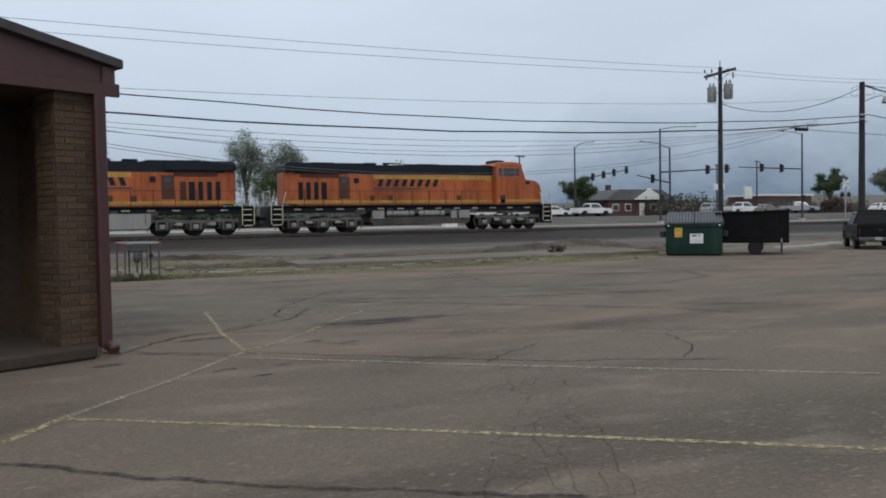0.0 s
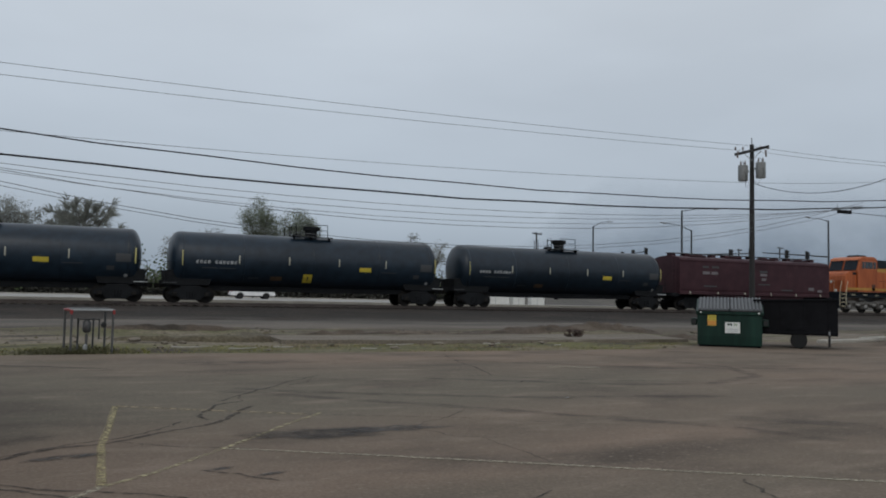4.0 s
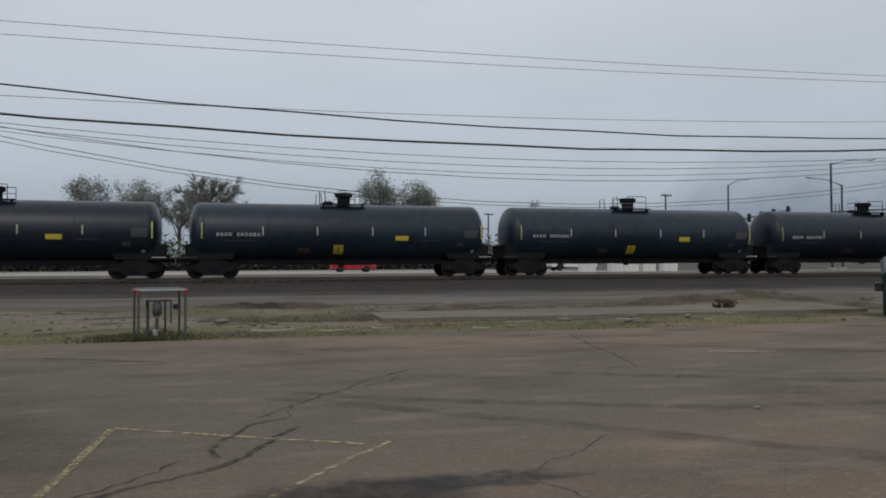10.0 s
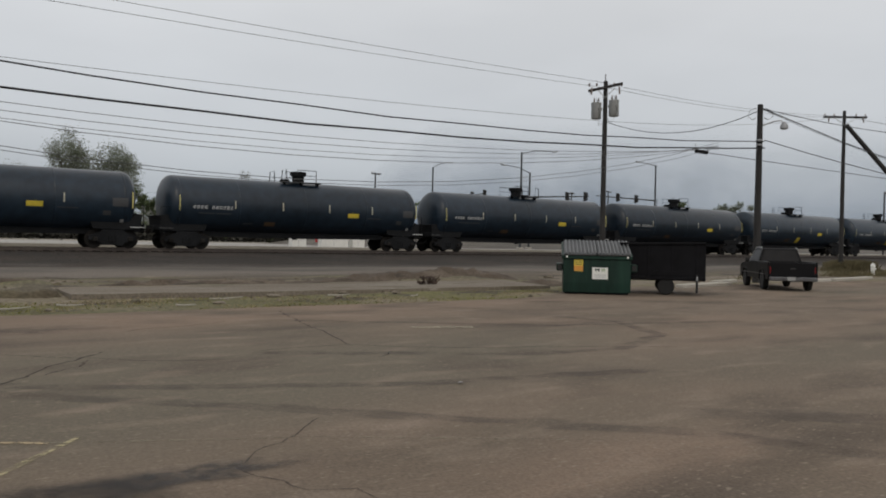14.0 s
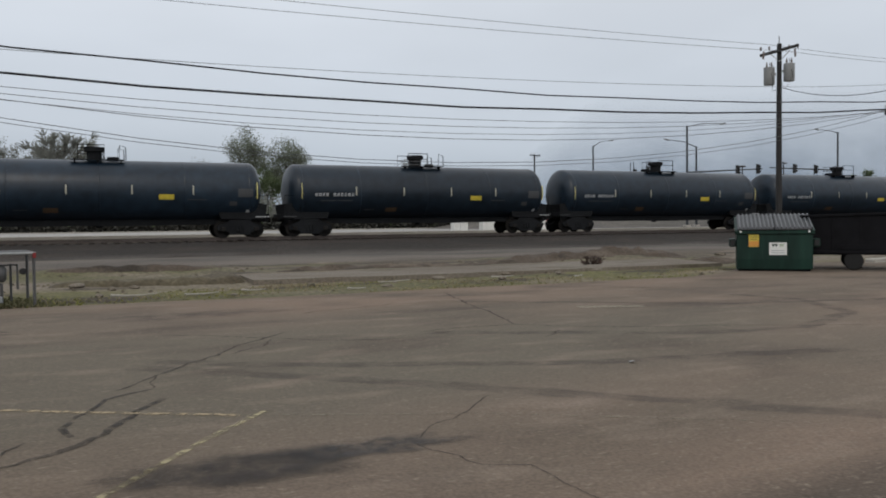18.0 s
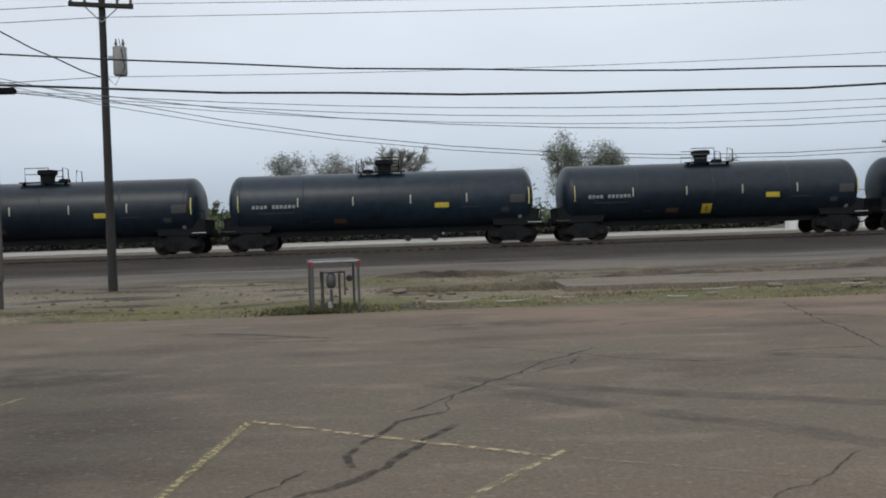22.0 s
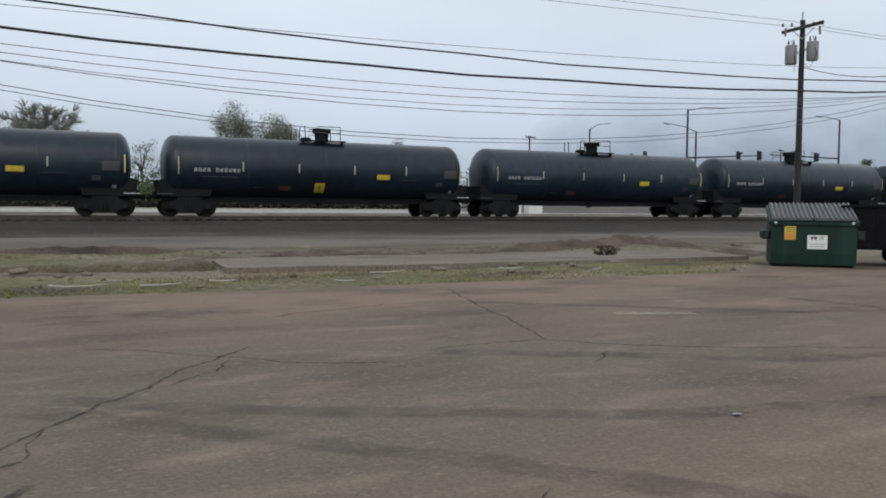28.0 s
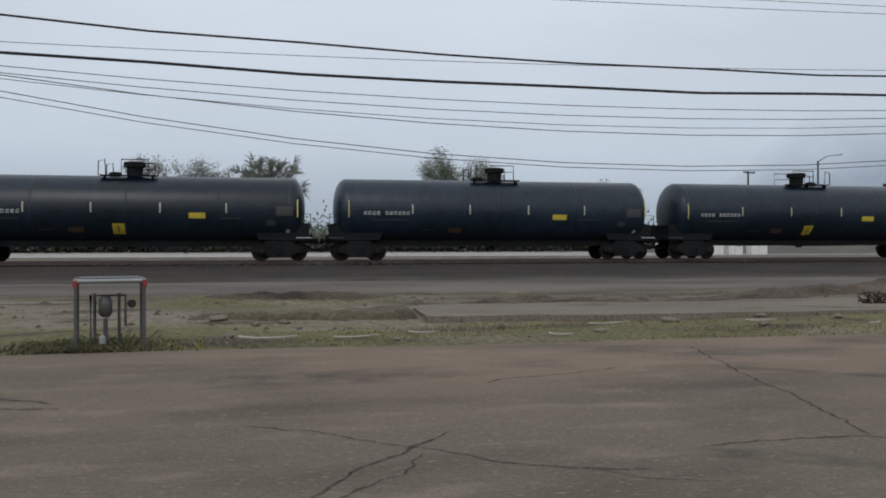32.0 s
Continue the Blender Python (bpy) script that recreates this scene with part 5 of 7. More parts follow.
def utility_pole(x, y, height, radius, arm_turn, arms, label, material, low=0.0):
    p = thing("utility_pole", label, "utility pole", "utility poles", pose(x, y, 0, 0, 0, arm_turn))
    ms = Mesh().tube([(0, 0, -0.3 + low), (0.0, 0.01, height * 0.5), (0.01, 0, height)], radius, 12, True, radius * 0.68)
    part("shaft", ms, material, p)
    for z, half, tilt in arms:
        bar = part("crossarm", Mesh().box((0, -radius, z), (2 * half, 0.10, 0.13), 0.012, pose(0, 0, 0, 0, tilt, 0)), material, p)
        for s in (-1, 1):
            part("arm_brace", Mesh().tube([(s * half * 0.55, -radius, z - 0.02), (0, -radius * 0.9, z - 0.5)], 0.018, 6), M_GALV, bar)
            insulator(p, s * half * 0.92, -radius, z + 0.05)
            insulator(p, s * half * 0.5, -radius, z + 0.05)
            if half > 0.8 and radius > 0.145:
                part("fuse_cutout", Mesh().tube([(s * half * 0.78, -radius - 0.12, z - 0.02), (s * half * 0.80, -radius - 0.16, z - 0.36)], 0.045, 7).box((s * half * 0.78, -radius - 0.08, z - 0.16), (0.07, 0.12, 0.06)), M_CERAMIC, bar, "brown hanging fuse cutout")
    return p


def transformer(pole, dx, z, r=0.24, h=0.8):
    t = part("transformer", Mesh().lathe([(0, r * 0.9), (0.03, r), (h - 0.08, r), (h - 0.02, r * 1.04), (h, r * 0.9), (h + 0.04, 0)], 16, pose(dx, -0.05, z)), M_XFMR, pole, "grey cylindrical transformer can")
    for s in (-1, 1):
        part("bushing", Mesh().lathe([(0, 0.05), (0.06, 0.03), (0.1, 0.05), (0.16, 0.03), (0.24, 0.02)], 8, pose(dx + s * 0.1, -0.05, z + h)), M_CERAMIC, t)
    part("hanger", Mesh().box((dx * 0.55, -0.05, z + h * 0.6), (abs(dx) * 0.5, 0.08, 0.12), 0.01), M_GALV, t)
    part("lead_wire", Mesh().tube([(dx, -0.2, z + h + 0.2), (dx + 0.15, -0.3, z + 0.2), (dx * 0.7, -0.3, z - 0.35), (0.1, -0.2, z - 0.1)], 0.012, 5), M_WIRE, t)


def wire(name, a, b, sag, r, material, label):
    """A hanging wire from a to b."""
    a, b = Vector(a), Vector(b)
    n = max(10, int((b - a).length / 2.5))
    pts = []
    for k in range(n + 1):
        u = k / n
        p = a.lerp(b, u)
        wav = 0.02 * math.sin(u * 37 + a.z * 5) if r > 0.018 else 0
        p.z += wav - 4 * sag * u * (1 - u)
        pts.append(p)
    ob = new(name, Mesh().tube(pts, r, 6).data(name, material))
    return tagged(ob, label, "wire", "overhead wires")


def make_poles():
    p1 = utility_pole(*POLE1, 9.45, 0.15, -46, [(9.12, 0.84, -12)], "brown wooden utility pole with two grey transformers", M_WOODPOLE)
    transformer(p1, -0.42, 7.6)
    transformer(p1, 0.42, 7.72)
    part("pole_pin", Mesh().tube([(0, 0, 9.45), (0, 0, 9.8)], 0.03, 6), M_GALV, p1)
    p2 = utility_pole(*POLE2, 7.5, 0.165, -48, [], "stout dark wooden pole with a street lamp", M_WOODPOLE)
    arm = part("lamp_arm", Mesh().tube([(0.12, 0, 6.62), (0.55, 0, 6.78), (0.83, 0, 6.82), (0.95, 0, 6.74)], 0.024, 8), M_GALV, p2)
    part("lamp_head", Mesh().lathe([(0, 0.08), (0.05, 0.17), (0.16, 0.16), (0.25, 0.10), (0.32, 0.06)], 14, pose(0.97, 0, 6.44)), M_GALV, p2, "round street lamp head")
    for s in (-1, 1):
        part("wire_loop", Mesh().tube([(s * 0.16, -0.1, 7.35), (s * 0.42, -0.12, 7.22), (s * 0.5, -0.12, 6.98), (s * 0.30, -0.1, 6.84), (s * 0.16, -0.05, 6.95)], 0.012, 5), M_WIRE, p2)
    for z in (5.98, 5.78):
        part("cable_bracket", Mesh().box((0, -0.2, z), (0.2, 0.14, 0.08), 0.015), M_GALV, p2)
    p3 = utility_pole(*POLE3, 10.85, 0.155, -38, [(10.4, 1.45, 0)], "wooden utility pole with crossarm and leaning brace", M_WOODPOLE)
    part("push_brace", Mesh().tube([(0.15, 0, 9.9), (8.9, 0.0, 0.0)], 0.145, 10, True, 0.18), M_WOODPOLE, p3, "leaning wooden brace pole")
    p4 = utility_pole(*POLE4, 8.9, 0.14, 15, [(8.55, 0.9, 0)], "wooden utility pole with one grey transformer", M_WOODPOLE, -0.1)
    transformer(p4, 0.46, 6.5, 0.2, 0.85)
    p5 = utility_pole(*POLE5, 9.0, 0.17, 5, [], "thick weathered wooden pole carrying telephone cables", M_WOODPALE, -0.1)
    part("side_board", Mesh().box((0.16, -0.05, 2.8), (0.10, 0.08, 4.3), 0.01), M_WOODPALE, p5)
    for dx, z in ((-0.85, 4.83), (0.36, 4.93)):
        part("splice_box", Mesh().box((dx, -0.1, z), (0.62, 0.14, 0.15), 0.04), M_BLACK, p5, "black cable splice box")
    for z in (5.65, 5.0):
        part("cable_clamp", Mesh().box((0, -0.2, z), (0.16, 0.14, 0.10), 0.02), M_GALV, p5)
    # street light poles at the right edge and beyond
    p6 = thing("steel_pole", "tall pale galvanised steel pole beside the white hut", "pole", "", pose(54.9, 27.5, 0))
    part("shaft", Mesh().tube([(0, 0, -0.1), (0, 0, 16.6)], 0.26, 14, True, 0.22), M_GALV, p6)
    part("cap", Mesh().lathe([(0, 0.3), (0.12, 0.3), (0.16, 0.1)], 14, pose(0, 0, 16.55)), M_GALV, p6)
    part("base_plate", Mesh().box((0, 0, 0.03), (0.7, 0.7, 0.06), 0.01), M_GALV, p6)
    part("band", Mesh().lathe([(0, 0.265), (0.25, 0.265)], 14, pose(0, 0, 10.2)), M_GALV, p6)


def make_wires():
    power, cable, drop = "thin grey overhead power conductor", "thick black telephone cable", "thin black service wire"
    P1, P2, P3, P4, P5 = POLE1, POLE2, POLE3, POLE4, POLE5
    far = (-62.0, 27.0)
    for z4, z1, sag, off in ((8.66, 9.52, 0.18, 0.55), (8.2, 8.98, 0.20, -0.6), (6.45, 7.5, 0.32, 0.0)):
        wire("power_line", (P4[0], P4[1] + off * 0.2, z4), (P1[0], P1[1] + off, z1), sag, 0.009, M_WIRETHIN, power)
        wire("power_line", (P4[0], P4[1] + off * 0.2, z4), (far[0], far[1] + 3, z4 + 0.4), 0.7, 0.011, M_WIRETHIN, power)
        wire("power_line", (P1[0], P1[1] + off, z1), (P3[0] + off, P3[1] + off, 10.62 - 0.3 * abs(off - 0.55)), 0.35, 0.009, M_WIRETHIN, power)
    for z5, z2, sag, r in ((5.765, 5.92, 0.866, 0.020), (5.06, 5.66, 0.82, 0.028)):
        wire("telephone_cable", (P5[0], P5[1] - 0.2, z5), (P2[0], P2[1] - 0.25, z2), sag, r, M_WIRE, cable)
        wire("telephone_cable", (P5[0], P5[1] - 0.2, z5), (far[0], far[1] - 3, z5 + 0.3), 0.9, r, M_WIRE, cable)
    # slack service wires below the cables, gathered at the splice box
    end = (P2[0] - 3.2, P2[1] - 0.3)
    for z5, z2, sag, r in ((4.99, 5.33, 0.974, 0.008), (4.97, 5.415, 1.20, 0.008), (4.97, 5.467, 1.415, 0.007), (5.2, 5.46, 1.67, 0.009), (5.3, 5.6, 2.42, 0.009), (5.16, 5.40, 2.34, 0.008)):
        wire("service_wire", (P5[0], P5[1], z5), (*end, z2), sag, r, M_WIRETHIN, drop)
    box = thing("splice_closure", "black splice box hanging on the telephone cable", "splice box", "", pose(P2[0] - 4.2, P2[1] - 0.25, 5.15, 0, 0, 1))
    part("case", Mesh().box((0, 0, 0), (0.8, 0.13, 0.14), 0.04), M_BLACK, box)
    for s in (-1, 1):
        part("hook", Mesh().tube([(s * 0.4, 0, 0.06), (s * 0.4, 0, 0.28)], 0.015, 5), M_GALV, box)
    # on to the next pole, out of view
    wire("telephone_cable", (P2[0], P2[1] - 0.25, 5.98), (75, 20, 4.97), 1.2, 0.018, M_WIRE, cable)
    wire("telephone_cable", (P2[0] - 4.2, P2[1] - 0.25, 5.15), (75, 20, 3.9), 0.1, 0.013, M_WIRE, cable)
    wire("service_wire", (P2[0], P2[1] - 0.1, 7.35), (75, 20, 5.6), 1.85, 0.020, M_WIRE, drop)
    wire("service_wire", (P2[0], P2[1] - 0.1, 7.30), (75, 20.5, 5.35), 1.75, 0.012, M_WIRE, drop)
    wire("service_wire", (P2[0], P2[1], 7.35), (75, 25, 10.9), 1.25, 0.016, M_WIRE, drop)
    wire("service_wire", (P1[0] + 0.1, P1[1], 7.48), (P2[0], P2[1], 7.26), 0.74, 0.016, M_WIRE, drop)
    wire("service_wire", (P4[0], P4[1], 6.4), (-10.9, 27.2, 9.6), 0.35, 0.02, M_WIRE, drop)
    wire("power_line", (P3[0], P3[1], 10.5), (110, 30, 11.5), 0.6, 0.014, M_WIRETHIN, power)


make_poles()
make_wires()


# ---- the car park's bin, trailer and pickup ----
def wheel_part(parent, x, y, r, w, rim=M_RIM, name="wheel"):
    wh = part(name, Mesh().lathe([(-w / 2, r * 0.62), (-w / 2, r * 0.92), (-w * 0.35, r), (w * 0.35, r), (w / 2, r * 0.92), (w / 2, r * 0.62)], 26, Matrix.Translation((x, y, r)) @ AXIS_Y), M_RUBBER, parent, "black rubber tyre")
    part("rim", Mesh().lathe([(-w * 0.42, 0.0), (-w * 0.40, r * 0.25), (-w * 0.30, r * 0.3), (-w * 0.32, r * 0.55), (-w * 0.47, r * 0.64), (w * 0.47, r * 0.64), (w * 0.32, r * 0.55), (w * 0.40, 0.0)], 20, Matrix.Translation((x, y, r)) @ AXIS_Y), rim, wh)
    return wh


def dumpster():
    """Local x runs along the front, -y is the front; base at z 0."""
    d = thing("dumpster", "dark green steel dumpster with ribbed black plastic lid", "dumpster", "", pose(19.62, 22.94, 0.0, 0, 0, -43))
    L, D = 1.94, 1.45
    ms = Mesh()
    # sloped-front bin, its side seen in y and z
    side = [(0.02, 0.06), (0.0, 0.34), (0.0, 1.10), (D, 1.50), (D, 0.06)]
    n = len(side)
    ms.add([(x, y, z) for x in (0, L) for y, z in side], [tuple(range(n)), tuple(range(n, 2 * n))] + [(k, (k + 1) % n, n + (k + 1) % n, n + k) for k in range(n) if k != 2])
    part("bin", ms, M_GREEN, d)
    part("front_rim", Mesh().box((L / 2, -0.015, 1.07), (L + 0.06, 0.07, 0.09), 0.012), M_GREEN, d)
    for x in (-0.015, L + 0.015):
        ms = Mesh()
        ms.prism([(0, 1.02), (0, 1.12), (1.45, 1.52), (1.45, 1.42)], -0.03, 0.03, pose(x, 0, 0, 0, 0, 90))
        part("side_rim", ms, M_GREEN, d)
        part("fork_pocket", Mesh().box((x + (-0.09 if x < 1 else 0.09), 0.62, 0.78), (0.18, 1.0, 0.22), 0.02), M_GREEN, d, "green fork pocket with dark mouth")
        # black plate on the solid pocket paints the shade of its opening
        part("pocket_mouth_shade", Mesh().box((x + (-0.09 if x < 1 else 0.09), 0.115, 0.78), (0.12, 0.012, 0.15)), M_SIGNALBLACK, d)
    for k in range(2):
        x0 = 0.02 + k * (L / 2)
        m = pose(0, 0, 0, 15.4, 0, 0)
        lid = part("lid", Mesh().box((x0 + L / 4 - 0.02, 0.68, 1.345), (L / 2 - 0.03, 1.52, 0.05), 0.015, m), M_LID, d, "black ribbed plastic lid")
        for j in range(9):
            part("lid_rib", Mesh().box((x0 + 0.06 + j * 0.108, 0.68, 1.385), (0.045, 1.46, 0.05), 0.012, m), M_LIDRIB, lid)
    for x in (0.10, L - 0.10):
        part("lid_bolt", Mesh().lathe([(0, 0.03), (0.02, 0.03), (0.03, 0)], 10, pose(x, -0.05, 1.09, 90, 0, 0)), M_WHITESIGN, d, "pale round bumper")
    part("skid", Mesh().box((L / 2, D / 2, 0.03), (L - 0.1, D - 0.2, 0.06), 0.01), M_BLACK, d)
    for k in range(2):
        part("seam", Mesh().box((0.66 + 0.68 * k, -0.004, 0.7), (0.03, 0.012, 0.7), 0.003), M_GREEN, d)
    part("warning_sticker", Mesh().box((0.44, -0.006, 0.84), (0.26, 0.008, 0.34)), M_STICKER, d, "yellow and orange warning sticker")
    part("sticker_lower", Mesh().box((0.44, -0.011, 0.755), (0.26, 0.004, 0.15)), M_STICKERORANGE, d)
    for k in range(3):
        part("sticker_print", Mesh().box((0.44, -0.012, 0.97 - 0.05 * k), (0.20, 0.004, 0.015)), M_DARKPRINT, d)
    part("owner_sign", Mesh().box((1.06, -0.006, 0.62), (0.45, 0.008, 0.34)), M_WHITESIGN, d, "white sign with plain dark marks")
    for k, (m, w) in enumerate(((M_DARKPRINT, 0.17), (M_LIGHTGREENPRINT, 0.12))):
        x = 0.98 + 0.17 * k
        part("sign_mark", Mesh().prism([(x - w / 2, 0.75), (x - w / 4, 0.66), (x, 0.73), (x + w / 4, 0.66), (x + w / 2, 0.75), (x + w / 4 + 0.02, 0.75), (x, 0.755), (x - w / 4, 0.75)], -0.014, -0.011), m, d)
    for k in range(2):
        part("sign_line", Mesh().box((1.06, -0.012, 0.57 - 0.06 * k), (0.34, 0.004, 0.018)), M_GREYBAR, d)


def dump_trailer():
    d = thing("dump_trailer", "black steel utility trailer with solid sides", "trailer", "", pose(23.00, 22.15, 0.0, 0, 0, -48))
    L, W = 2.5, 1.7
    body = part("box", Mesh().prism([(-L / 2, 0.48), (-L / 2, 1.52), (L / 2 - 0.12, 1.60), (L / 2, 1.5), (L / 2, 0.49)], -W / 2, -W / 2 + 0.05), M_TRAILER, d)
    part("far_side", Mesh().box((0, W / 2 - 0.03, 1.0), (L, 0.05, 1.05), 0.01), M_TRAILER, d)
    part("front_wall", Mesh().box((-L / 2 + 0.03, 0, 1.0), (0.05, W - 0.1, 1.04), 0.01), M_TRAILER, d)
    part("tailgate", Mesh().box((L / 2 - 0.06, 0, 1.0), (0.05, W - 0.1, 1.05), 0.01), M_TRAILER, d)
    part("floor", Mesh().box((0, 0, 0.46), (L, W, 0.08), 0.01), M_TRAILER, d)
    for k in range(4):
        part("side_post", Mesh().box((-L / 2 + 0.15 + k * 0.70, -W / 2 - 0.008, 1.0), (0.06, 0.02, 1.0), 0.006), M_TRAILER, d)
    part("top_rail", Mesh().box((0, -W / 2 - 0.015, 1.53), (L, 0.07, 0.07), 0.01, pose(0, 0, 0, 0, -1.3, 0)), M_TRAILER, d)
    part("lower_rail", Mesh().box((0, -W / 2 - 0.02, 0.5), (L, 0.06, 0.10), 0.01), M_TRAILER, d)
    part("fender", Mesh().prism([(-0.31, 0.60), (-0.21, 0.70), (0.49, 0.70), (0.59, 0.60), (0.59, 0.57), (-0.31, 0.57)], -W / 2 - 0.05, -W / 2), M_TRAILER, d)
    wheel_part(d, 0.12, -W / 2 + 0.06, 0.25, 0.15, M_BLACK)
    wheel_part(d, 0.12, W / 2 - 0.06, 0.25, 0.15, M_BLACK)
    part("axle", Mesh().tube([(0.12, -W / 2 + 0.1, 0.25), (0.12, W / 2 - 0.1, 0.25)], 0.04, 8), M_BLACK, d)
    jack = part("jack_post", Mesh().tube([(1.0, -W / 2 - 0.1, 0.08), (1.0, -W / 2 - 0.1, 0.62)], 0.035, 8), M_SIGNALBLACK, d)
    # small pale block stands in for a glint on the dark jack
    part("jack_glint", Mesh().box((1.0, -W / 2 - 0.12, 0.5), (0.05, 0.05, 0.12), 0.01), M_GALV, jack)
    part("tongue", Mesh().tube([(-L / 2, -0.5, 0.44), (-L / 2 - 1.1, 0, 0.42), (-L / 2, 0.5, 0.44)], 0.045, 8), M_TRAILER, d)
    part("heap_cover", Mesh().prism([(-0.85, 1.45), (-0.5, 1.56), (0.1, 1.53), (0.5, 1.58), (0.85, 1.5)], -0.6, 0.6), M_TRAILER, d)


def road_car(kind, paint, label, at, parked_group="parked vehicles"):
    """A car, pickup or van in main parts; it drives towards +x, its middle at the origin."""
    c = thing(kind, label, "pickup truck" if kind == "pickup_truck" else "car", parked_group, at)
    body = CARPAINTS[paint]
    if kind == "pickup_truck":
        L, W, r = 5.6, 1.95, 0.39
        low = [(-2.8, 0.48), (-2.8, 0.74), (-0.78, 0.74), (-0.78, 1.17), (0.2, 1.16), (1.2, 1.14), (2.55, 1.06), (2.75, 0.92), (2.8, 0.45)]
        roof = [(-0.72, 1.10), (-0.62, 1.72), (-0.45, 1.79), (0.55, 1.79), (0.75, 1.74), (1.35, 1.10)]
        glass = [(-0.58, 1.16), (-0.50, 1.66), (0.58, 1.66), (1.12, 1.16)]
        axles = (-1.75, 1.75)
    elif kind == "sport_utility":
        L, W, r = 4.7, 1.85, 0.36
        low = [(-2.3, 0.45), (-2.35, 0.8), (-2.3, 1.05), (1.1, 1.05), (2.1, 0.98), (2.32, 0.8), (2.35, 0.42)]
        roof = [(-2.25, 1.03), (-2.05, 1.62), (-1.8, 1.70), (0.2, 1.70), (0.45, 1.64), (1.15, 1.03)]
        glass = [(-2.05, 1.10), (-1.92, 1.58), (0.28, 1.58), (0.88, 1.10)]
        axles = (-1.35, 1.4)
    else:
        L, W, r = 4.6, 1.78, 0.32
        low = [(-2.25, 0.38), (-2.3, 0.65), (-2.2, 0.92), (-1.5, 0.98), (0.9, 0.96), (2.0, 0.82), (2.28, 0.62), (2.3, 0.35)]
        roof = [(-1.75, 0.95), (-1.1, 1.38), (-0.8, 1.44), (0.1, 1.44), (0.35, 1.38), (1.15, 0.94)]
        glass = [(-1.45, 1.0), (-0.98, 1.34), (0.18, 1.34), (0.82, 1.0)]
        axles = (-1.35, 1.38)
    # wheel arches are cut into the lower outline
    bottom = []
    for ax in reversed(axles):
        for k in range(7):
            a = math.pi * k / 6
            bottom.append((ax + (r + 0.08) * math.cos(a), max(low[-1][1], r + (r + 0.06) * math.sin(a))))
    top = max(z for _, z in roof)
    sill = min(z for _, z in roof)

    def half_width(z):
        """The flanks lean in above the waist."""
        return W / 2 - 0.03 * smooth_step(0.75, sill, z) - 0.24 * max(0.0, (z - sill) / (top - sill)) ** 1.2

    def leaning(outline, out=0.0):
        n = len(outline)
        pts = [(x, -half_width(z) - out, z) for x, z in outline] + [(x, half_width(z) + out, z) for x, z in outline]
        return Mesh().add(pts, [tuple(range(n)), tuple(range(n, 2 * n))] + [(k, (k + 1) % n, n + (k + 1) % n, n + k) for k in range(n)])

    part("body", Mesh().prism(low + bottom, -W / 2, W / 2), body, c)
    cabin = part("cabin", leaning(roof, -0.03), body, c)
    if kind == "pickup_truck":
        for s in (-1, 1):
            part("bed_side", Mesh().box((-1.79, s * (W / 2 - 0.05), 0.955), (2.02, 0.10, 0.43), 0.02), body, c)
        part("bed_front", Mesh().box((-0.82, 0, 0.96), (0.05, W - 0.2, 0.42), 0.01), body, c)
        if paint != "dark":
            part("tailgate", Mesh().box((-2.78, 0, 0.95), (0.05, W - 0.2, 0.42), 0.01), body, c)
    for s in (-1, 1):
        pane = Mesh().add([(x, s * (half_width(z) - 0.022), z) for x, z in glass], [tuple(range(len(glass)))])
        part("side_window", pane, M_TINTED if paint == "dark" else M_GLASS, cabin, "", False)
    (x0, z0), (x1, z1) = roof[-1], roof[-2]
    for (ax, az), (bx, bz), nm, s in ((roof[-1], roof[-2], "windscreen", 1), (roof[0], roof[1], "rear_window", -1)):
        p = lambda u, y: (ax + (bx - ax) * u + s * 0.012, y, az + (bz - az) * u + 0.008)
        part(nm, Mesh().quad(p(0.15, -W / 2 + 0.18), p(0.15, W / 2 - 0.18), p(0.9, W / 2 - 0.36), p(0.9, -W / 2 + 0.36)), M_TINTED if paint == "dark" else M_GLASS, cabin, "", False)
    for ax in axles:
        for s in (-1, 1):
            wheel_part(c, ax, s * (W / 2 - 0.1), r, 0.22, M_CHROMEDULL if paint == "dark" else M_RIM)
    for s in (-1, 1):
        part("headlight", Mesh().box((L / 2 - 0.06, s * (W / 2 - 0.25), 0.72), (0.08, 0.36, 0.16), 0.02), M_LIGHTLENS, c)
        part("tail_light", Mesh().box((-L / 2 + 0.04, s * (W / 2 - 0.12), 0.85), (0.06, 0.14, 0.3), 0.02), M_REDLENS, c)
    for s in (-1, 1):
        part("bumper", Mesh().box((s * (L / 2 - 0.01), 0, 0.5), (0.12, W - 0.1, 0.18), 0.03), (M_CHROMEDULL if paint == "dark" else M_GALV) if kind == "pickup_truck" else body, c)
    return c


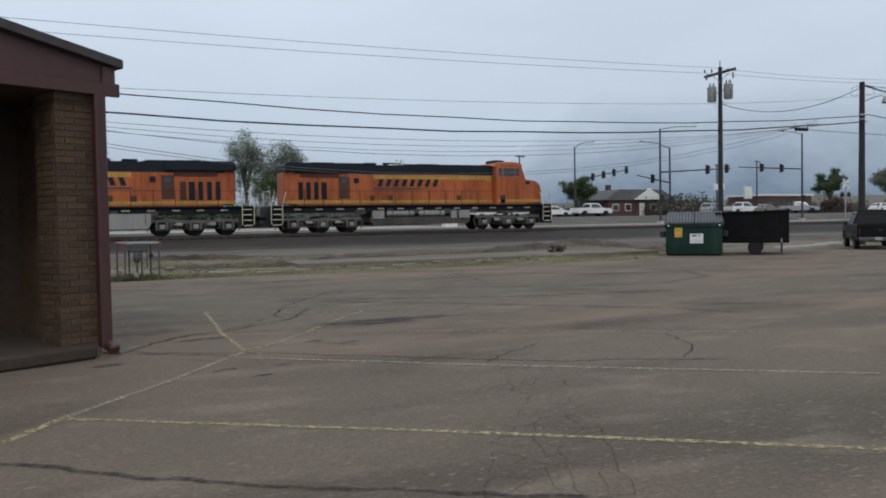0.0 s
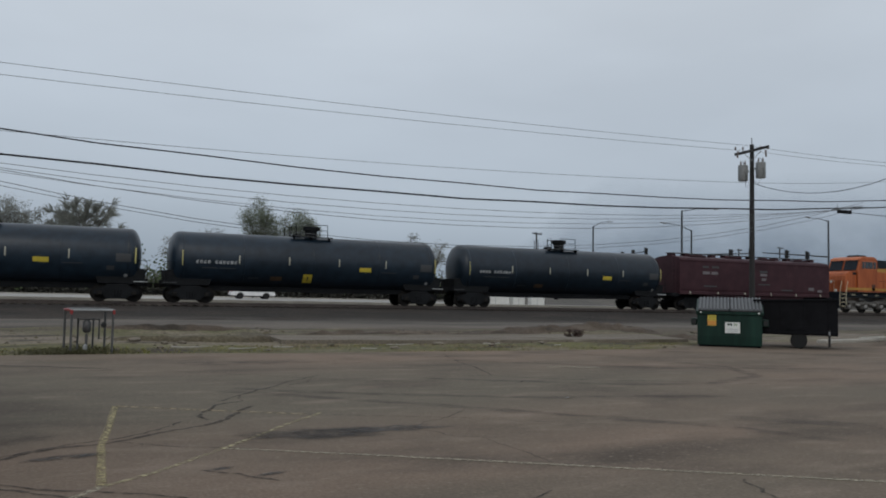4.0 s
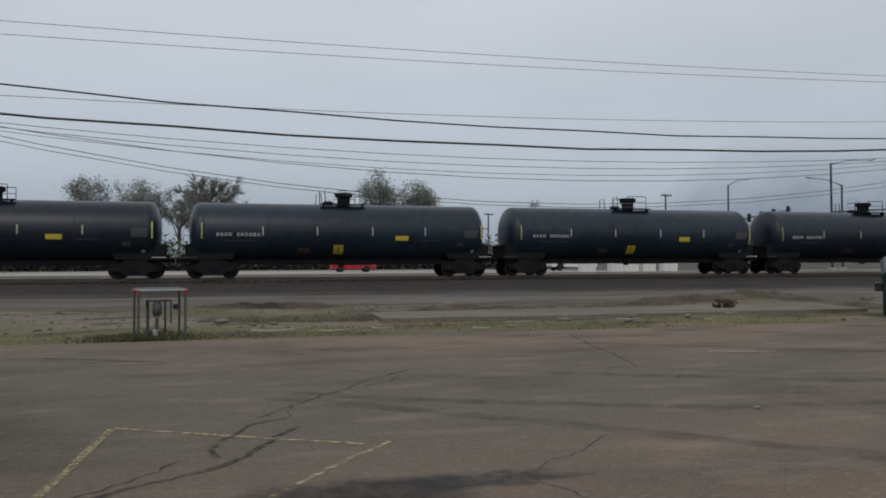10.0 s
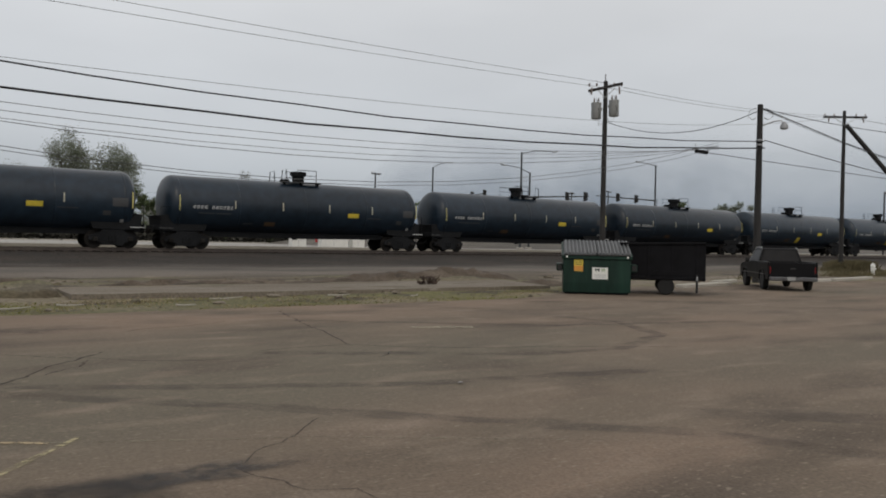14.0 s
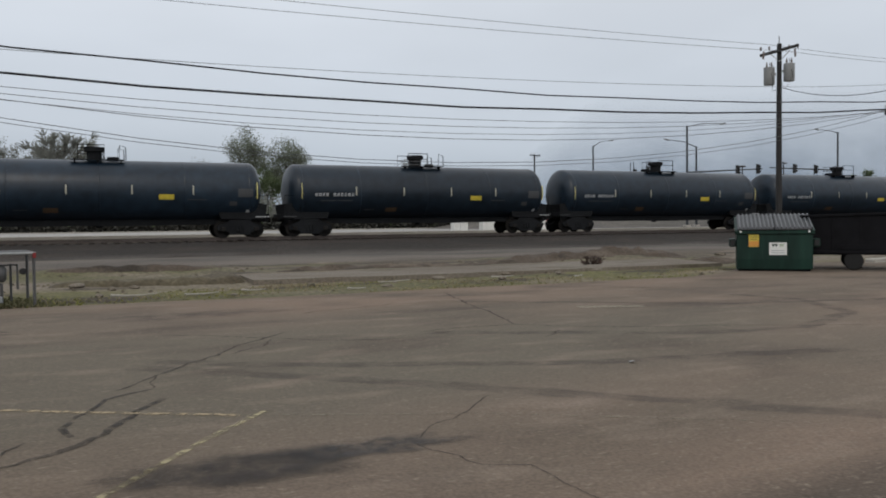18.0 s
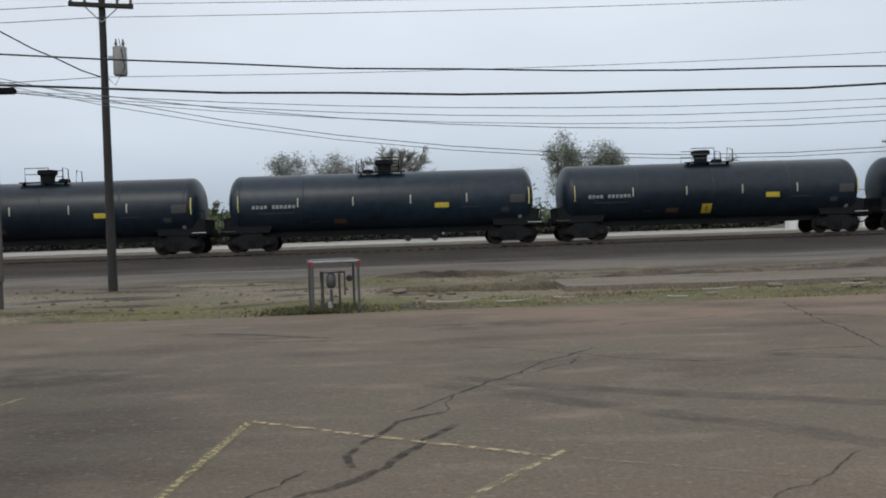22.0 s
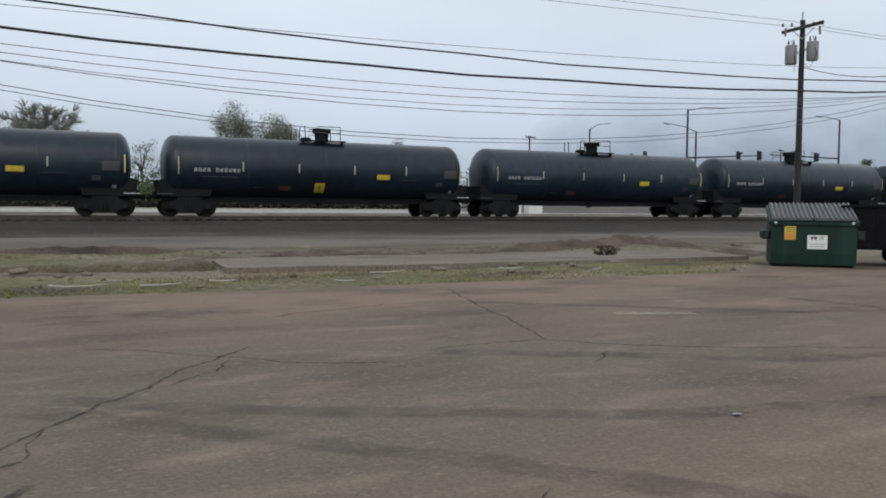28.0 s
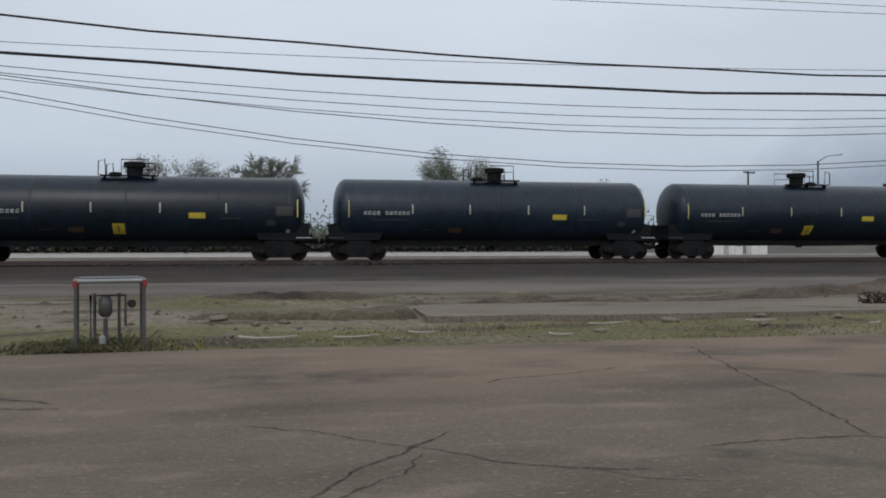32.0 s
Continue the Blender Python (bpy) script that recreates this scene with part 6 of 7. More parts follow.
def near_pickup():
    """The dark pickup parked beyond the bin, seen from behind on its left."""
    c = road_car("pickup_truck", "dark", "dark older compact pickup truck with chrome rear bumper, parked", pose(30.3, 22.8, 0.0, 0, 0, 45) @ Matrix.Scale(0.83, 4))
    part("tailgate", Mesh().box((-2.81, 0, 0.86), (0.04, 1.72, 0.60), 0.015), CARPAINTS["dark"], c)
    part("tailgate_handle", Mesh().box((-2.84, 0, 0.92), (0.02, 0.2, 0.06), 0.008), M_SIGNALBLACK, c)
    part("step_bumper", Mesh().box((-2.93, 0, 0.5), (0.2, 1.85, 0.16), 0.03), M_CHROME, c, "dull chrome step bumper")
    part("bumper_pad", Mesh().box((-2.94, 0, 0.585), (0.16, 0.5, 0.014), 0.004), M_SIGNALBLACK, c)
    for s in (-1, 1):
        for ax in (-1.75, 1.75):
            ms = Mesh()
            ring = [(ax + q * math.cos(math.pi * k / 10), 0.39 + q * math.sin(math.pi * k / 10)) for q in (0.46, 0.54) for k in (range(11) if q < 0.5 else range(10, -1, -1))]
            ms.prism(ring, s * 0.975 - 0.03, s * 0.975 + 0.03)
            part("arch_lip", ms, CARPAINTS["dark"], c)
        part("door_handle", Mesh().box((0.0, s * 0.955, 1.02), (0.16, 0.03, 0.04), 0.008), M_CHROME, c)
        # rail in pale grey, painting the sky's reflection along the cab edge
        part("drip_rail_glint", Mesh().tube([(-0.6, s * 0.74, 1.72), (-0.4, s * 0.72, 1.785), (0.55, s * 0.72, 1.785), (1.2, s * 0.86, 1.2)], 0.022, 5), M_XFMR, c, "drip rail paled as a sky glint")
    part("roof_panel", Mesh().box((0.05, 0, 1.80), (1.05, 1.36, 0.05), 0.022), CARPAINTS["dark"], c)
    part("licence_plate", Mesh().box((-3.04, 0.1, 0.52), (0.012, 0.31, 0.15)), M_XFMR, c, "plain pale number plate")
    for s in (-1, 1):
        part("bed_rail", Mesh().box((-1.35, s * 0.93, 1.18), (2.8, 0.08, 0.04), 0.012), CARPAINTS["dark"], c)
        part("wing_mirror", Mesh().box((0.85, s * 1.06, 1.22), (0.12, 0.18, 0.18), 0.03), M_SIGNALBLACK, c)
        part("side_trim", Mesh().box((0, s * 0.982, 0.68), (4.8, 0.014, 0.05)), M_CHROMEDULL, c)
    # thin grey plate that paints a highlight on the dark fender
    part("painted_fender_highlight", Mesh().box((1.75, 0.98, 0.84), (0.95, 0.012, 0.07), 0.004), M_STEELGREY, c)


dumpster()
dump_trailer()
near_pickup()


# ---- the brick porch that the walk starts beside ----
def brick_porch():
    b = thing("brick_porch", "brick porch with maroon gable fascia and dark recess", "building", "", pose(0.36, 9.3, 0.0, 0, 0, 205))
    # local x runs along the front away from the corner; +y faces out of the wall towards the walk
    H = 2.76
    part("porch_floor", Mesh().box((3.95, -1.55, 0.075), (7.6, 3.4, 0.15), 0.03), M_STEPCONC, b)
    for x in (0.23, 3.4, 6.6):
        part("pillar_core", Mesh().box((x, -0.24, H / 2), (0.42, 0.42, H)), M_MORTAR, b)
    # back wall and soffit carry the recess's shade in their dark colour
    back = part("back_wall", Mesh().box((3.6, -1.75, H / 2), (7.0, 0.2, H)), M_RECESSSHADE, b)
    part("side_wall", Mesh().box((0.08, -1.85, H / 2), (0.14, 2.8, H)), M_BRICK, b)
    # added wall out of view; it blocks side light from the recess
    part("inner_wall", Mesh().box((2.6, -1.75, H / 2), (0.2, 2.9, H)), M_BRICK, b)
    part("soffit", Mesh().box((3.66, -1.68, H + 0.03), (7.5, 3.2, 0.06)), M_RECESSSHADE, b)
    fascia = [(-0.10, H), (7.4, H), (7.4, 3.08), (3.7, 3.80), (-0.10, 3.08)]
    part("gable_fascia", Mesh().prism(fascia, -0.02, 0.06), M_FASCIA, b, "maroon painted gable board")
    part("fascia_trim", Mesh().box((3.6, 0.08, H + 0.06), (7.6, 0.05, 0.14), 0.01), M_FASCIA, b)
    for s, (xa, za, xb, zb) in enumerate(((-0.215, 3.05, 3.75, 3.80), (3.65, 3.80, 7.6, 3.06))):
        part("roof", Mesh().prism([(xa, za), (xb, zb), (xb, zb + 0.09), (xa, za + 0.09)], -3.8, 0.16), M_ROOFEDGE, b, "dark shingled roof edge")
    part("eave_box", Mesh().box((-0.09, -1.4, 2.93), (0.14, 3.0, 0.30), 0.02), M_FASCIA, b)
    part("downspout", Mesh().box((0.02, 0.06, 1.48), (0.12, 0.10, 2.75), 0.015), M_FASCIA, b, "maroon metal downspout")
    part("spout_shoe", Mesh().box((0.0, 0.12, 0.12), (0.12, 0.22, 0.10), 0.02, pose(0, 0, 0, -20, 0, 0)), M_FASCIA, b)
    full, half = Mesh().box((0, 0, 0), (0.195, 0.03, 0.057), 0.004).data("brick", M_BRICK), Mesh().box((0, 0, 0), (0.09, 0.03, 0.057), 0.004).data("brick", M_BRICK)
    for row in range(38):
        z = 0.19 + row * 0.067
        # running bond, turned round the corner: two whole bricks, or one between two halves
        whole, halves = (((0.1475, 0.3525), ()), ((0.25,), (0.0925, 0.4075)))[row % 2]
        side_whole, side_halves = (((0.27,), (0.1125, 0.4275)), ((0.1675, 0.3725), ()))[row % 2]
        for mesh, spots in ((full, whole), (half, halves)):
            for x in spots:
                part("brick", mesh, None, b).matrix_basis = pose(x, -0.03 + random.uniform(-0.004, 0.004), z, 0, 0, random.uniform(-0.6, 0.6))
        for mesh, spots in ((full, side_whole), (half, side_halves)):
            for y in spots:
                part("brick", mesh, None, b).matrix_basis = pose(0.44 + random.uniform(-0.003, 0.003), -y, z, 0, 0, 90)
    ms = Mesh()
    for row in range(36):
        for k in range(16):
            ms.box((0.45 + 0.205 * k + (0.1 if row % 2 else 0), -1.64, 0.24 + row * 0.067), (0.195, 0.03, 0.057))
    tagged(part("back_bricks", ms, M_BRICK, back, "", False), kind="stuff")


def splash_block():
    """A thin worn concrete tongue in the asphalt below the downspout."""
    k = thing("splash_block", "thin worn concrete tongue below the downspout", "concrete block", "", pose(0.64, 9.68, 0.0, 0, 0, 53))
    part("tongue", Mesh().prism([(-0.36, -0.10), (0.30, -0.05), (0.42, 0.02), (0.28, 0.08), (-0.36, 0.12)], 0.0, 0.022, pose(0, 0, 0.0, 90, 0, 0)), M_SLAB, k)


brick_porch()
splash_block()


# ---- verge: frame, slab, kerbs, weeds, grass ----
def pump_frame():
    f = thing("metal_frame", "low steel tube frame with red top rail around a small meter", "metal frame", "", pose(1.72, 22.35, ground_z(1.7, 22.35) + 0.02, 0, 0, 12))
    for x in (-0.43, 0.43):
        for y in (-0.35, 0.35):
            part("leg", Mesh().tube([(x, y, -0.1), (x, y, 0.95)], 0.026, 8), M_STEELGREY, f)
    for x in (-0.2, 0.12):
        part("inner_post", Mesh().tube([(x, 0.1, -0.1), (x, 0.1, 0.74)], 0.022, 8), M_STEELGREY, f)
    for y in (-0.35, 0.35):
        part("top_rail", Mesh().tube([(-0.46, y, 0.93), (0.46, y, 0.93)], 0.026, 8), M_XFMR, f, "pale worn top rail")
    for x in (-0.44, 0.44):
        part("end_rail", Mesh().tube([(x, -0.35, 0.93), (x, 0.35, 0.93)], 0.026, 8), M_RED, f, "red painted end rail")
        part("red_cap", Mesh().box((x, -0.35, 0.89), (0.06, 0.06, 0.10), 0.01), M_RED, f)
    part("cover_plate", Mesh().box((0, 0, 0.965), (0.82, 0.6, 0.015), 0.004), M_STEELGREY, f)
    inner = part("inner_hoop", Mesh().tube([(-0.25, -0.1, 0.0), (-0.25, -0.1, 0.72), (0.2, -0.1, 0.72), (0.2, -0.1, 0.28)], 0.022, 8), M_STEELGREY, f)
    part("meter", Mesh().lathe([(0, 0.05), (0.05, 0.09), (0.24, 0.09), (0.29, 0.05)], 12, pose(-0.06, -0.1, 0.42)), M_STEELGREY, f, "small grey meter body")
    part("meter_dial", Mesh().lathe([(0, 0.06), (0.03, 0.06), (0.04, 0)], 12, pose(0.28, -0.15, 0.6, 90, 0, 0)), M_SIGNALBLACK, f)
    part("valve", Mesh().lathe([(0, 0.045), (0.09, 0.045), (0.12, 0.0)], 10, pose(-0.1, -0.2, 0.06)), M_XFMR, f, "pale plastic valve")
    part("riser", Mesh().tube([(-0.06, -0.1, -0.05), (-0.06, -0.1, 0.4)], 0.03, 8), M_STEELGREY, f)


def concrete_bits():
    def slab(pts, z, h, label, material=M_SLAB, name="concrete_slab"):
        ms = Mesh()
        n = len(pts)
        ms.add([(x, y, z - h) for x, y in pts] + [(x, y, z) for x, y in pts], [tuple(range(n)), tuple(range(n, 2 * n))] + [(k, (k + 1) % n, n + (k + 1) % n, n + k) for k in range(n)])
        return tagged(new(name, ms.data(name, material)), label, "slab")
    # one long low pad of dusty concrete with crumbled edges; its left end stands free
    near = [(6.75 + 0.42 * k, 25.3 - 0.35 * smooth_step(0, 12, k) + 0.28 * noise.noise((k * 0.31, 2.0, 0)) + 0.10 * noise.noise((k * 1.7, 3.0, 0))) for k in range(35)]
    back = [(6.85 + 0.42 * k, 27.75 + 0.9 * smooth_step(0, 30, k) + 0.25 * noise.noise((k * 0.27, 6.0, 0)) + 0.12 * noise.noise((k * 1.9, 7.0, 0))) for k in range(37)]
    slab(near + back[::-1], 0.105, 0.3, "long low dusty concrete pad in the verge")
    # rutted brown dirt heaped behind the bin
    for cx, cy, rx, ry, hh, seed in ((17.0, 29.6, 3.6, 0.8, 0.20, 1), (21.2, 29.9, 2.8, 0.9, 0.27, 2), (12.6, 30.0, 3.0, 0.6, 0.16, 3), (22.4, 27.0, 1.9, 0.7, 0.16, 4), (10.4, 30.2, 2.2, 0.4, 0.15, 5), (4.5, 31.0, 2.4, 0.35, 0.12, 6)):
        ms = Mesh()
        n, m = 30, 9
        pts = []
        for a in range(n):
            for b in range(m):
                u, v = -1 + 2 * a / (n - 1), -1 + 2 * b / (m - 1)
                q = max(0.0, 1 - u * u) * max(0.0, 1 - v * v)
                x, y = cx + u * rx, cy + v * ry + 0.2 * noise.noise((u * 2, seed, 0))
                pts.append((x, y, ground_z(x, y) - 0.03 + hh * q * (1 + 0.8 * noise.noise((x * 2.3, y * 3.1, seed)))))
        ms.add(pts, [(a * m + b, (a + 1) * m + b, (a + 1) * m + b + 1, a * m + b + 1) for a in range(n - 1) for b in range(m - 1)])
        structure("ground_ruts", ms, M_RUTS, "rutted heap of brown dirt in the verge", False)
    # low bank of soil, darkened to paint a shadowed front, broken and uneven
    ms = Mesh()
    prof = [(-0.20, 0.0), (-0.16, 0.09), (-0.10, 0.15), (0.0, 0.17), (0.9, 0.14), (2.2, 0.0)]
    cols = 46
    rows = []
    for k in range(cols + 1):
        x = 2.3 + 4.4 * k / cols
        q = math.sin(math.pi * min(1.0, 0.04 + 1.9 * k / cols)) if k < cols * 0.24 else 1.0
        q *= 1 - smooth_step(0.985, 1.0, k / cols)
        yb = 26.3 - 0.02 * (x - 2.3) + 0.12 * noise.noise((x * 1.9, 4, 1))
        rows.append([(x, yb + dy * (1 + 0.3 * noise.noise((x * 4, dy * 5, 3))), ground_z(x, yb + dy) - 0.02 + dz * q * (1 + 0.35 * noise.noise((x * 2.6, dy * 3, 7)))) for dy, dz in prof])
    ms.add([p for r in rows for p in r], [(i * 6 + k, (i + 1) * 6 + k, (i + 1) * 6 + k + 1, i * 6 + k + 1) for i in range(cols) for k in range(5)])
    structure("ground_bank", ms, M_SOIL, "low broken soil bank, shade put into its colour", False)
    for x0, y0, x1, y1 in ((26.2, 23.9, 30.0, 24.6), (30.4, 25.5, 32.5, 26.1), (36.2, 25.0, 38.6, 25.4), (39.2, 25.5, 44.4, 26.4), (45.0, 24.0, 48.5, 23.9)):
        k = thing("kerb_stone", "long pale concrete kerb stone at the lot edge", "kerb", "kerb stones", pose((x0 + x1) / 2, (y0 + y1) / 2, 0, 0, 0, math.degrees(math.atan2(y1 - y0, x1 - x0))))
        part("stone", Mesh().box((0, 0, 0.05), (math.hypot(x1 - x0, y1 - y0), 0.35, 0.16), 0.03), M_KERB, k)
    s = thing("broken_stick", "pale bleached stick lying on the grass", "stick", "", pose(3.88, 22.02, 0.10, 0, 0, -14))
    part("wood", Mesh().tube([(-0.42, 0.05, 0.03), (-0.15, -0.02, 0.02), (0.2, 0.0, 0.03), (0.42, 0.08, 0.05)], 0.024, 6, True, 0.010), M_KERB, s)
    hy = thing("hydrant", "small white fire hydrant behind the kerb", "hydrant", "", pose(50.0, 29.0, 0.0))
    part("barrel", Mesh().lathe([(0, 0.16), (0.05, 0.16), (0.06, 0.11), (0.5, 0.11), (0.52, 0.14), (0.58, 0.14), (0.68, 0.08), (0.72, 0.03), (0.76, 0.0)], 14, pose(0, 0, 0)), M_WHITESIGN, hy)
    for k in range(3):
        part("outlet", Mesh().lathe([(0.08, 0.06), (0.17, 0.06), (0.18, 0.045), (0.20, 0.0)], 10, pose(0, 0, 0.4, 90, 0, 90 * k - 90)), M_WHITESIGN, hy)
    sc = thing("paper_scrap", "crumpled white paper scrap on the asphalt", "litter", "", pose(7.9, 12.34, 0.004, 0, 0, 20))
    ms = Mesh()
    rr = random.Random(3)
    ms.add([(0.045 * math.cos(a) * rr.uniform(0.6, 1.2), 0.03 * math.sin(a) * rr.uniform(0.6, 1.2), rr.uniform(0.002, 0.02)) for a in [k * 0.785 for k in range(8)]] + [(0, 0, 0.02)], [(k, (k + 1) % 8, 8) for k in range(8)])
    part("sheet", ms, M_XFMR, sc, "", False)
    for x, y, q in ((2.9, 25.9, 0.12), (3.6, 25.2, 0.10), (4.1, 25.6, 0.08), (3.3, 22.9, 0.07), (22.3, 31.0, 0.2), (24.0, 31.6, 0.22), (7.7, 23.6, 0.09), (11.2, 24.4, 0.10), (9.3, 23.0, 0.08), (13.4, 25.0, 0.1), (12.2, 22.9, 0.09), (5.8, 22.5, 0.06), (26.8, 31.2, 0.16), (14.6, 24.2, 0.08), (16.3, 24.8, 0.09)):
        ms = Mesh()
        bm = bmesh.new()
        bmesh.ops.create_icosphere(bm, subdivisions=2, radius=1.0)
        pts = [v.co * (1 + 0.35 * noise.noise(v.co * 1.7 + Vector((x, y, 0)))) for v in bm.verts]
        faces = [tuple(v.index for v in fc.verts) for fc in bm.faces]
        bm.free()
        ms.add([(p.x * q * 1.8, p.y * q, p.z * q * 0.6) for p in pts], faces)
        st = new("stone", ms.data("stone", M_SLAB))
        st.matrix_basis = pose(x, y, ground_z(x, y) + q * 0.3, 0, 0, x * 77)
        tagged(st, "rough pale stone lying in the verge", "stone", "loose stones")


def blades(name, spots, material, label, lean=1.0):
    """Many grass blades; spots: x, y, height, lean."""
    ms = Mesh()
    for x, y, h, w in spots:
        a = random.uniform(0, 2 * math.pi)
        z = max(ground_z(x, y), -0.02)
        dx, dy = math.cos(a), math.sin(a)
        bend = random.uniform(0.5, 1.5) * h * lean
        k = len(ms.v)
        ms.v += [(x - dy * w, y + dx * w, z), (x + dy * w, y - dx * w, z), (x + dx * bend * 0.4 + dy * w * 0.6, y + dy * bend * 0.4 - dx * w * 0.6, z + h * 0.65), (x + dx * bend, y + dy * bend, z + h)]
        ms.f += [(k, k + 1, k + 2), (k, k + 2, k + 3)]
        ms.smooth += [False, False]
    ob = new(name, ms.data(name, material, False))
    return tagged(ob, label, "grass", kind="stuff")


def verge_grass():
    green, straw = [], []
    rnd = random.Random(5)
    for _ in range(90000):
        x, y = rnd.uniform(-24, 24), rnd.uniform(21.2, 32.5)
        if y < lot_edge(x) - 0.1:
            continue
        dens = 1.4 * noise.noise((x * 0.22, y * 0.55, 3.3)) - (0.08 if x > 8 else 0.0) + 0.55 * math.exp(-((y - lot_edge(x) - 1.1) / 1.1) ** 2) + 0.25 * noise.noise((x * 1.1, y * 1.6, 8))
        if 17.5 < x < 24 and y > 24:
            dens -= 0.6
        dens -= 0.5 * smooth_step(2.2, 4.2, y - lot_edge(x) + 1.2 * noise.noise((x * 0.4, 9, 0)))
        if dens < (0.18 if x > 8 else 0.12) + 0.4 * rnd.random():
            continue
        h = rnd.uniform(0.010, 0.034) * (1.7 if dens > 0.6 and rnd.random() < 0.3 else 1)
        if abs(x - 1.7) < 1.3 and abs(y - 22.3) < 0.9:
            h *= 2.2
        (green if noise.noise((x * 0.5, y * 0.8, 1)) + rnd.uniform(-0.35, 0.35) > 0.04 else straw).append((x, y, h, rnd.uniform(0.008, 0.018)))
    blades("verge_grass", green, M_GRASS, "short patchy green grass along the verge")
    blades("dry_grass", straw, M_STRAW, "short dry straw-coloured grass along the verge")
    tall = []
    for cx, cy, n, q in ((46.5, 28.6, 300, 1.2), (51.0, 28.8, 300, 1.0), (57.2, 34.6, 1700, 0.9), (61.0, 35.2, 900, 0.8), (37.5, 28.0, 160, 0.9)):
        for _ in range(3 * n):
            u = rnd.gauss(0, 1)
            tall.append((cx + q * u, rnd.gauss(cy, q * 0.4), rnd.uniform(0.12, 0.42) * (2.0 if cx > 57 else 1.0) * math.exp(-0.3 * u * u), rnd.uniform(0.008, 0.018)))
    blades("tall_grass", tall, M_GRASSTALL, "tall brown-green grass round the pole", 0.4)
    tuft = []
    for _ in range(1500):
        x, y = rnd.gauss(1.5, 0.62), 22.2 + rnd.gauss(0, 0.34)
        tuft.append((x, max(y, lot_edge(x) + 0.02), rnd.uniform(0.03, 0.11) * (1.3 - 0.5 * min(1.6, abs(x - 1.5))), rnd.uniform(0.010, 0.020)))
    blades("grass_tussock", tuft, M_GRASSDARK, "dark green tussocky grass round the steel stand")
    weed = thing("weed_clump", "small dark brown weed clump on the verge", "weed", "", pose(17.4, 26.65, 0.1))
    ms = Mesh()
    for _ in range(30):
        a, l = rnd.uniform(0, 6.28), rnd.uniform(0.10, 0.30)
        ox = rnd.choice((-0.22, -0.05, 0.2)) + rnd.uniform(-0.1, 0.1)
        ms.tube([(ox, 0, 0), (ox + 0.4 * l * math.cos(a), 0.4 * l * math.sin(a), l * 0.6), (ox + 0.8 * l * math.cos(a), 0.8 * l * math.sin(a), l)], 0.02, 4, False, 0.008)
    tagged(part("stem_tuft", ms, M_WEED, weed), kind="stuff")
    ms = Mesh()
    for _ in range(120):
        p = Vector((rnd.uniform(-0.34, 0.34), rnd.uniform(-0.2, 0.2), rnd.uniform(0.03, 0.24)))
        s = rnd.uniform(0.03, 0.06)
        a = Vector((rnd.uniform(-1, 1), rnd.uniform(-1, 1), rnd.uniform(-1, 1))).normalized() * s
        c = a.orthogonal()
        ms.quad(p - a, p + c * 0.6, p + a, p - c * 0.6)
    tagged(part("leaf_tuft", ms, M_WEED, weed, "", False), kind="stuff")


def verge_litter():
    """Clods and chips strewn over the dirt, too many to tell apart."""
    rnd = random.Random(13)
    for name, material, label, count, lo, hi in (("dirt_clods", M_SOIL, "small dark clods of soil strewn on the verge", 1000, 0.03, 0.10), ("stone_chips", M_SLAB, "small pale stone chips strewn on the verge", 1100, 0.02, 0.07)):
        ms = Mesh()
        for _ in range(count):
            x, y = rnd.uniform(-22, 25), rnd.uniform(21.6, 33)
            if y < lot_edge(x) + 0.05 or noise.noise((x * 0.3, y * 0.7, len(name))) < -0.05 + rnd.uniform(-0.2, 0.2):
                continue
            q = rnd.uniform(lo, hi) * (1.5 if rnd.random() < 0.06 else 1)
            z, a = ground_z(x, y), rnd.uniform(0, 6.28)
            ring = [(x + q * rnd.uniform(0.7, 1.3) * math.cos(a + k * 1.257), y + 0.8 * q * rnd.uniform(0.7, 1.3) * math.sin(a + k * 1.257), z - 0.01) for k in range(5)]
            ms.add(ring + [(x, y, z + q * rnd.uniform(0.35, 0.75))], [(k, (k + 1) % 5, 5) for k in range(5)])
        tagged(new(name, ms.data(name, material, False)), label, "litter", kind="stuff")
    # bleached sticks and a flat board by the slab
    for x, y, turn, length in ((5.2, 22.6, 8, 0.7), (6.3, 23.1, -20, 0.5), (9.9, 24.1, 12, 0.9), (12.6, 23.6, -6, 0.6), (14.4, 22.9, 30, 0.45), (8.4, 22.5, -34, 0.4)):
        st = thing("broken_stick", "pale bleached stick lying on the grass", "stick", "sticks on the verge", pose(x, y, ground_z(x, y) + 0.02, 0, 0, turn))
        part("wood", Mesh().tube([(-length / 2, 0.03, 0.02), (-0.1, -0.02, 0.015), (0.1, 0.0, 0.02), (length / 2, 0.05, 0.03)], 0.020, 6, True, 0.010), M_KERB, st)


pump_frame()
concrete_bits()
verge_grass()
verge_litter()


# ---- across the tracks ----
FAR_Z = 0.79


def leaf_quads(ms, rnd, centre, radius, count, size):
    for _ in range(count):
        d = Vector((rnd.gauss(0, 1), rnd.gauss(0, 1), rnd.gauss(0, 0.8)))
        p = centre + d * radius * 0.55
        a = Vector((rnd.uniform(-1, 1), rnd.uniform(-1, 1), rnd.uniform(-0.6, 0.6))).normalized() * size * rnd.uniform(0.6, 1.3)
        b = a.cross(Vector((rnd.uniform(-1, 1), rnd.uniform(-1, 1), rnd.uniform(-1, 1)))).normalized() * a.length * 0.6
        ms.quad(p - a, p - b * 0.9, p + a, p + b)


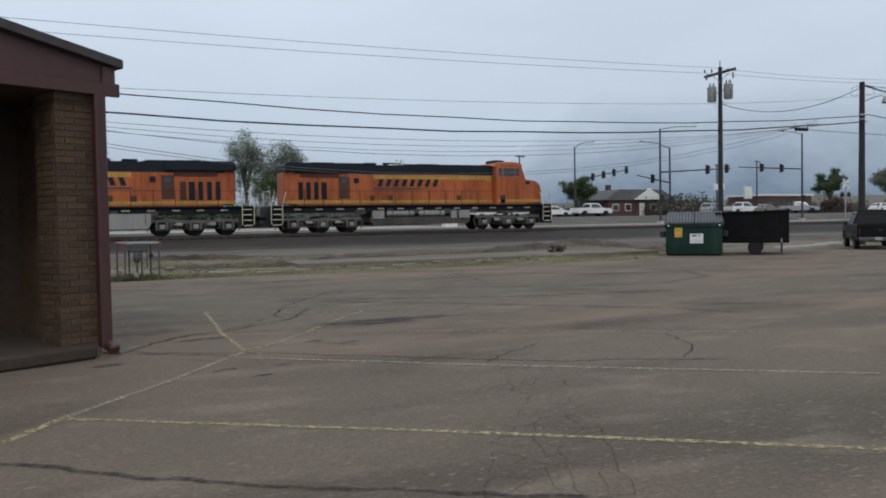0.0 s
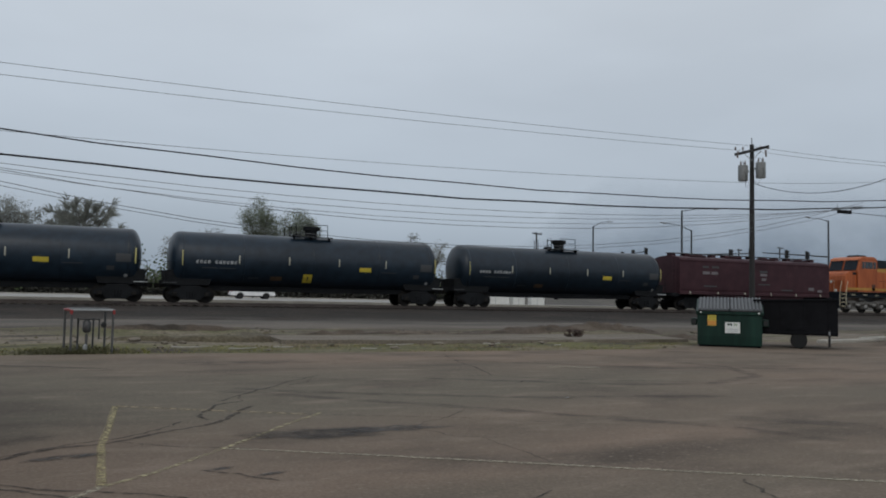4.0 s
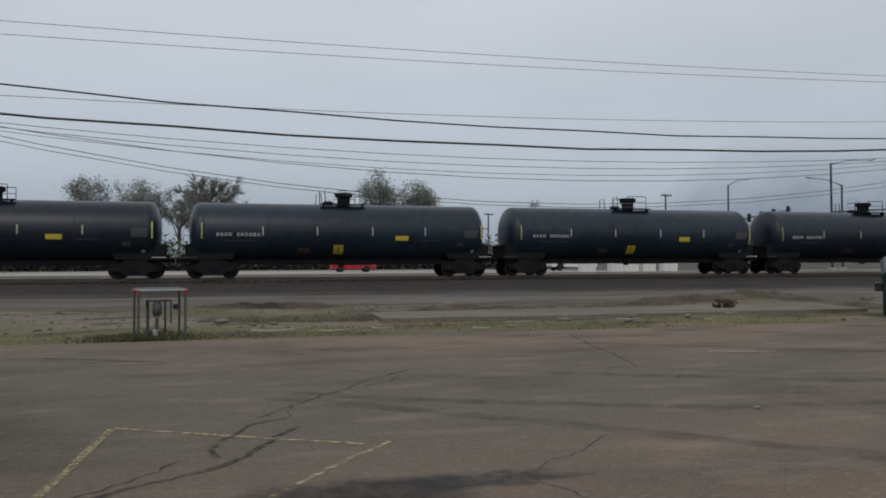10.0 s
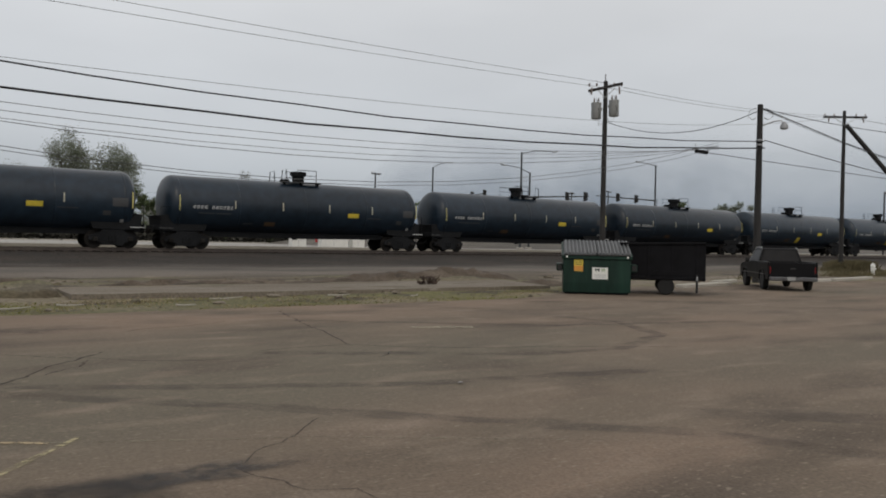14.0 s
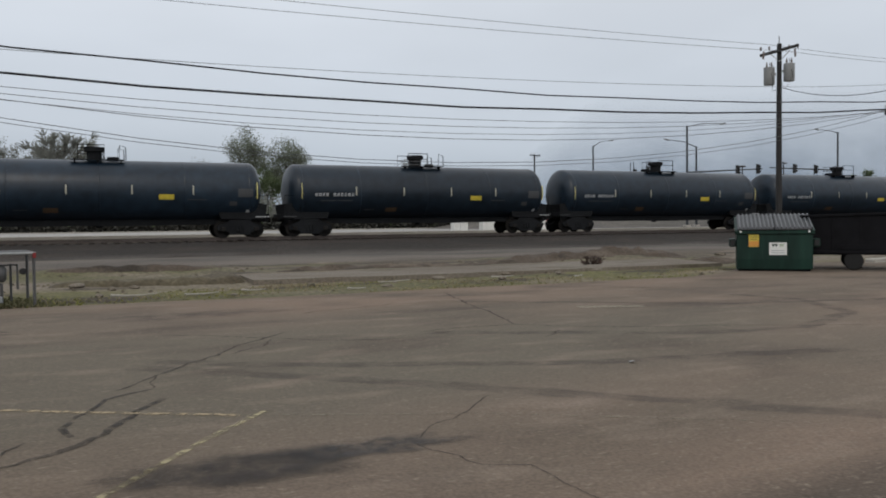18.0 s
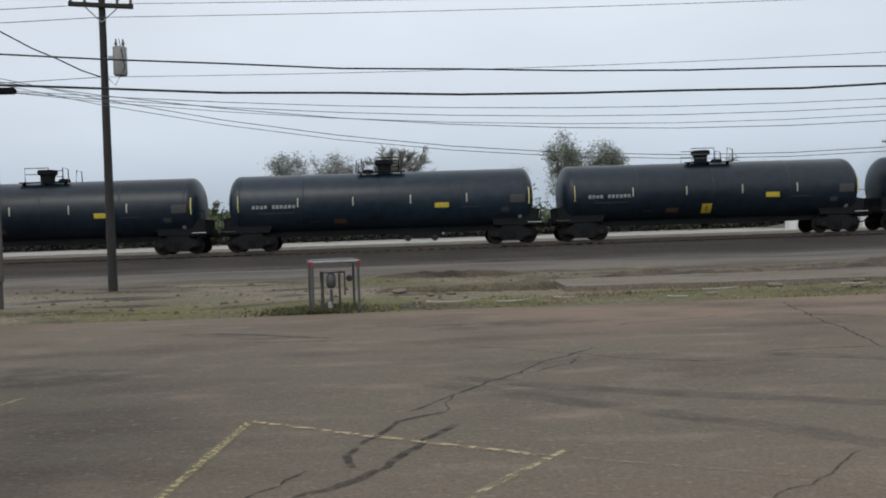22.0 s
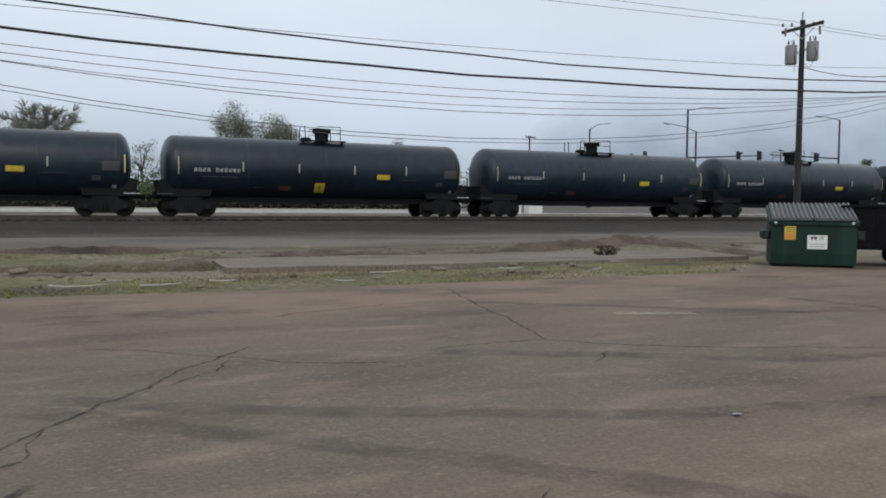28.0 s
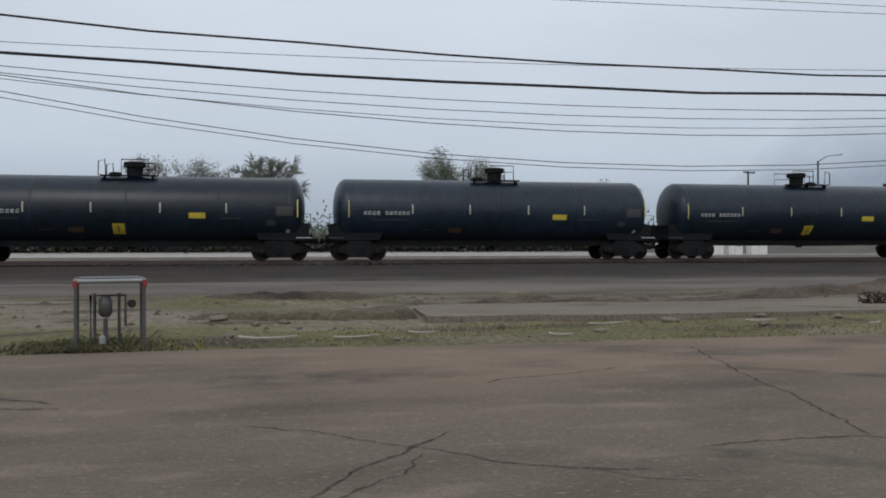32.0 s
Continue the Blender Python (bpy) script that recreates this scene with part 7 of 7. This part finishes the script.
def tree(x, y, height, spread, material, label, seed, limbs=8, fan=0.5, leaf=0.28, dense=30, first=0.25, full=0.0, fronds=0):
    """A trunk with rising limbs; small leaf clumps sit along and at the ends of the twigs."""
    rnd = random.Random(seed)
    t = thing("tree", label, "tree", "trees beyond the street", pose(x, y, FAR_Z - 0.1))
    wood, crown = Mesh(), Mesh()
    r0 = height * 0.022
    top = Vector((rnd.uniform(-0.4, 0.4), 0, height * 0.55))
    wood.tube([(0, 0, 0), (0.1, 0, height * first), top], r0, 8, True, r0 * 0.5)
    tips = []
    for k in range(limbs):
        a = 2 * math.pi * k / limbs + rnd.uniform(-0.3, 0.3)
        u = rnd.uniform(0, 1)
        base = Vector((0.1, 0, height * first)).lerp(top, u)
        out = spread * rnd.uniform(0.45, 1.0) * (1 - 0.35 * u)
        end = Vector((math.cos(a) * out, math.sin(a) * out, height * rnd.uniform(0.62, 0.97) - abs(fan) * out * 0.25))
        mid = base.lerp(end, 0.45) + Vector((0, 0, height * 0.06))
        wood.tube([base, mid, end], r0 * 0.45, 6, False, r0 * 0.12)
        for j in range(5):
            q = rnd.uniform(0.4, 1.0)
            p = mid.lerp(end, (q - 0.4) / 0.6) if q > 0.4 else mid
            tw = p + Vector((rnd.uniform(-1, 1), rnd.uniform(-1, 1), rnd.uniform(-0.2, 1.0))) * height * 0.085
            wood.tube([p, tw], r0 * 0.14, 4, False, r0 * 0.05)
            tips.append(tw)
        tips.append(end)
    for _ in range(int(height * spread * full)):
        d = Vector((rnd.gauss(0, 1), rnd.gauss(0, 1), rnd.gauss(0, 1))).normalized() * rnd.uniform(0.55, 1.0)
        p = Vector((d.x * spread, d.y * spread, height * 0.66 + d.z * height * 0.33))
        if noise.noise(p * 0.55 + Vector((seed * 7, 0, 0))) > -0.12:
            tips.append(p)
    for p in tips:
        leaf_quads(crown, rnd, p, height * 0.068, int(2.4 * dense * rnd.uniform(0.4, 1.5)), leaf * 0.6)
    middle = Vector((0, 0, height * 0.62))
    for p in tips if fronds else ():
        for _ in range(fronds):
            d = ((p - middle).normalized() * 0.9 + Vector((rnd.gauss(0, 0.5), rnd.gauss(0, 0.5), rnd.gauss(0.25, 0.45)))).normalized()
            l, w = height * rnd.uniform(0.08, 0.14), d.orthogonal().normalized() * 0.05
            bend = p + d * l * 0.6
            crown.quad(p - w, p + w, bend + w * 1.3, bend - w * 1.3)
            crown.quad(bend - w * 1.3, bend + w * 1.3, p + d * l - Vector((0, 0, l * 0.18)) + w * 0.3, p + d * l - Vector((0, 0, l * 0.18)) - w * 0.3)
    part("trunk", wood, M_BARK, t, "grey-brown trunk with rising limbs", False)
    part("crown", crown, material, t, "loose crown of small leaves", False)
    return t


def far_trees():
    olive, grey = "tall olive-green tree with loose open crown", "grey-green tree in thin spring leaf, paled as haze"
    tree(27.2, 134, 16.2, 3.2, M_LEAF_OLIVE, olive, 1, 12, 0.2, 0.2, 32, full=2.8)
    tree(33.8, 135, 14.8, 4.6, M_LEAF_OLIVE, olive, 2, 15, 0.5, 0.2, 34, full=2.9)
    tree(-16.0, 134, 14.2, 3.6, M_LEAF_GREY, grey, 3, 11, 0.4, 0.2, 30, full=2.2)
    tree(-8.8, 135, 14.2, 4.2, M_LEAF_GREY, grey, 4, 12, 0.4, 0.2, 30, full=2.2)
    tree(1.0, 133, 14.2, 5.4, M_LEAF_GREY, "grey-green tree with fan-like tufts of long leaves", 5, 15, 0.5, 0.2, 7, full=0.6, fronds=14)
    tree(-3.5, 136, 12.4, 4.0, M_LEAF_GREY, grey, 6, 8, 0.4, 0.25, 22)
    tree(19.0, 136, 11.8, 3.6, M_LEAF_GREY, "small sparse tree, nearly bare", 7, 9, 0.5, 0.2, 7)
    tree(14.5, 138, 10.8, 3.0, M_LEAF_GREY, "small sparse tree, nearly bare", 8, 8, 0.5, 0.2, 8)
    tree(53.5, 134, 11.8, 4.6, M_LEAF_GREY, grey, 9, 10, 0.5, 0.24, 16)
    tree(59.5, 137, 11.4, 4.0, M_LEAF_GREY, grey, 10, 9, 0.5, 0.24, 16)
    tree(39.5, 130, 8.2, 4.2, M_LEAF_GREEN, "bushy bright green tree beyond the street", 11, 12, 0.6, 0.26, 60, 0.12)
    tree(-50, 134, 10.4, 4.0, M_LEAF_GREY, grey, 12, 9, 0.5, 0.24, 22)
    tree(-30, 140, 7.4, 4.4, M_LEAF_GREEN, "bushy bright green tree beyond the street", 13, 11, 0.6, 0.26, 50, 0.12)
    tree(71.3, 103, 7.4, 3.3, M_LEAF_GREEN, "bushy bright green tree beyond the street", 14, 12, 0.6, 0.22, 70, 0.10)
    tree(117.0, 96, 8.2, 2.6, M_LEAF_GREEN, "rounded olive shrub tree beside the crossing", 15, 12, 0.6, 0.22, 60, 0.10)
    tree(134, 97, 9.6, 5.4, M_LEAF_OLIVE, "rounded olive shrub tree beside the crossing", 16, 12, 0.6, 0.24, 60, 0.10)
    tree(28.8, 126, 9.4, 2.6, M_LEAF_GREEN, "bushy bright green tree beyond the street", 21, 10, 0.5, 0.22, 40, 0.12, full=1.4)
    rnd = random.Random(91)
    ms = Mesh()
    for k in range(60):
        u = rnd.uniform(-1, 1)
        leaf_quads(ms, rnd, Vector((89.5 + 6.6 * u, rnd.uniform(98, 102), FAR_Z + 1.0 + rnd.uniform(0.1, 1.0) * 3.0 * (1 - 0.5 * u * u))), 1.1, 46, 0.2)
    tagged(new("roadside_bushes", ms.data("roadside_bushes", M_BUSH, False)), "low olive bushes behind the waiting cars", "bushes", kind="stuff")
    bush = thing("round_bush", "rounded reddish-brown bush beside the crossing", "bush", "", pose(113.2, 91.5, FAR_Z + 0.9))
    ms = Mesh()
    for k in range(70):
        a, u = rnd.uniform(0, 2 * math.pi), rnd.random() ** 0.5
        leaf_quads(ms, rnd, Vector((2.6 * u * math.cos(a), 2.0 * u * math.sin(a), 0.5 + 2.0 * rnd.random() * (1 - 0.6 * u * u))), 0.6, 40, 0.16)
    part("twigs", Mesh().tube([(0, 0, 0), (0.1, 0, 0.9), (0.3, 0, 1.6)], 0.08, 6), M_BARK, bush)
    tagged(part("leaf_mass", ms, M_BUSHRED, bush, "", False), kind="stuff")
    # rough brown scrub on the ground behind the queue
    ms = Mesh()
    for k in range(520):
        x = rnd.uniform(58, 158)
        y, h = 103 + 9 * rnd.random(), rnd.uniform(0.5, 1.5) * (1.6 if noise.noise((x * 0.15, 4, 0)) > 0.1 else 1)
        leaf_quads(ms, rnd, Vector((x, y, FAR_Z + 0.9 + h * 0.5)), h * 0.8, 30, 0.26)
    tagged(new("roadside_scrub", ms.data("roadside_scrub", M_BUSH, False)), "rough brown scrub behind the crossing street", "brush", kind="stuff")
    rnd = random.Random(77)
    ms, dry = Mesh(), Mesh()
    for _ in range(620):
        x = rnd.uniform(-95, 150)
        if 76 < x < 93:
            continue
        y, h = rnd.uniform(113.5, 122), rnd.uniform(2.0, 4.6) * (1.4 if rnd.random() < 0.25 else 1)
        if x > 62:
            h *= 0.45
        for j in range(5):
            leaf_quads(dry if x > 62 or noise.noise((x * 0.12, 3, 0)) + rnd.uniform(-0.2, 0.2) > 0.05 else ms, rnd, Vector((x + rnd.uniform(-1.5, 1.5), y, FAR_Z + h * rnd.uniform(0.3, 0.75))), h * 0.42, 34, 0.27)
    low = Mesh()
    for k in range(620):
        x = -95 + 0.255 * k
        leaf_quads(low, rnd, Vector((x + rnd.uniform(-0.3, 0.3), 112.9 + rnd.uniform(0, 0.5), FAR_Z + rnd.uniform(0.35, 0.75))), rnd.uniform(0.5, 0.7), 26, 0.3)
    tagged(new("low_brush", low.data("low_brush", M_BRUSHDARK, False)), "dense low row of dark bare brush along the street", "brush", kind="stuff")
    ob = new("far_shrubs", ms.data("far_shrubs", M_LEAF_GREEN, False))
    tagged(ob, "low belt of green shrubs beyond the street", "shrubs", kind="stuff")
    ob = new("far_brush", dry.data("far_brush", M_LEAF_GREY, False))
    tagged(ob, "belt of dry grey-brown brush beyond the street", "brush", kind="stuff")


def luminaire(parent, x, z, out, rise):
    arm = part("lamp_arm", Mesh().tube([(x, 0, z), (x + out * 0.45, 0, z + rise * 0.75), (x + out, 0, z + rise)], 0.05, 6, True, 0.035), M_DARKSTEEL, parent)
    part("lamp_head", Mesh().box((x + out * 1.1, 0, z + rise), (0.8, 0.3, 0.14), 0.05, pose(0, 0, 0, 0, -8 if out > 0 else 8, 0)), M_GALV, arm)


def signal_head(parent, x, z, facing=1):
    h = part("signal_head", Mesh().box((x, -0.18, z), (0.38, 0.24, 1.0), 0.05), M_SIGNALBLACK, parent, "black traffic signal head")
    for k in range(3):
        part("visor", Mesh().lathe([(0, 0.12), (0.2, 0.11)], 12, pose(x, -0.30, z + 0.30 - 0.30 * k, 90, 0, 0)), M_SIGNALBLACK, h)
    part("back_plate", Mesh().box((x, -0.06, z), (0.46, 0.03, 1.1), 0.02), M_SIGNALBLACK, h)


def signal_pole(x, y, height, lamp, arm, heads, label, turn=0.0):
    p = thing("signal_pole", label, "traffic signal", "traffic signals at the crossing", pose(x, y, FAR_Z, 0, 0, turn))
    part("shaft", Mesh().tube([(0, 0, 0), (0, 0, height)], 0.15, 10, True, 0.10), M_DARKSTEEL, p)
    part("base", Mesh().box((0, 0, 0.12), (0.6, 0.6, 0.24), 0.03), M_KERB, p)
    if lamp:
        luminaire(p, 0, height - 0.1, *lamp)
    if arm:
        length, za, zb = arm
        a = part("mast_arm", Mesh().tube([(0, 0, za), (length * 0.5, 0, (za + zb) / 2), (length, 0, zb)], 0.10, 8, True, 0.06), M_DARKSTEEL, p)
        for q in heads:
            signal_head(a, length * q, za + (zb - za) * q)
    part("control_box", Mesh().box((0.05, -0.22, 2.9), (0.5, 0.3, 0.9), 0.04), M_SIGNALBLACK, p)
    return p


def crossing_gear():
    lab = "dark steel traffic signal pole with lamp arm"
    signal_pole(65.87, 96.05, 10.85, (2.6, 0.9), (9.3, 6.1, 7.8), (0.32, 0.52, 0.72, 0.96), lab)
    signal_pole(63.4, 75.0, 11.0, (4.6, 0.55), (10.9, 5.95, 6.55), (0.65, 0.93), lab)
    signal_pole(69.15, 80.0, 9.4, (-3.9, 0.75), (-5.2, 5.0, 5.9), (0.55,), lab)
    signal_pole(89.9, 77.87, 11.6, (-3.3, 0.3), (-11.4, 6.85, 6.95), (0.35, 0.66), lab)
    for x, y, h, half in ((57.9, 97.9, 9.7, 1.0), (65.0, 112.0, 8.2, 0.6), (115.4, 110, 10.8, 1.2), (44.0, 128.0, 9.0, 0.9), (100, 104, 9.5, 0.8), (128, 66, 9.5, 1.0)):
        utility_pole(x, y, h + 0.8, 0.14, 20, [(h + 0.6, half, 0)], "thin distant wooden utility pole with crossarm", M_WOODPOLE)
    cs = thing("crossing_signal", "railway crossing light post with round black lamps", "crossing signal", "", pose(73.2, 58.0, FAR_Z))
    part("post", Mesh().tube([(0, 0, 0), (0, 0, 4.4)], 0.07, 8), M_GALV, cs)
    for s in (-1, 1):
        part("lamp_disc", Mesh().lathe([(0, 0.28), (0.03, 0.28), (0.04, 0.1), (0.14, 0.1)], 16, pose(s * 0.5, 0, 2.7, 90, 0, 0)), M_SIGNALBLACK, cs)
        part("crossbuck", Mesh().box((0, -0.08, 3.8), (1.3, 0.03, 0.2), 0.01, pose(0, 0, 0, 0, s * 45, 0)), M_WHITESIGN, cs)


def brick_house():
    h = thing("brick_house", "low red-brick house with pale gable roof", "house", "", pose(82.6, 106, FAR_Z + 0.95))
    part("wall", Mesh().box((0, 0, 1.3), (12.6, 7, 2.6), 0.02), M_REDBRICKFAR, h)
    part("roof", Mesh().prism([(-6.8, 2.55), (-6.8, 2.65), (-4.4, 4.2), (4.0, 4.2), (6.8, 2.65), (6.8, 2.55)], -3.9, 3.9), M_ROOFGREY, h, "grey shingle roof")
    gb = part("gable", Mesh().prism([(-1.6, 2.6), (1.4, 4.3), (4.4, 2.6)], -4.3, -3.4), M_WHITEWALL, h, "white boarded gable")
    part("chimney", Mesh().box((-3.2, 0.5, 4.5), (0.7, 0.7, 1.2), 0.03), M_REDBRICKFAR, h)
    for x in (-4.8, -2.4, 2.6, 5.0):
        w = part("window", Mesh().box((x, -3.52, 1.4), (1.2, 0.08, 1.1), 0.01), M_WHITEWALL, h, "white framed window")
        part("pane", Mesh().box((x, -3.57, 1.4), (1.0, 0.03, 0.9)), M_GLASS, w)
    part("door", Mesh().box((0.3, -3.53, 1.05), (1.0, 0.08, 2.1), 0.02), M_WHITEWALL, h)
    sg = thing("roadside_sign", "pale rectangular sign on a dark post", "sign", "", pose(84.6, 88, FAR_Z))
    part("post", Mesh().tube([(0, 0, 0), (0, 0, 4.6)], 0.1, 8), M_DARKSTEEL, sg)
    part("panel", Mesh().box((0.3, -0.1, 4.9), (2.0, 0.2, 0.9), 0.04), M_WHITEWALL, sg)
    b2 = thing("flat_shop", "long low flat-roofed brown shop far off", "shop", "", pose(138, 128, FAR_Z + 1.5))
    part("wall", Mesh().box((0, 0, 1.7), (16, 8, 3.4), 0.03), M_REDBRICKFAR, b2)
    part("roof_edge", Mesh().box((0, 0, 3.5), (16.6, 8.6, 0.4), 0.03), M_WHITEWALL, b2)
    for k in range(5):
        part("shop_window", Mesh().box((-6 + 3 * k, -4.03, 1.5), (2.0, 0.06, 1.6), 0.01), M_GLASS, b2)
    b3 = thing("pylon_sign", "tall white box sign on a post", "sign", "", pose(107, 104, FAR_Z))
    part("post", Mesh().tube([(0, 0, 0), (0, 0, 4)], 0.14, 8), M_DARKSTEEL, b3)
    part("panel", Mesh().box((0, 0, 4.7), (1.7, 0.4, 2.1), 0.05), M_WHITEWALL, b3)


def white_hut():
    h = thing("white_hut", "small white-walled hut with pale metal gable roof", "hut", "", pose(65.1, 30.4, -0.45, 0, 0, -35))
    part("wall", Mesh().box((0.6, 0, 1.8), (5.2, 4.2, 3.7), 0.03), M_WHITEWALL, h)
    part("roof", Mesh().prism([(-2.6, 3.6), (-2.6, 3.72), (0.6, 5.1), (3.8, 3.72), (3.8, 3.6), (0.6, 4.9)], -2.6, 2.4), M_XFMR, h, "pale metal gable roof")
    part("gable_wall", Mesh().prism([(-2.0, 3.6), (0.6, 4.9), (3.2, 3.6)], -2.08, 2.08), M_WHITEWALL, h)
    part("door", Mesh().box((0.9, -2.12, 1.05), (0.9, 0.06, 2.1), 0.02), M_XFMR, h)


def white_panels():
    for x, w, hgt, gap in ((31.7, 1.3, 1.25, 0.0), (34.4, 2.6, 1.35, 0.0), (37.4, 1.2, 1.2, 0), (39.3, 1.4, 1.3, 0)):
        p = thing("white_cabinet", "white steel street cabinet with dark vents", "cabinet", "white cabinets by the street", pose(x + w / 2, 67.5, 0.78))
        part("case", Mesh().box((0, 0, hgt / 2), (w, 0.7, hgt), 0.03), M_WHITEWALL, p)
        part("lid", Mesh().box((0, 0, hgt + 0.03), (w + 0.08, 0.8, 0.06), 0.02), M_WHITEWALL, p)
        part("vent", Mesh().box((w * 0.2, -0.355, hgt * 0.72), (w * 0.28, 0.02, hgt * 0.24), 0.005), M_SIGNALBLACK, p)
        part("door_seam", Mesh().box((-w * 0.05, -0.353, hgt * 0.5), (0.02, 0.012, hgt * 0.86)), M_GREYBAR, p)


def hills():
    """Low brown land, and behind it a hill sheet that paints blue haze, fading upwards."""
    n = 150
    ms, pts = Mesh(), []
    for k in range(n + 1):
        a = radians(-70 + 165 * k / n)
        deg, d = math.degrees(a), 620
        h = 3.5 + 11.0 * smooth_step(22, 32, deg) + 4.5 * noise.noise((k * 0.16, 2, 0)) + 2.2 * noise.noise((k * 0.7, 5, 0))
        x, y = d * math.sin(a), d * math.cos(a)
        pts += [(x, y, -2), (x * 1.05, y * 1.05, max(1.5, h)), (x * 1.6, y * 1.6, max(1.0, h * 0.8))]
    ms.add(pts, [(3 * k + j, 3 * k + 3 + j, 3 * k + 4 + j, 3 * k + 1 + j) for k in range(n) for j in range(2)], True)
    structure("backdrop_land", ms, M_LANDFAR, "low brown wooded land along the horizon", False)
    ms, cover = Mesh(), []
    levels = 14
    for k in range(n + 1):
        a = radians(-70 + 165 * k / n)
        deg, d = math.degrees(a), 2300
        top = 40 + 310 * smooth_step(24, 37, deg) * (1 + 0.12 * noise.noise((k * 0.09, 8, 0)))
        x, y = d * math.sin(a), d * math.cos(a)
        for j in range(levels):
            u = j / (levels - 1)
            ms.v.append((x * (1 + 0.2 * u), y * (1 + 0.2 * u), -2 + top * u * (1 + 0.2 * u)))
            # cover thins with height, so the painted haze melts into the sky
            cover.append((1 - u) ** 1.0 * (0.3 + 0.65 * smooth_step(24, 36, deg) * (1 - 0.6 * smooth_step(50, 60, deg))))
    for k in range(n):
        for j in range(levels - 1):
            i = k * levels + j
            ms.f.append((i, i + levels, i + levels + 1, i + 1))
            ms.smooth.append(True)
    me = ms.data("backdrop_hills", M_HAZEHILL, False)
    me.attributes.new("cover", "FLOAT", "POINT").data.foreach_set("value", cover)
    tagged(new("backdrop_hills", me), "blue-grey hill sheet painted as haze, fading upwards", "hills", kind="structure")


def far_vehicles():
    # the street climbs towards the crossing
    def climb(x, y):
        return 0.012 + 0.95 * smooth_step(48, 56, x) * smooth_step(80, 87, y) * smooth_step(122, 112, y)
    nx, ny = 58, 29
    xs, ys = [46 + 3 * k for k in range(nx)], [78 + 1.6 * k for k in range(ny)]
    ms = Mesh().add([(x, y, FAR_Z + climb(x, y)) for y in ys for x in xs],
                    [(j * nx + i, j * nx + i + 1, (j + 1) * nx + 1 + i, (j + 1) * nx + i) for j in range(ny - 1) for i in range(nx - 1)], True)
    structure("road_rise", ms, M_FARLOT, "grey asphalt climbing gently towards the crossing", False)
    for kind, paint, label, x, y, turn in (
        ("pickup_truck", "white", "white pickup truck standing on the far street", 65.0, 91, 0),
        ("sedan", "white", "white saloon car standing behind the white pickup", 59.6, 92, 0),
        ("sport_utility", "silver", "silver utility car waiting at the crossing", 85.6, 90, 25),
        ("pickup_truck", "white", "white pickup truck waiting at the crossing", 91.4, 90, 0),
        ("sedan", "tan", "tan saloon car waiting at the crossing", 95.2, 89, 10),
        ("sedan", "dark", "dark saloon car waiting at the crossing", 108.2, 93, -10),
        ("pickup_truck", "silver", "long silver pickup truck at the crossing", 102.0, 89, -38),
        ("sport_utility", "dark", "dark utility car in the queue at the crossing", 105.5, 99, 15),
        ("sedan", "white", "white saloon car in the queue at the crossing", 118.0, 87, 8),
    ):
        road_car(kind, paint, label, pose(x, y, FAR_Z + climb(x, y) + 0.004, 0, 0, turn))


DRIVERS = []  # vehicles that pass on the far street: thing, time, place then, metres a second, braking


def passing_cars():
    for kind, paint, label, t, x, y, v, slow in (
        ("sedan", "white", "white saloon car driving on the far street", 2.5, 2.7, 90, 10.3, 0),
        ("pickup_truck", "white", "white pickup truck driving on the far street", 6.8, 11.0, 90, 9.4, 0),
        ("sedan", "white", "white saloon car driving on the far street", 9.4, 29.3, 90, 9.4, 0),
        ("sedan", "red", "red saloon car driving on the far street", 8.2, -7.2, 90, 14.57, 1.74),
        ("sedan", "dark", "dark saloon car driving on the far street", 23.0, 24.2, 90, 20.2, 0),
        ("sport_utility", "silver", "silver utility car driving on the far street", 24.5, 5.8, 90, 20.0, 0),
        ("pickup_truck", "silver", "silver pickup truck driving on the far street", 29.5, 10.5, 90, 19.5, 0),
    ):
        c = road_car(kind, paint, label, pose(x - v * t, y, FAR_Z), "cars driving on the far street")
        DRIVERS.append((c, t, x, y, v, slow))


far_trees()
crossing_gear()
brick_house()
white_hut()
white_panels()
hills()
far_vehicles()
passing_cars()


def driven(t, x, speed, braking):
    """How far along the street a car is; one that brakes stands a moment at the lights and drives on."""
    if not braking or t <= 0:
        return x + speed * t
    halt = speed / braking
    q = min(t, halt)
    return x + speed * q - braking * q * q / 2 + 12.0 * max(0.0, t - halt - 1.5)


def motions():
    times = [0, 4, 8, 12, 16, 20, 24, 28, 32]
    for car, offset in TRAIN:
        walk(car, [(t, pose(0.0077 * t * t + 17.24 * t - 27.50 + offset, TRACK_Y, TRAIN_Z)) for t in times])
    for car, t0, x0, y0, speed, braking in DRIVERS:
        walk(car, [(t, pose(driven(t - t0, x0, speed, braking), y0, FAR_Z)) for t in (range(33) if braking else (0, 8, 16, 24, 32))])


motions()
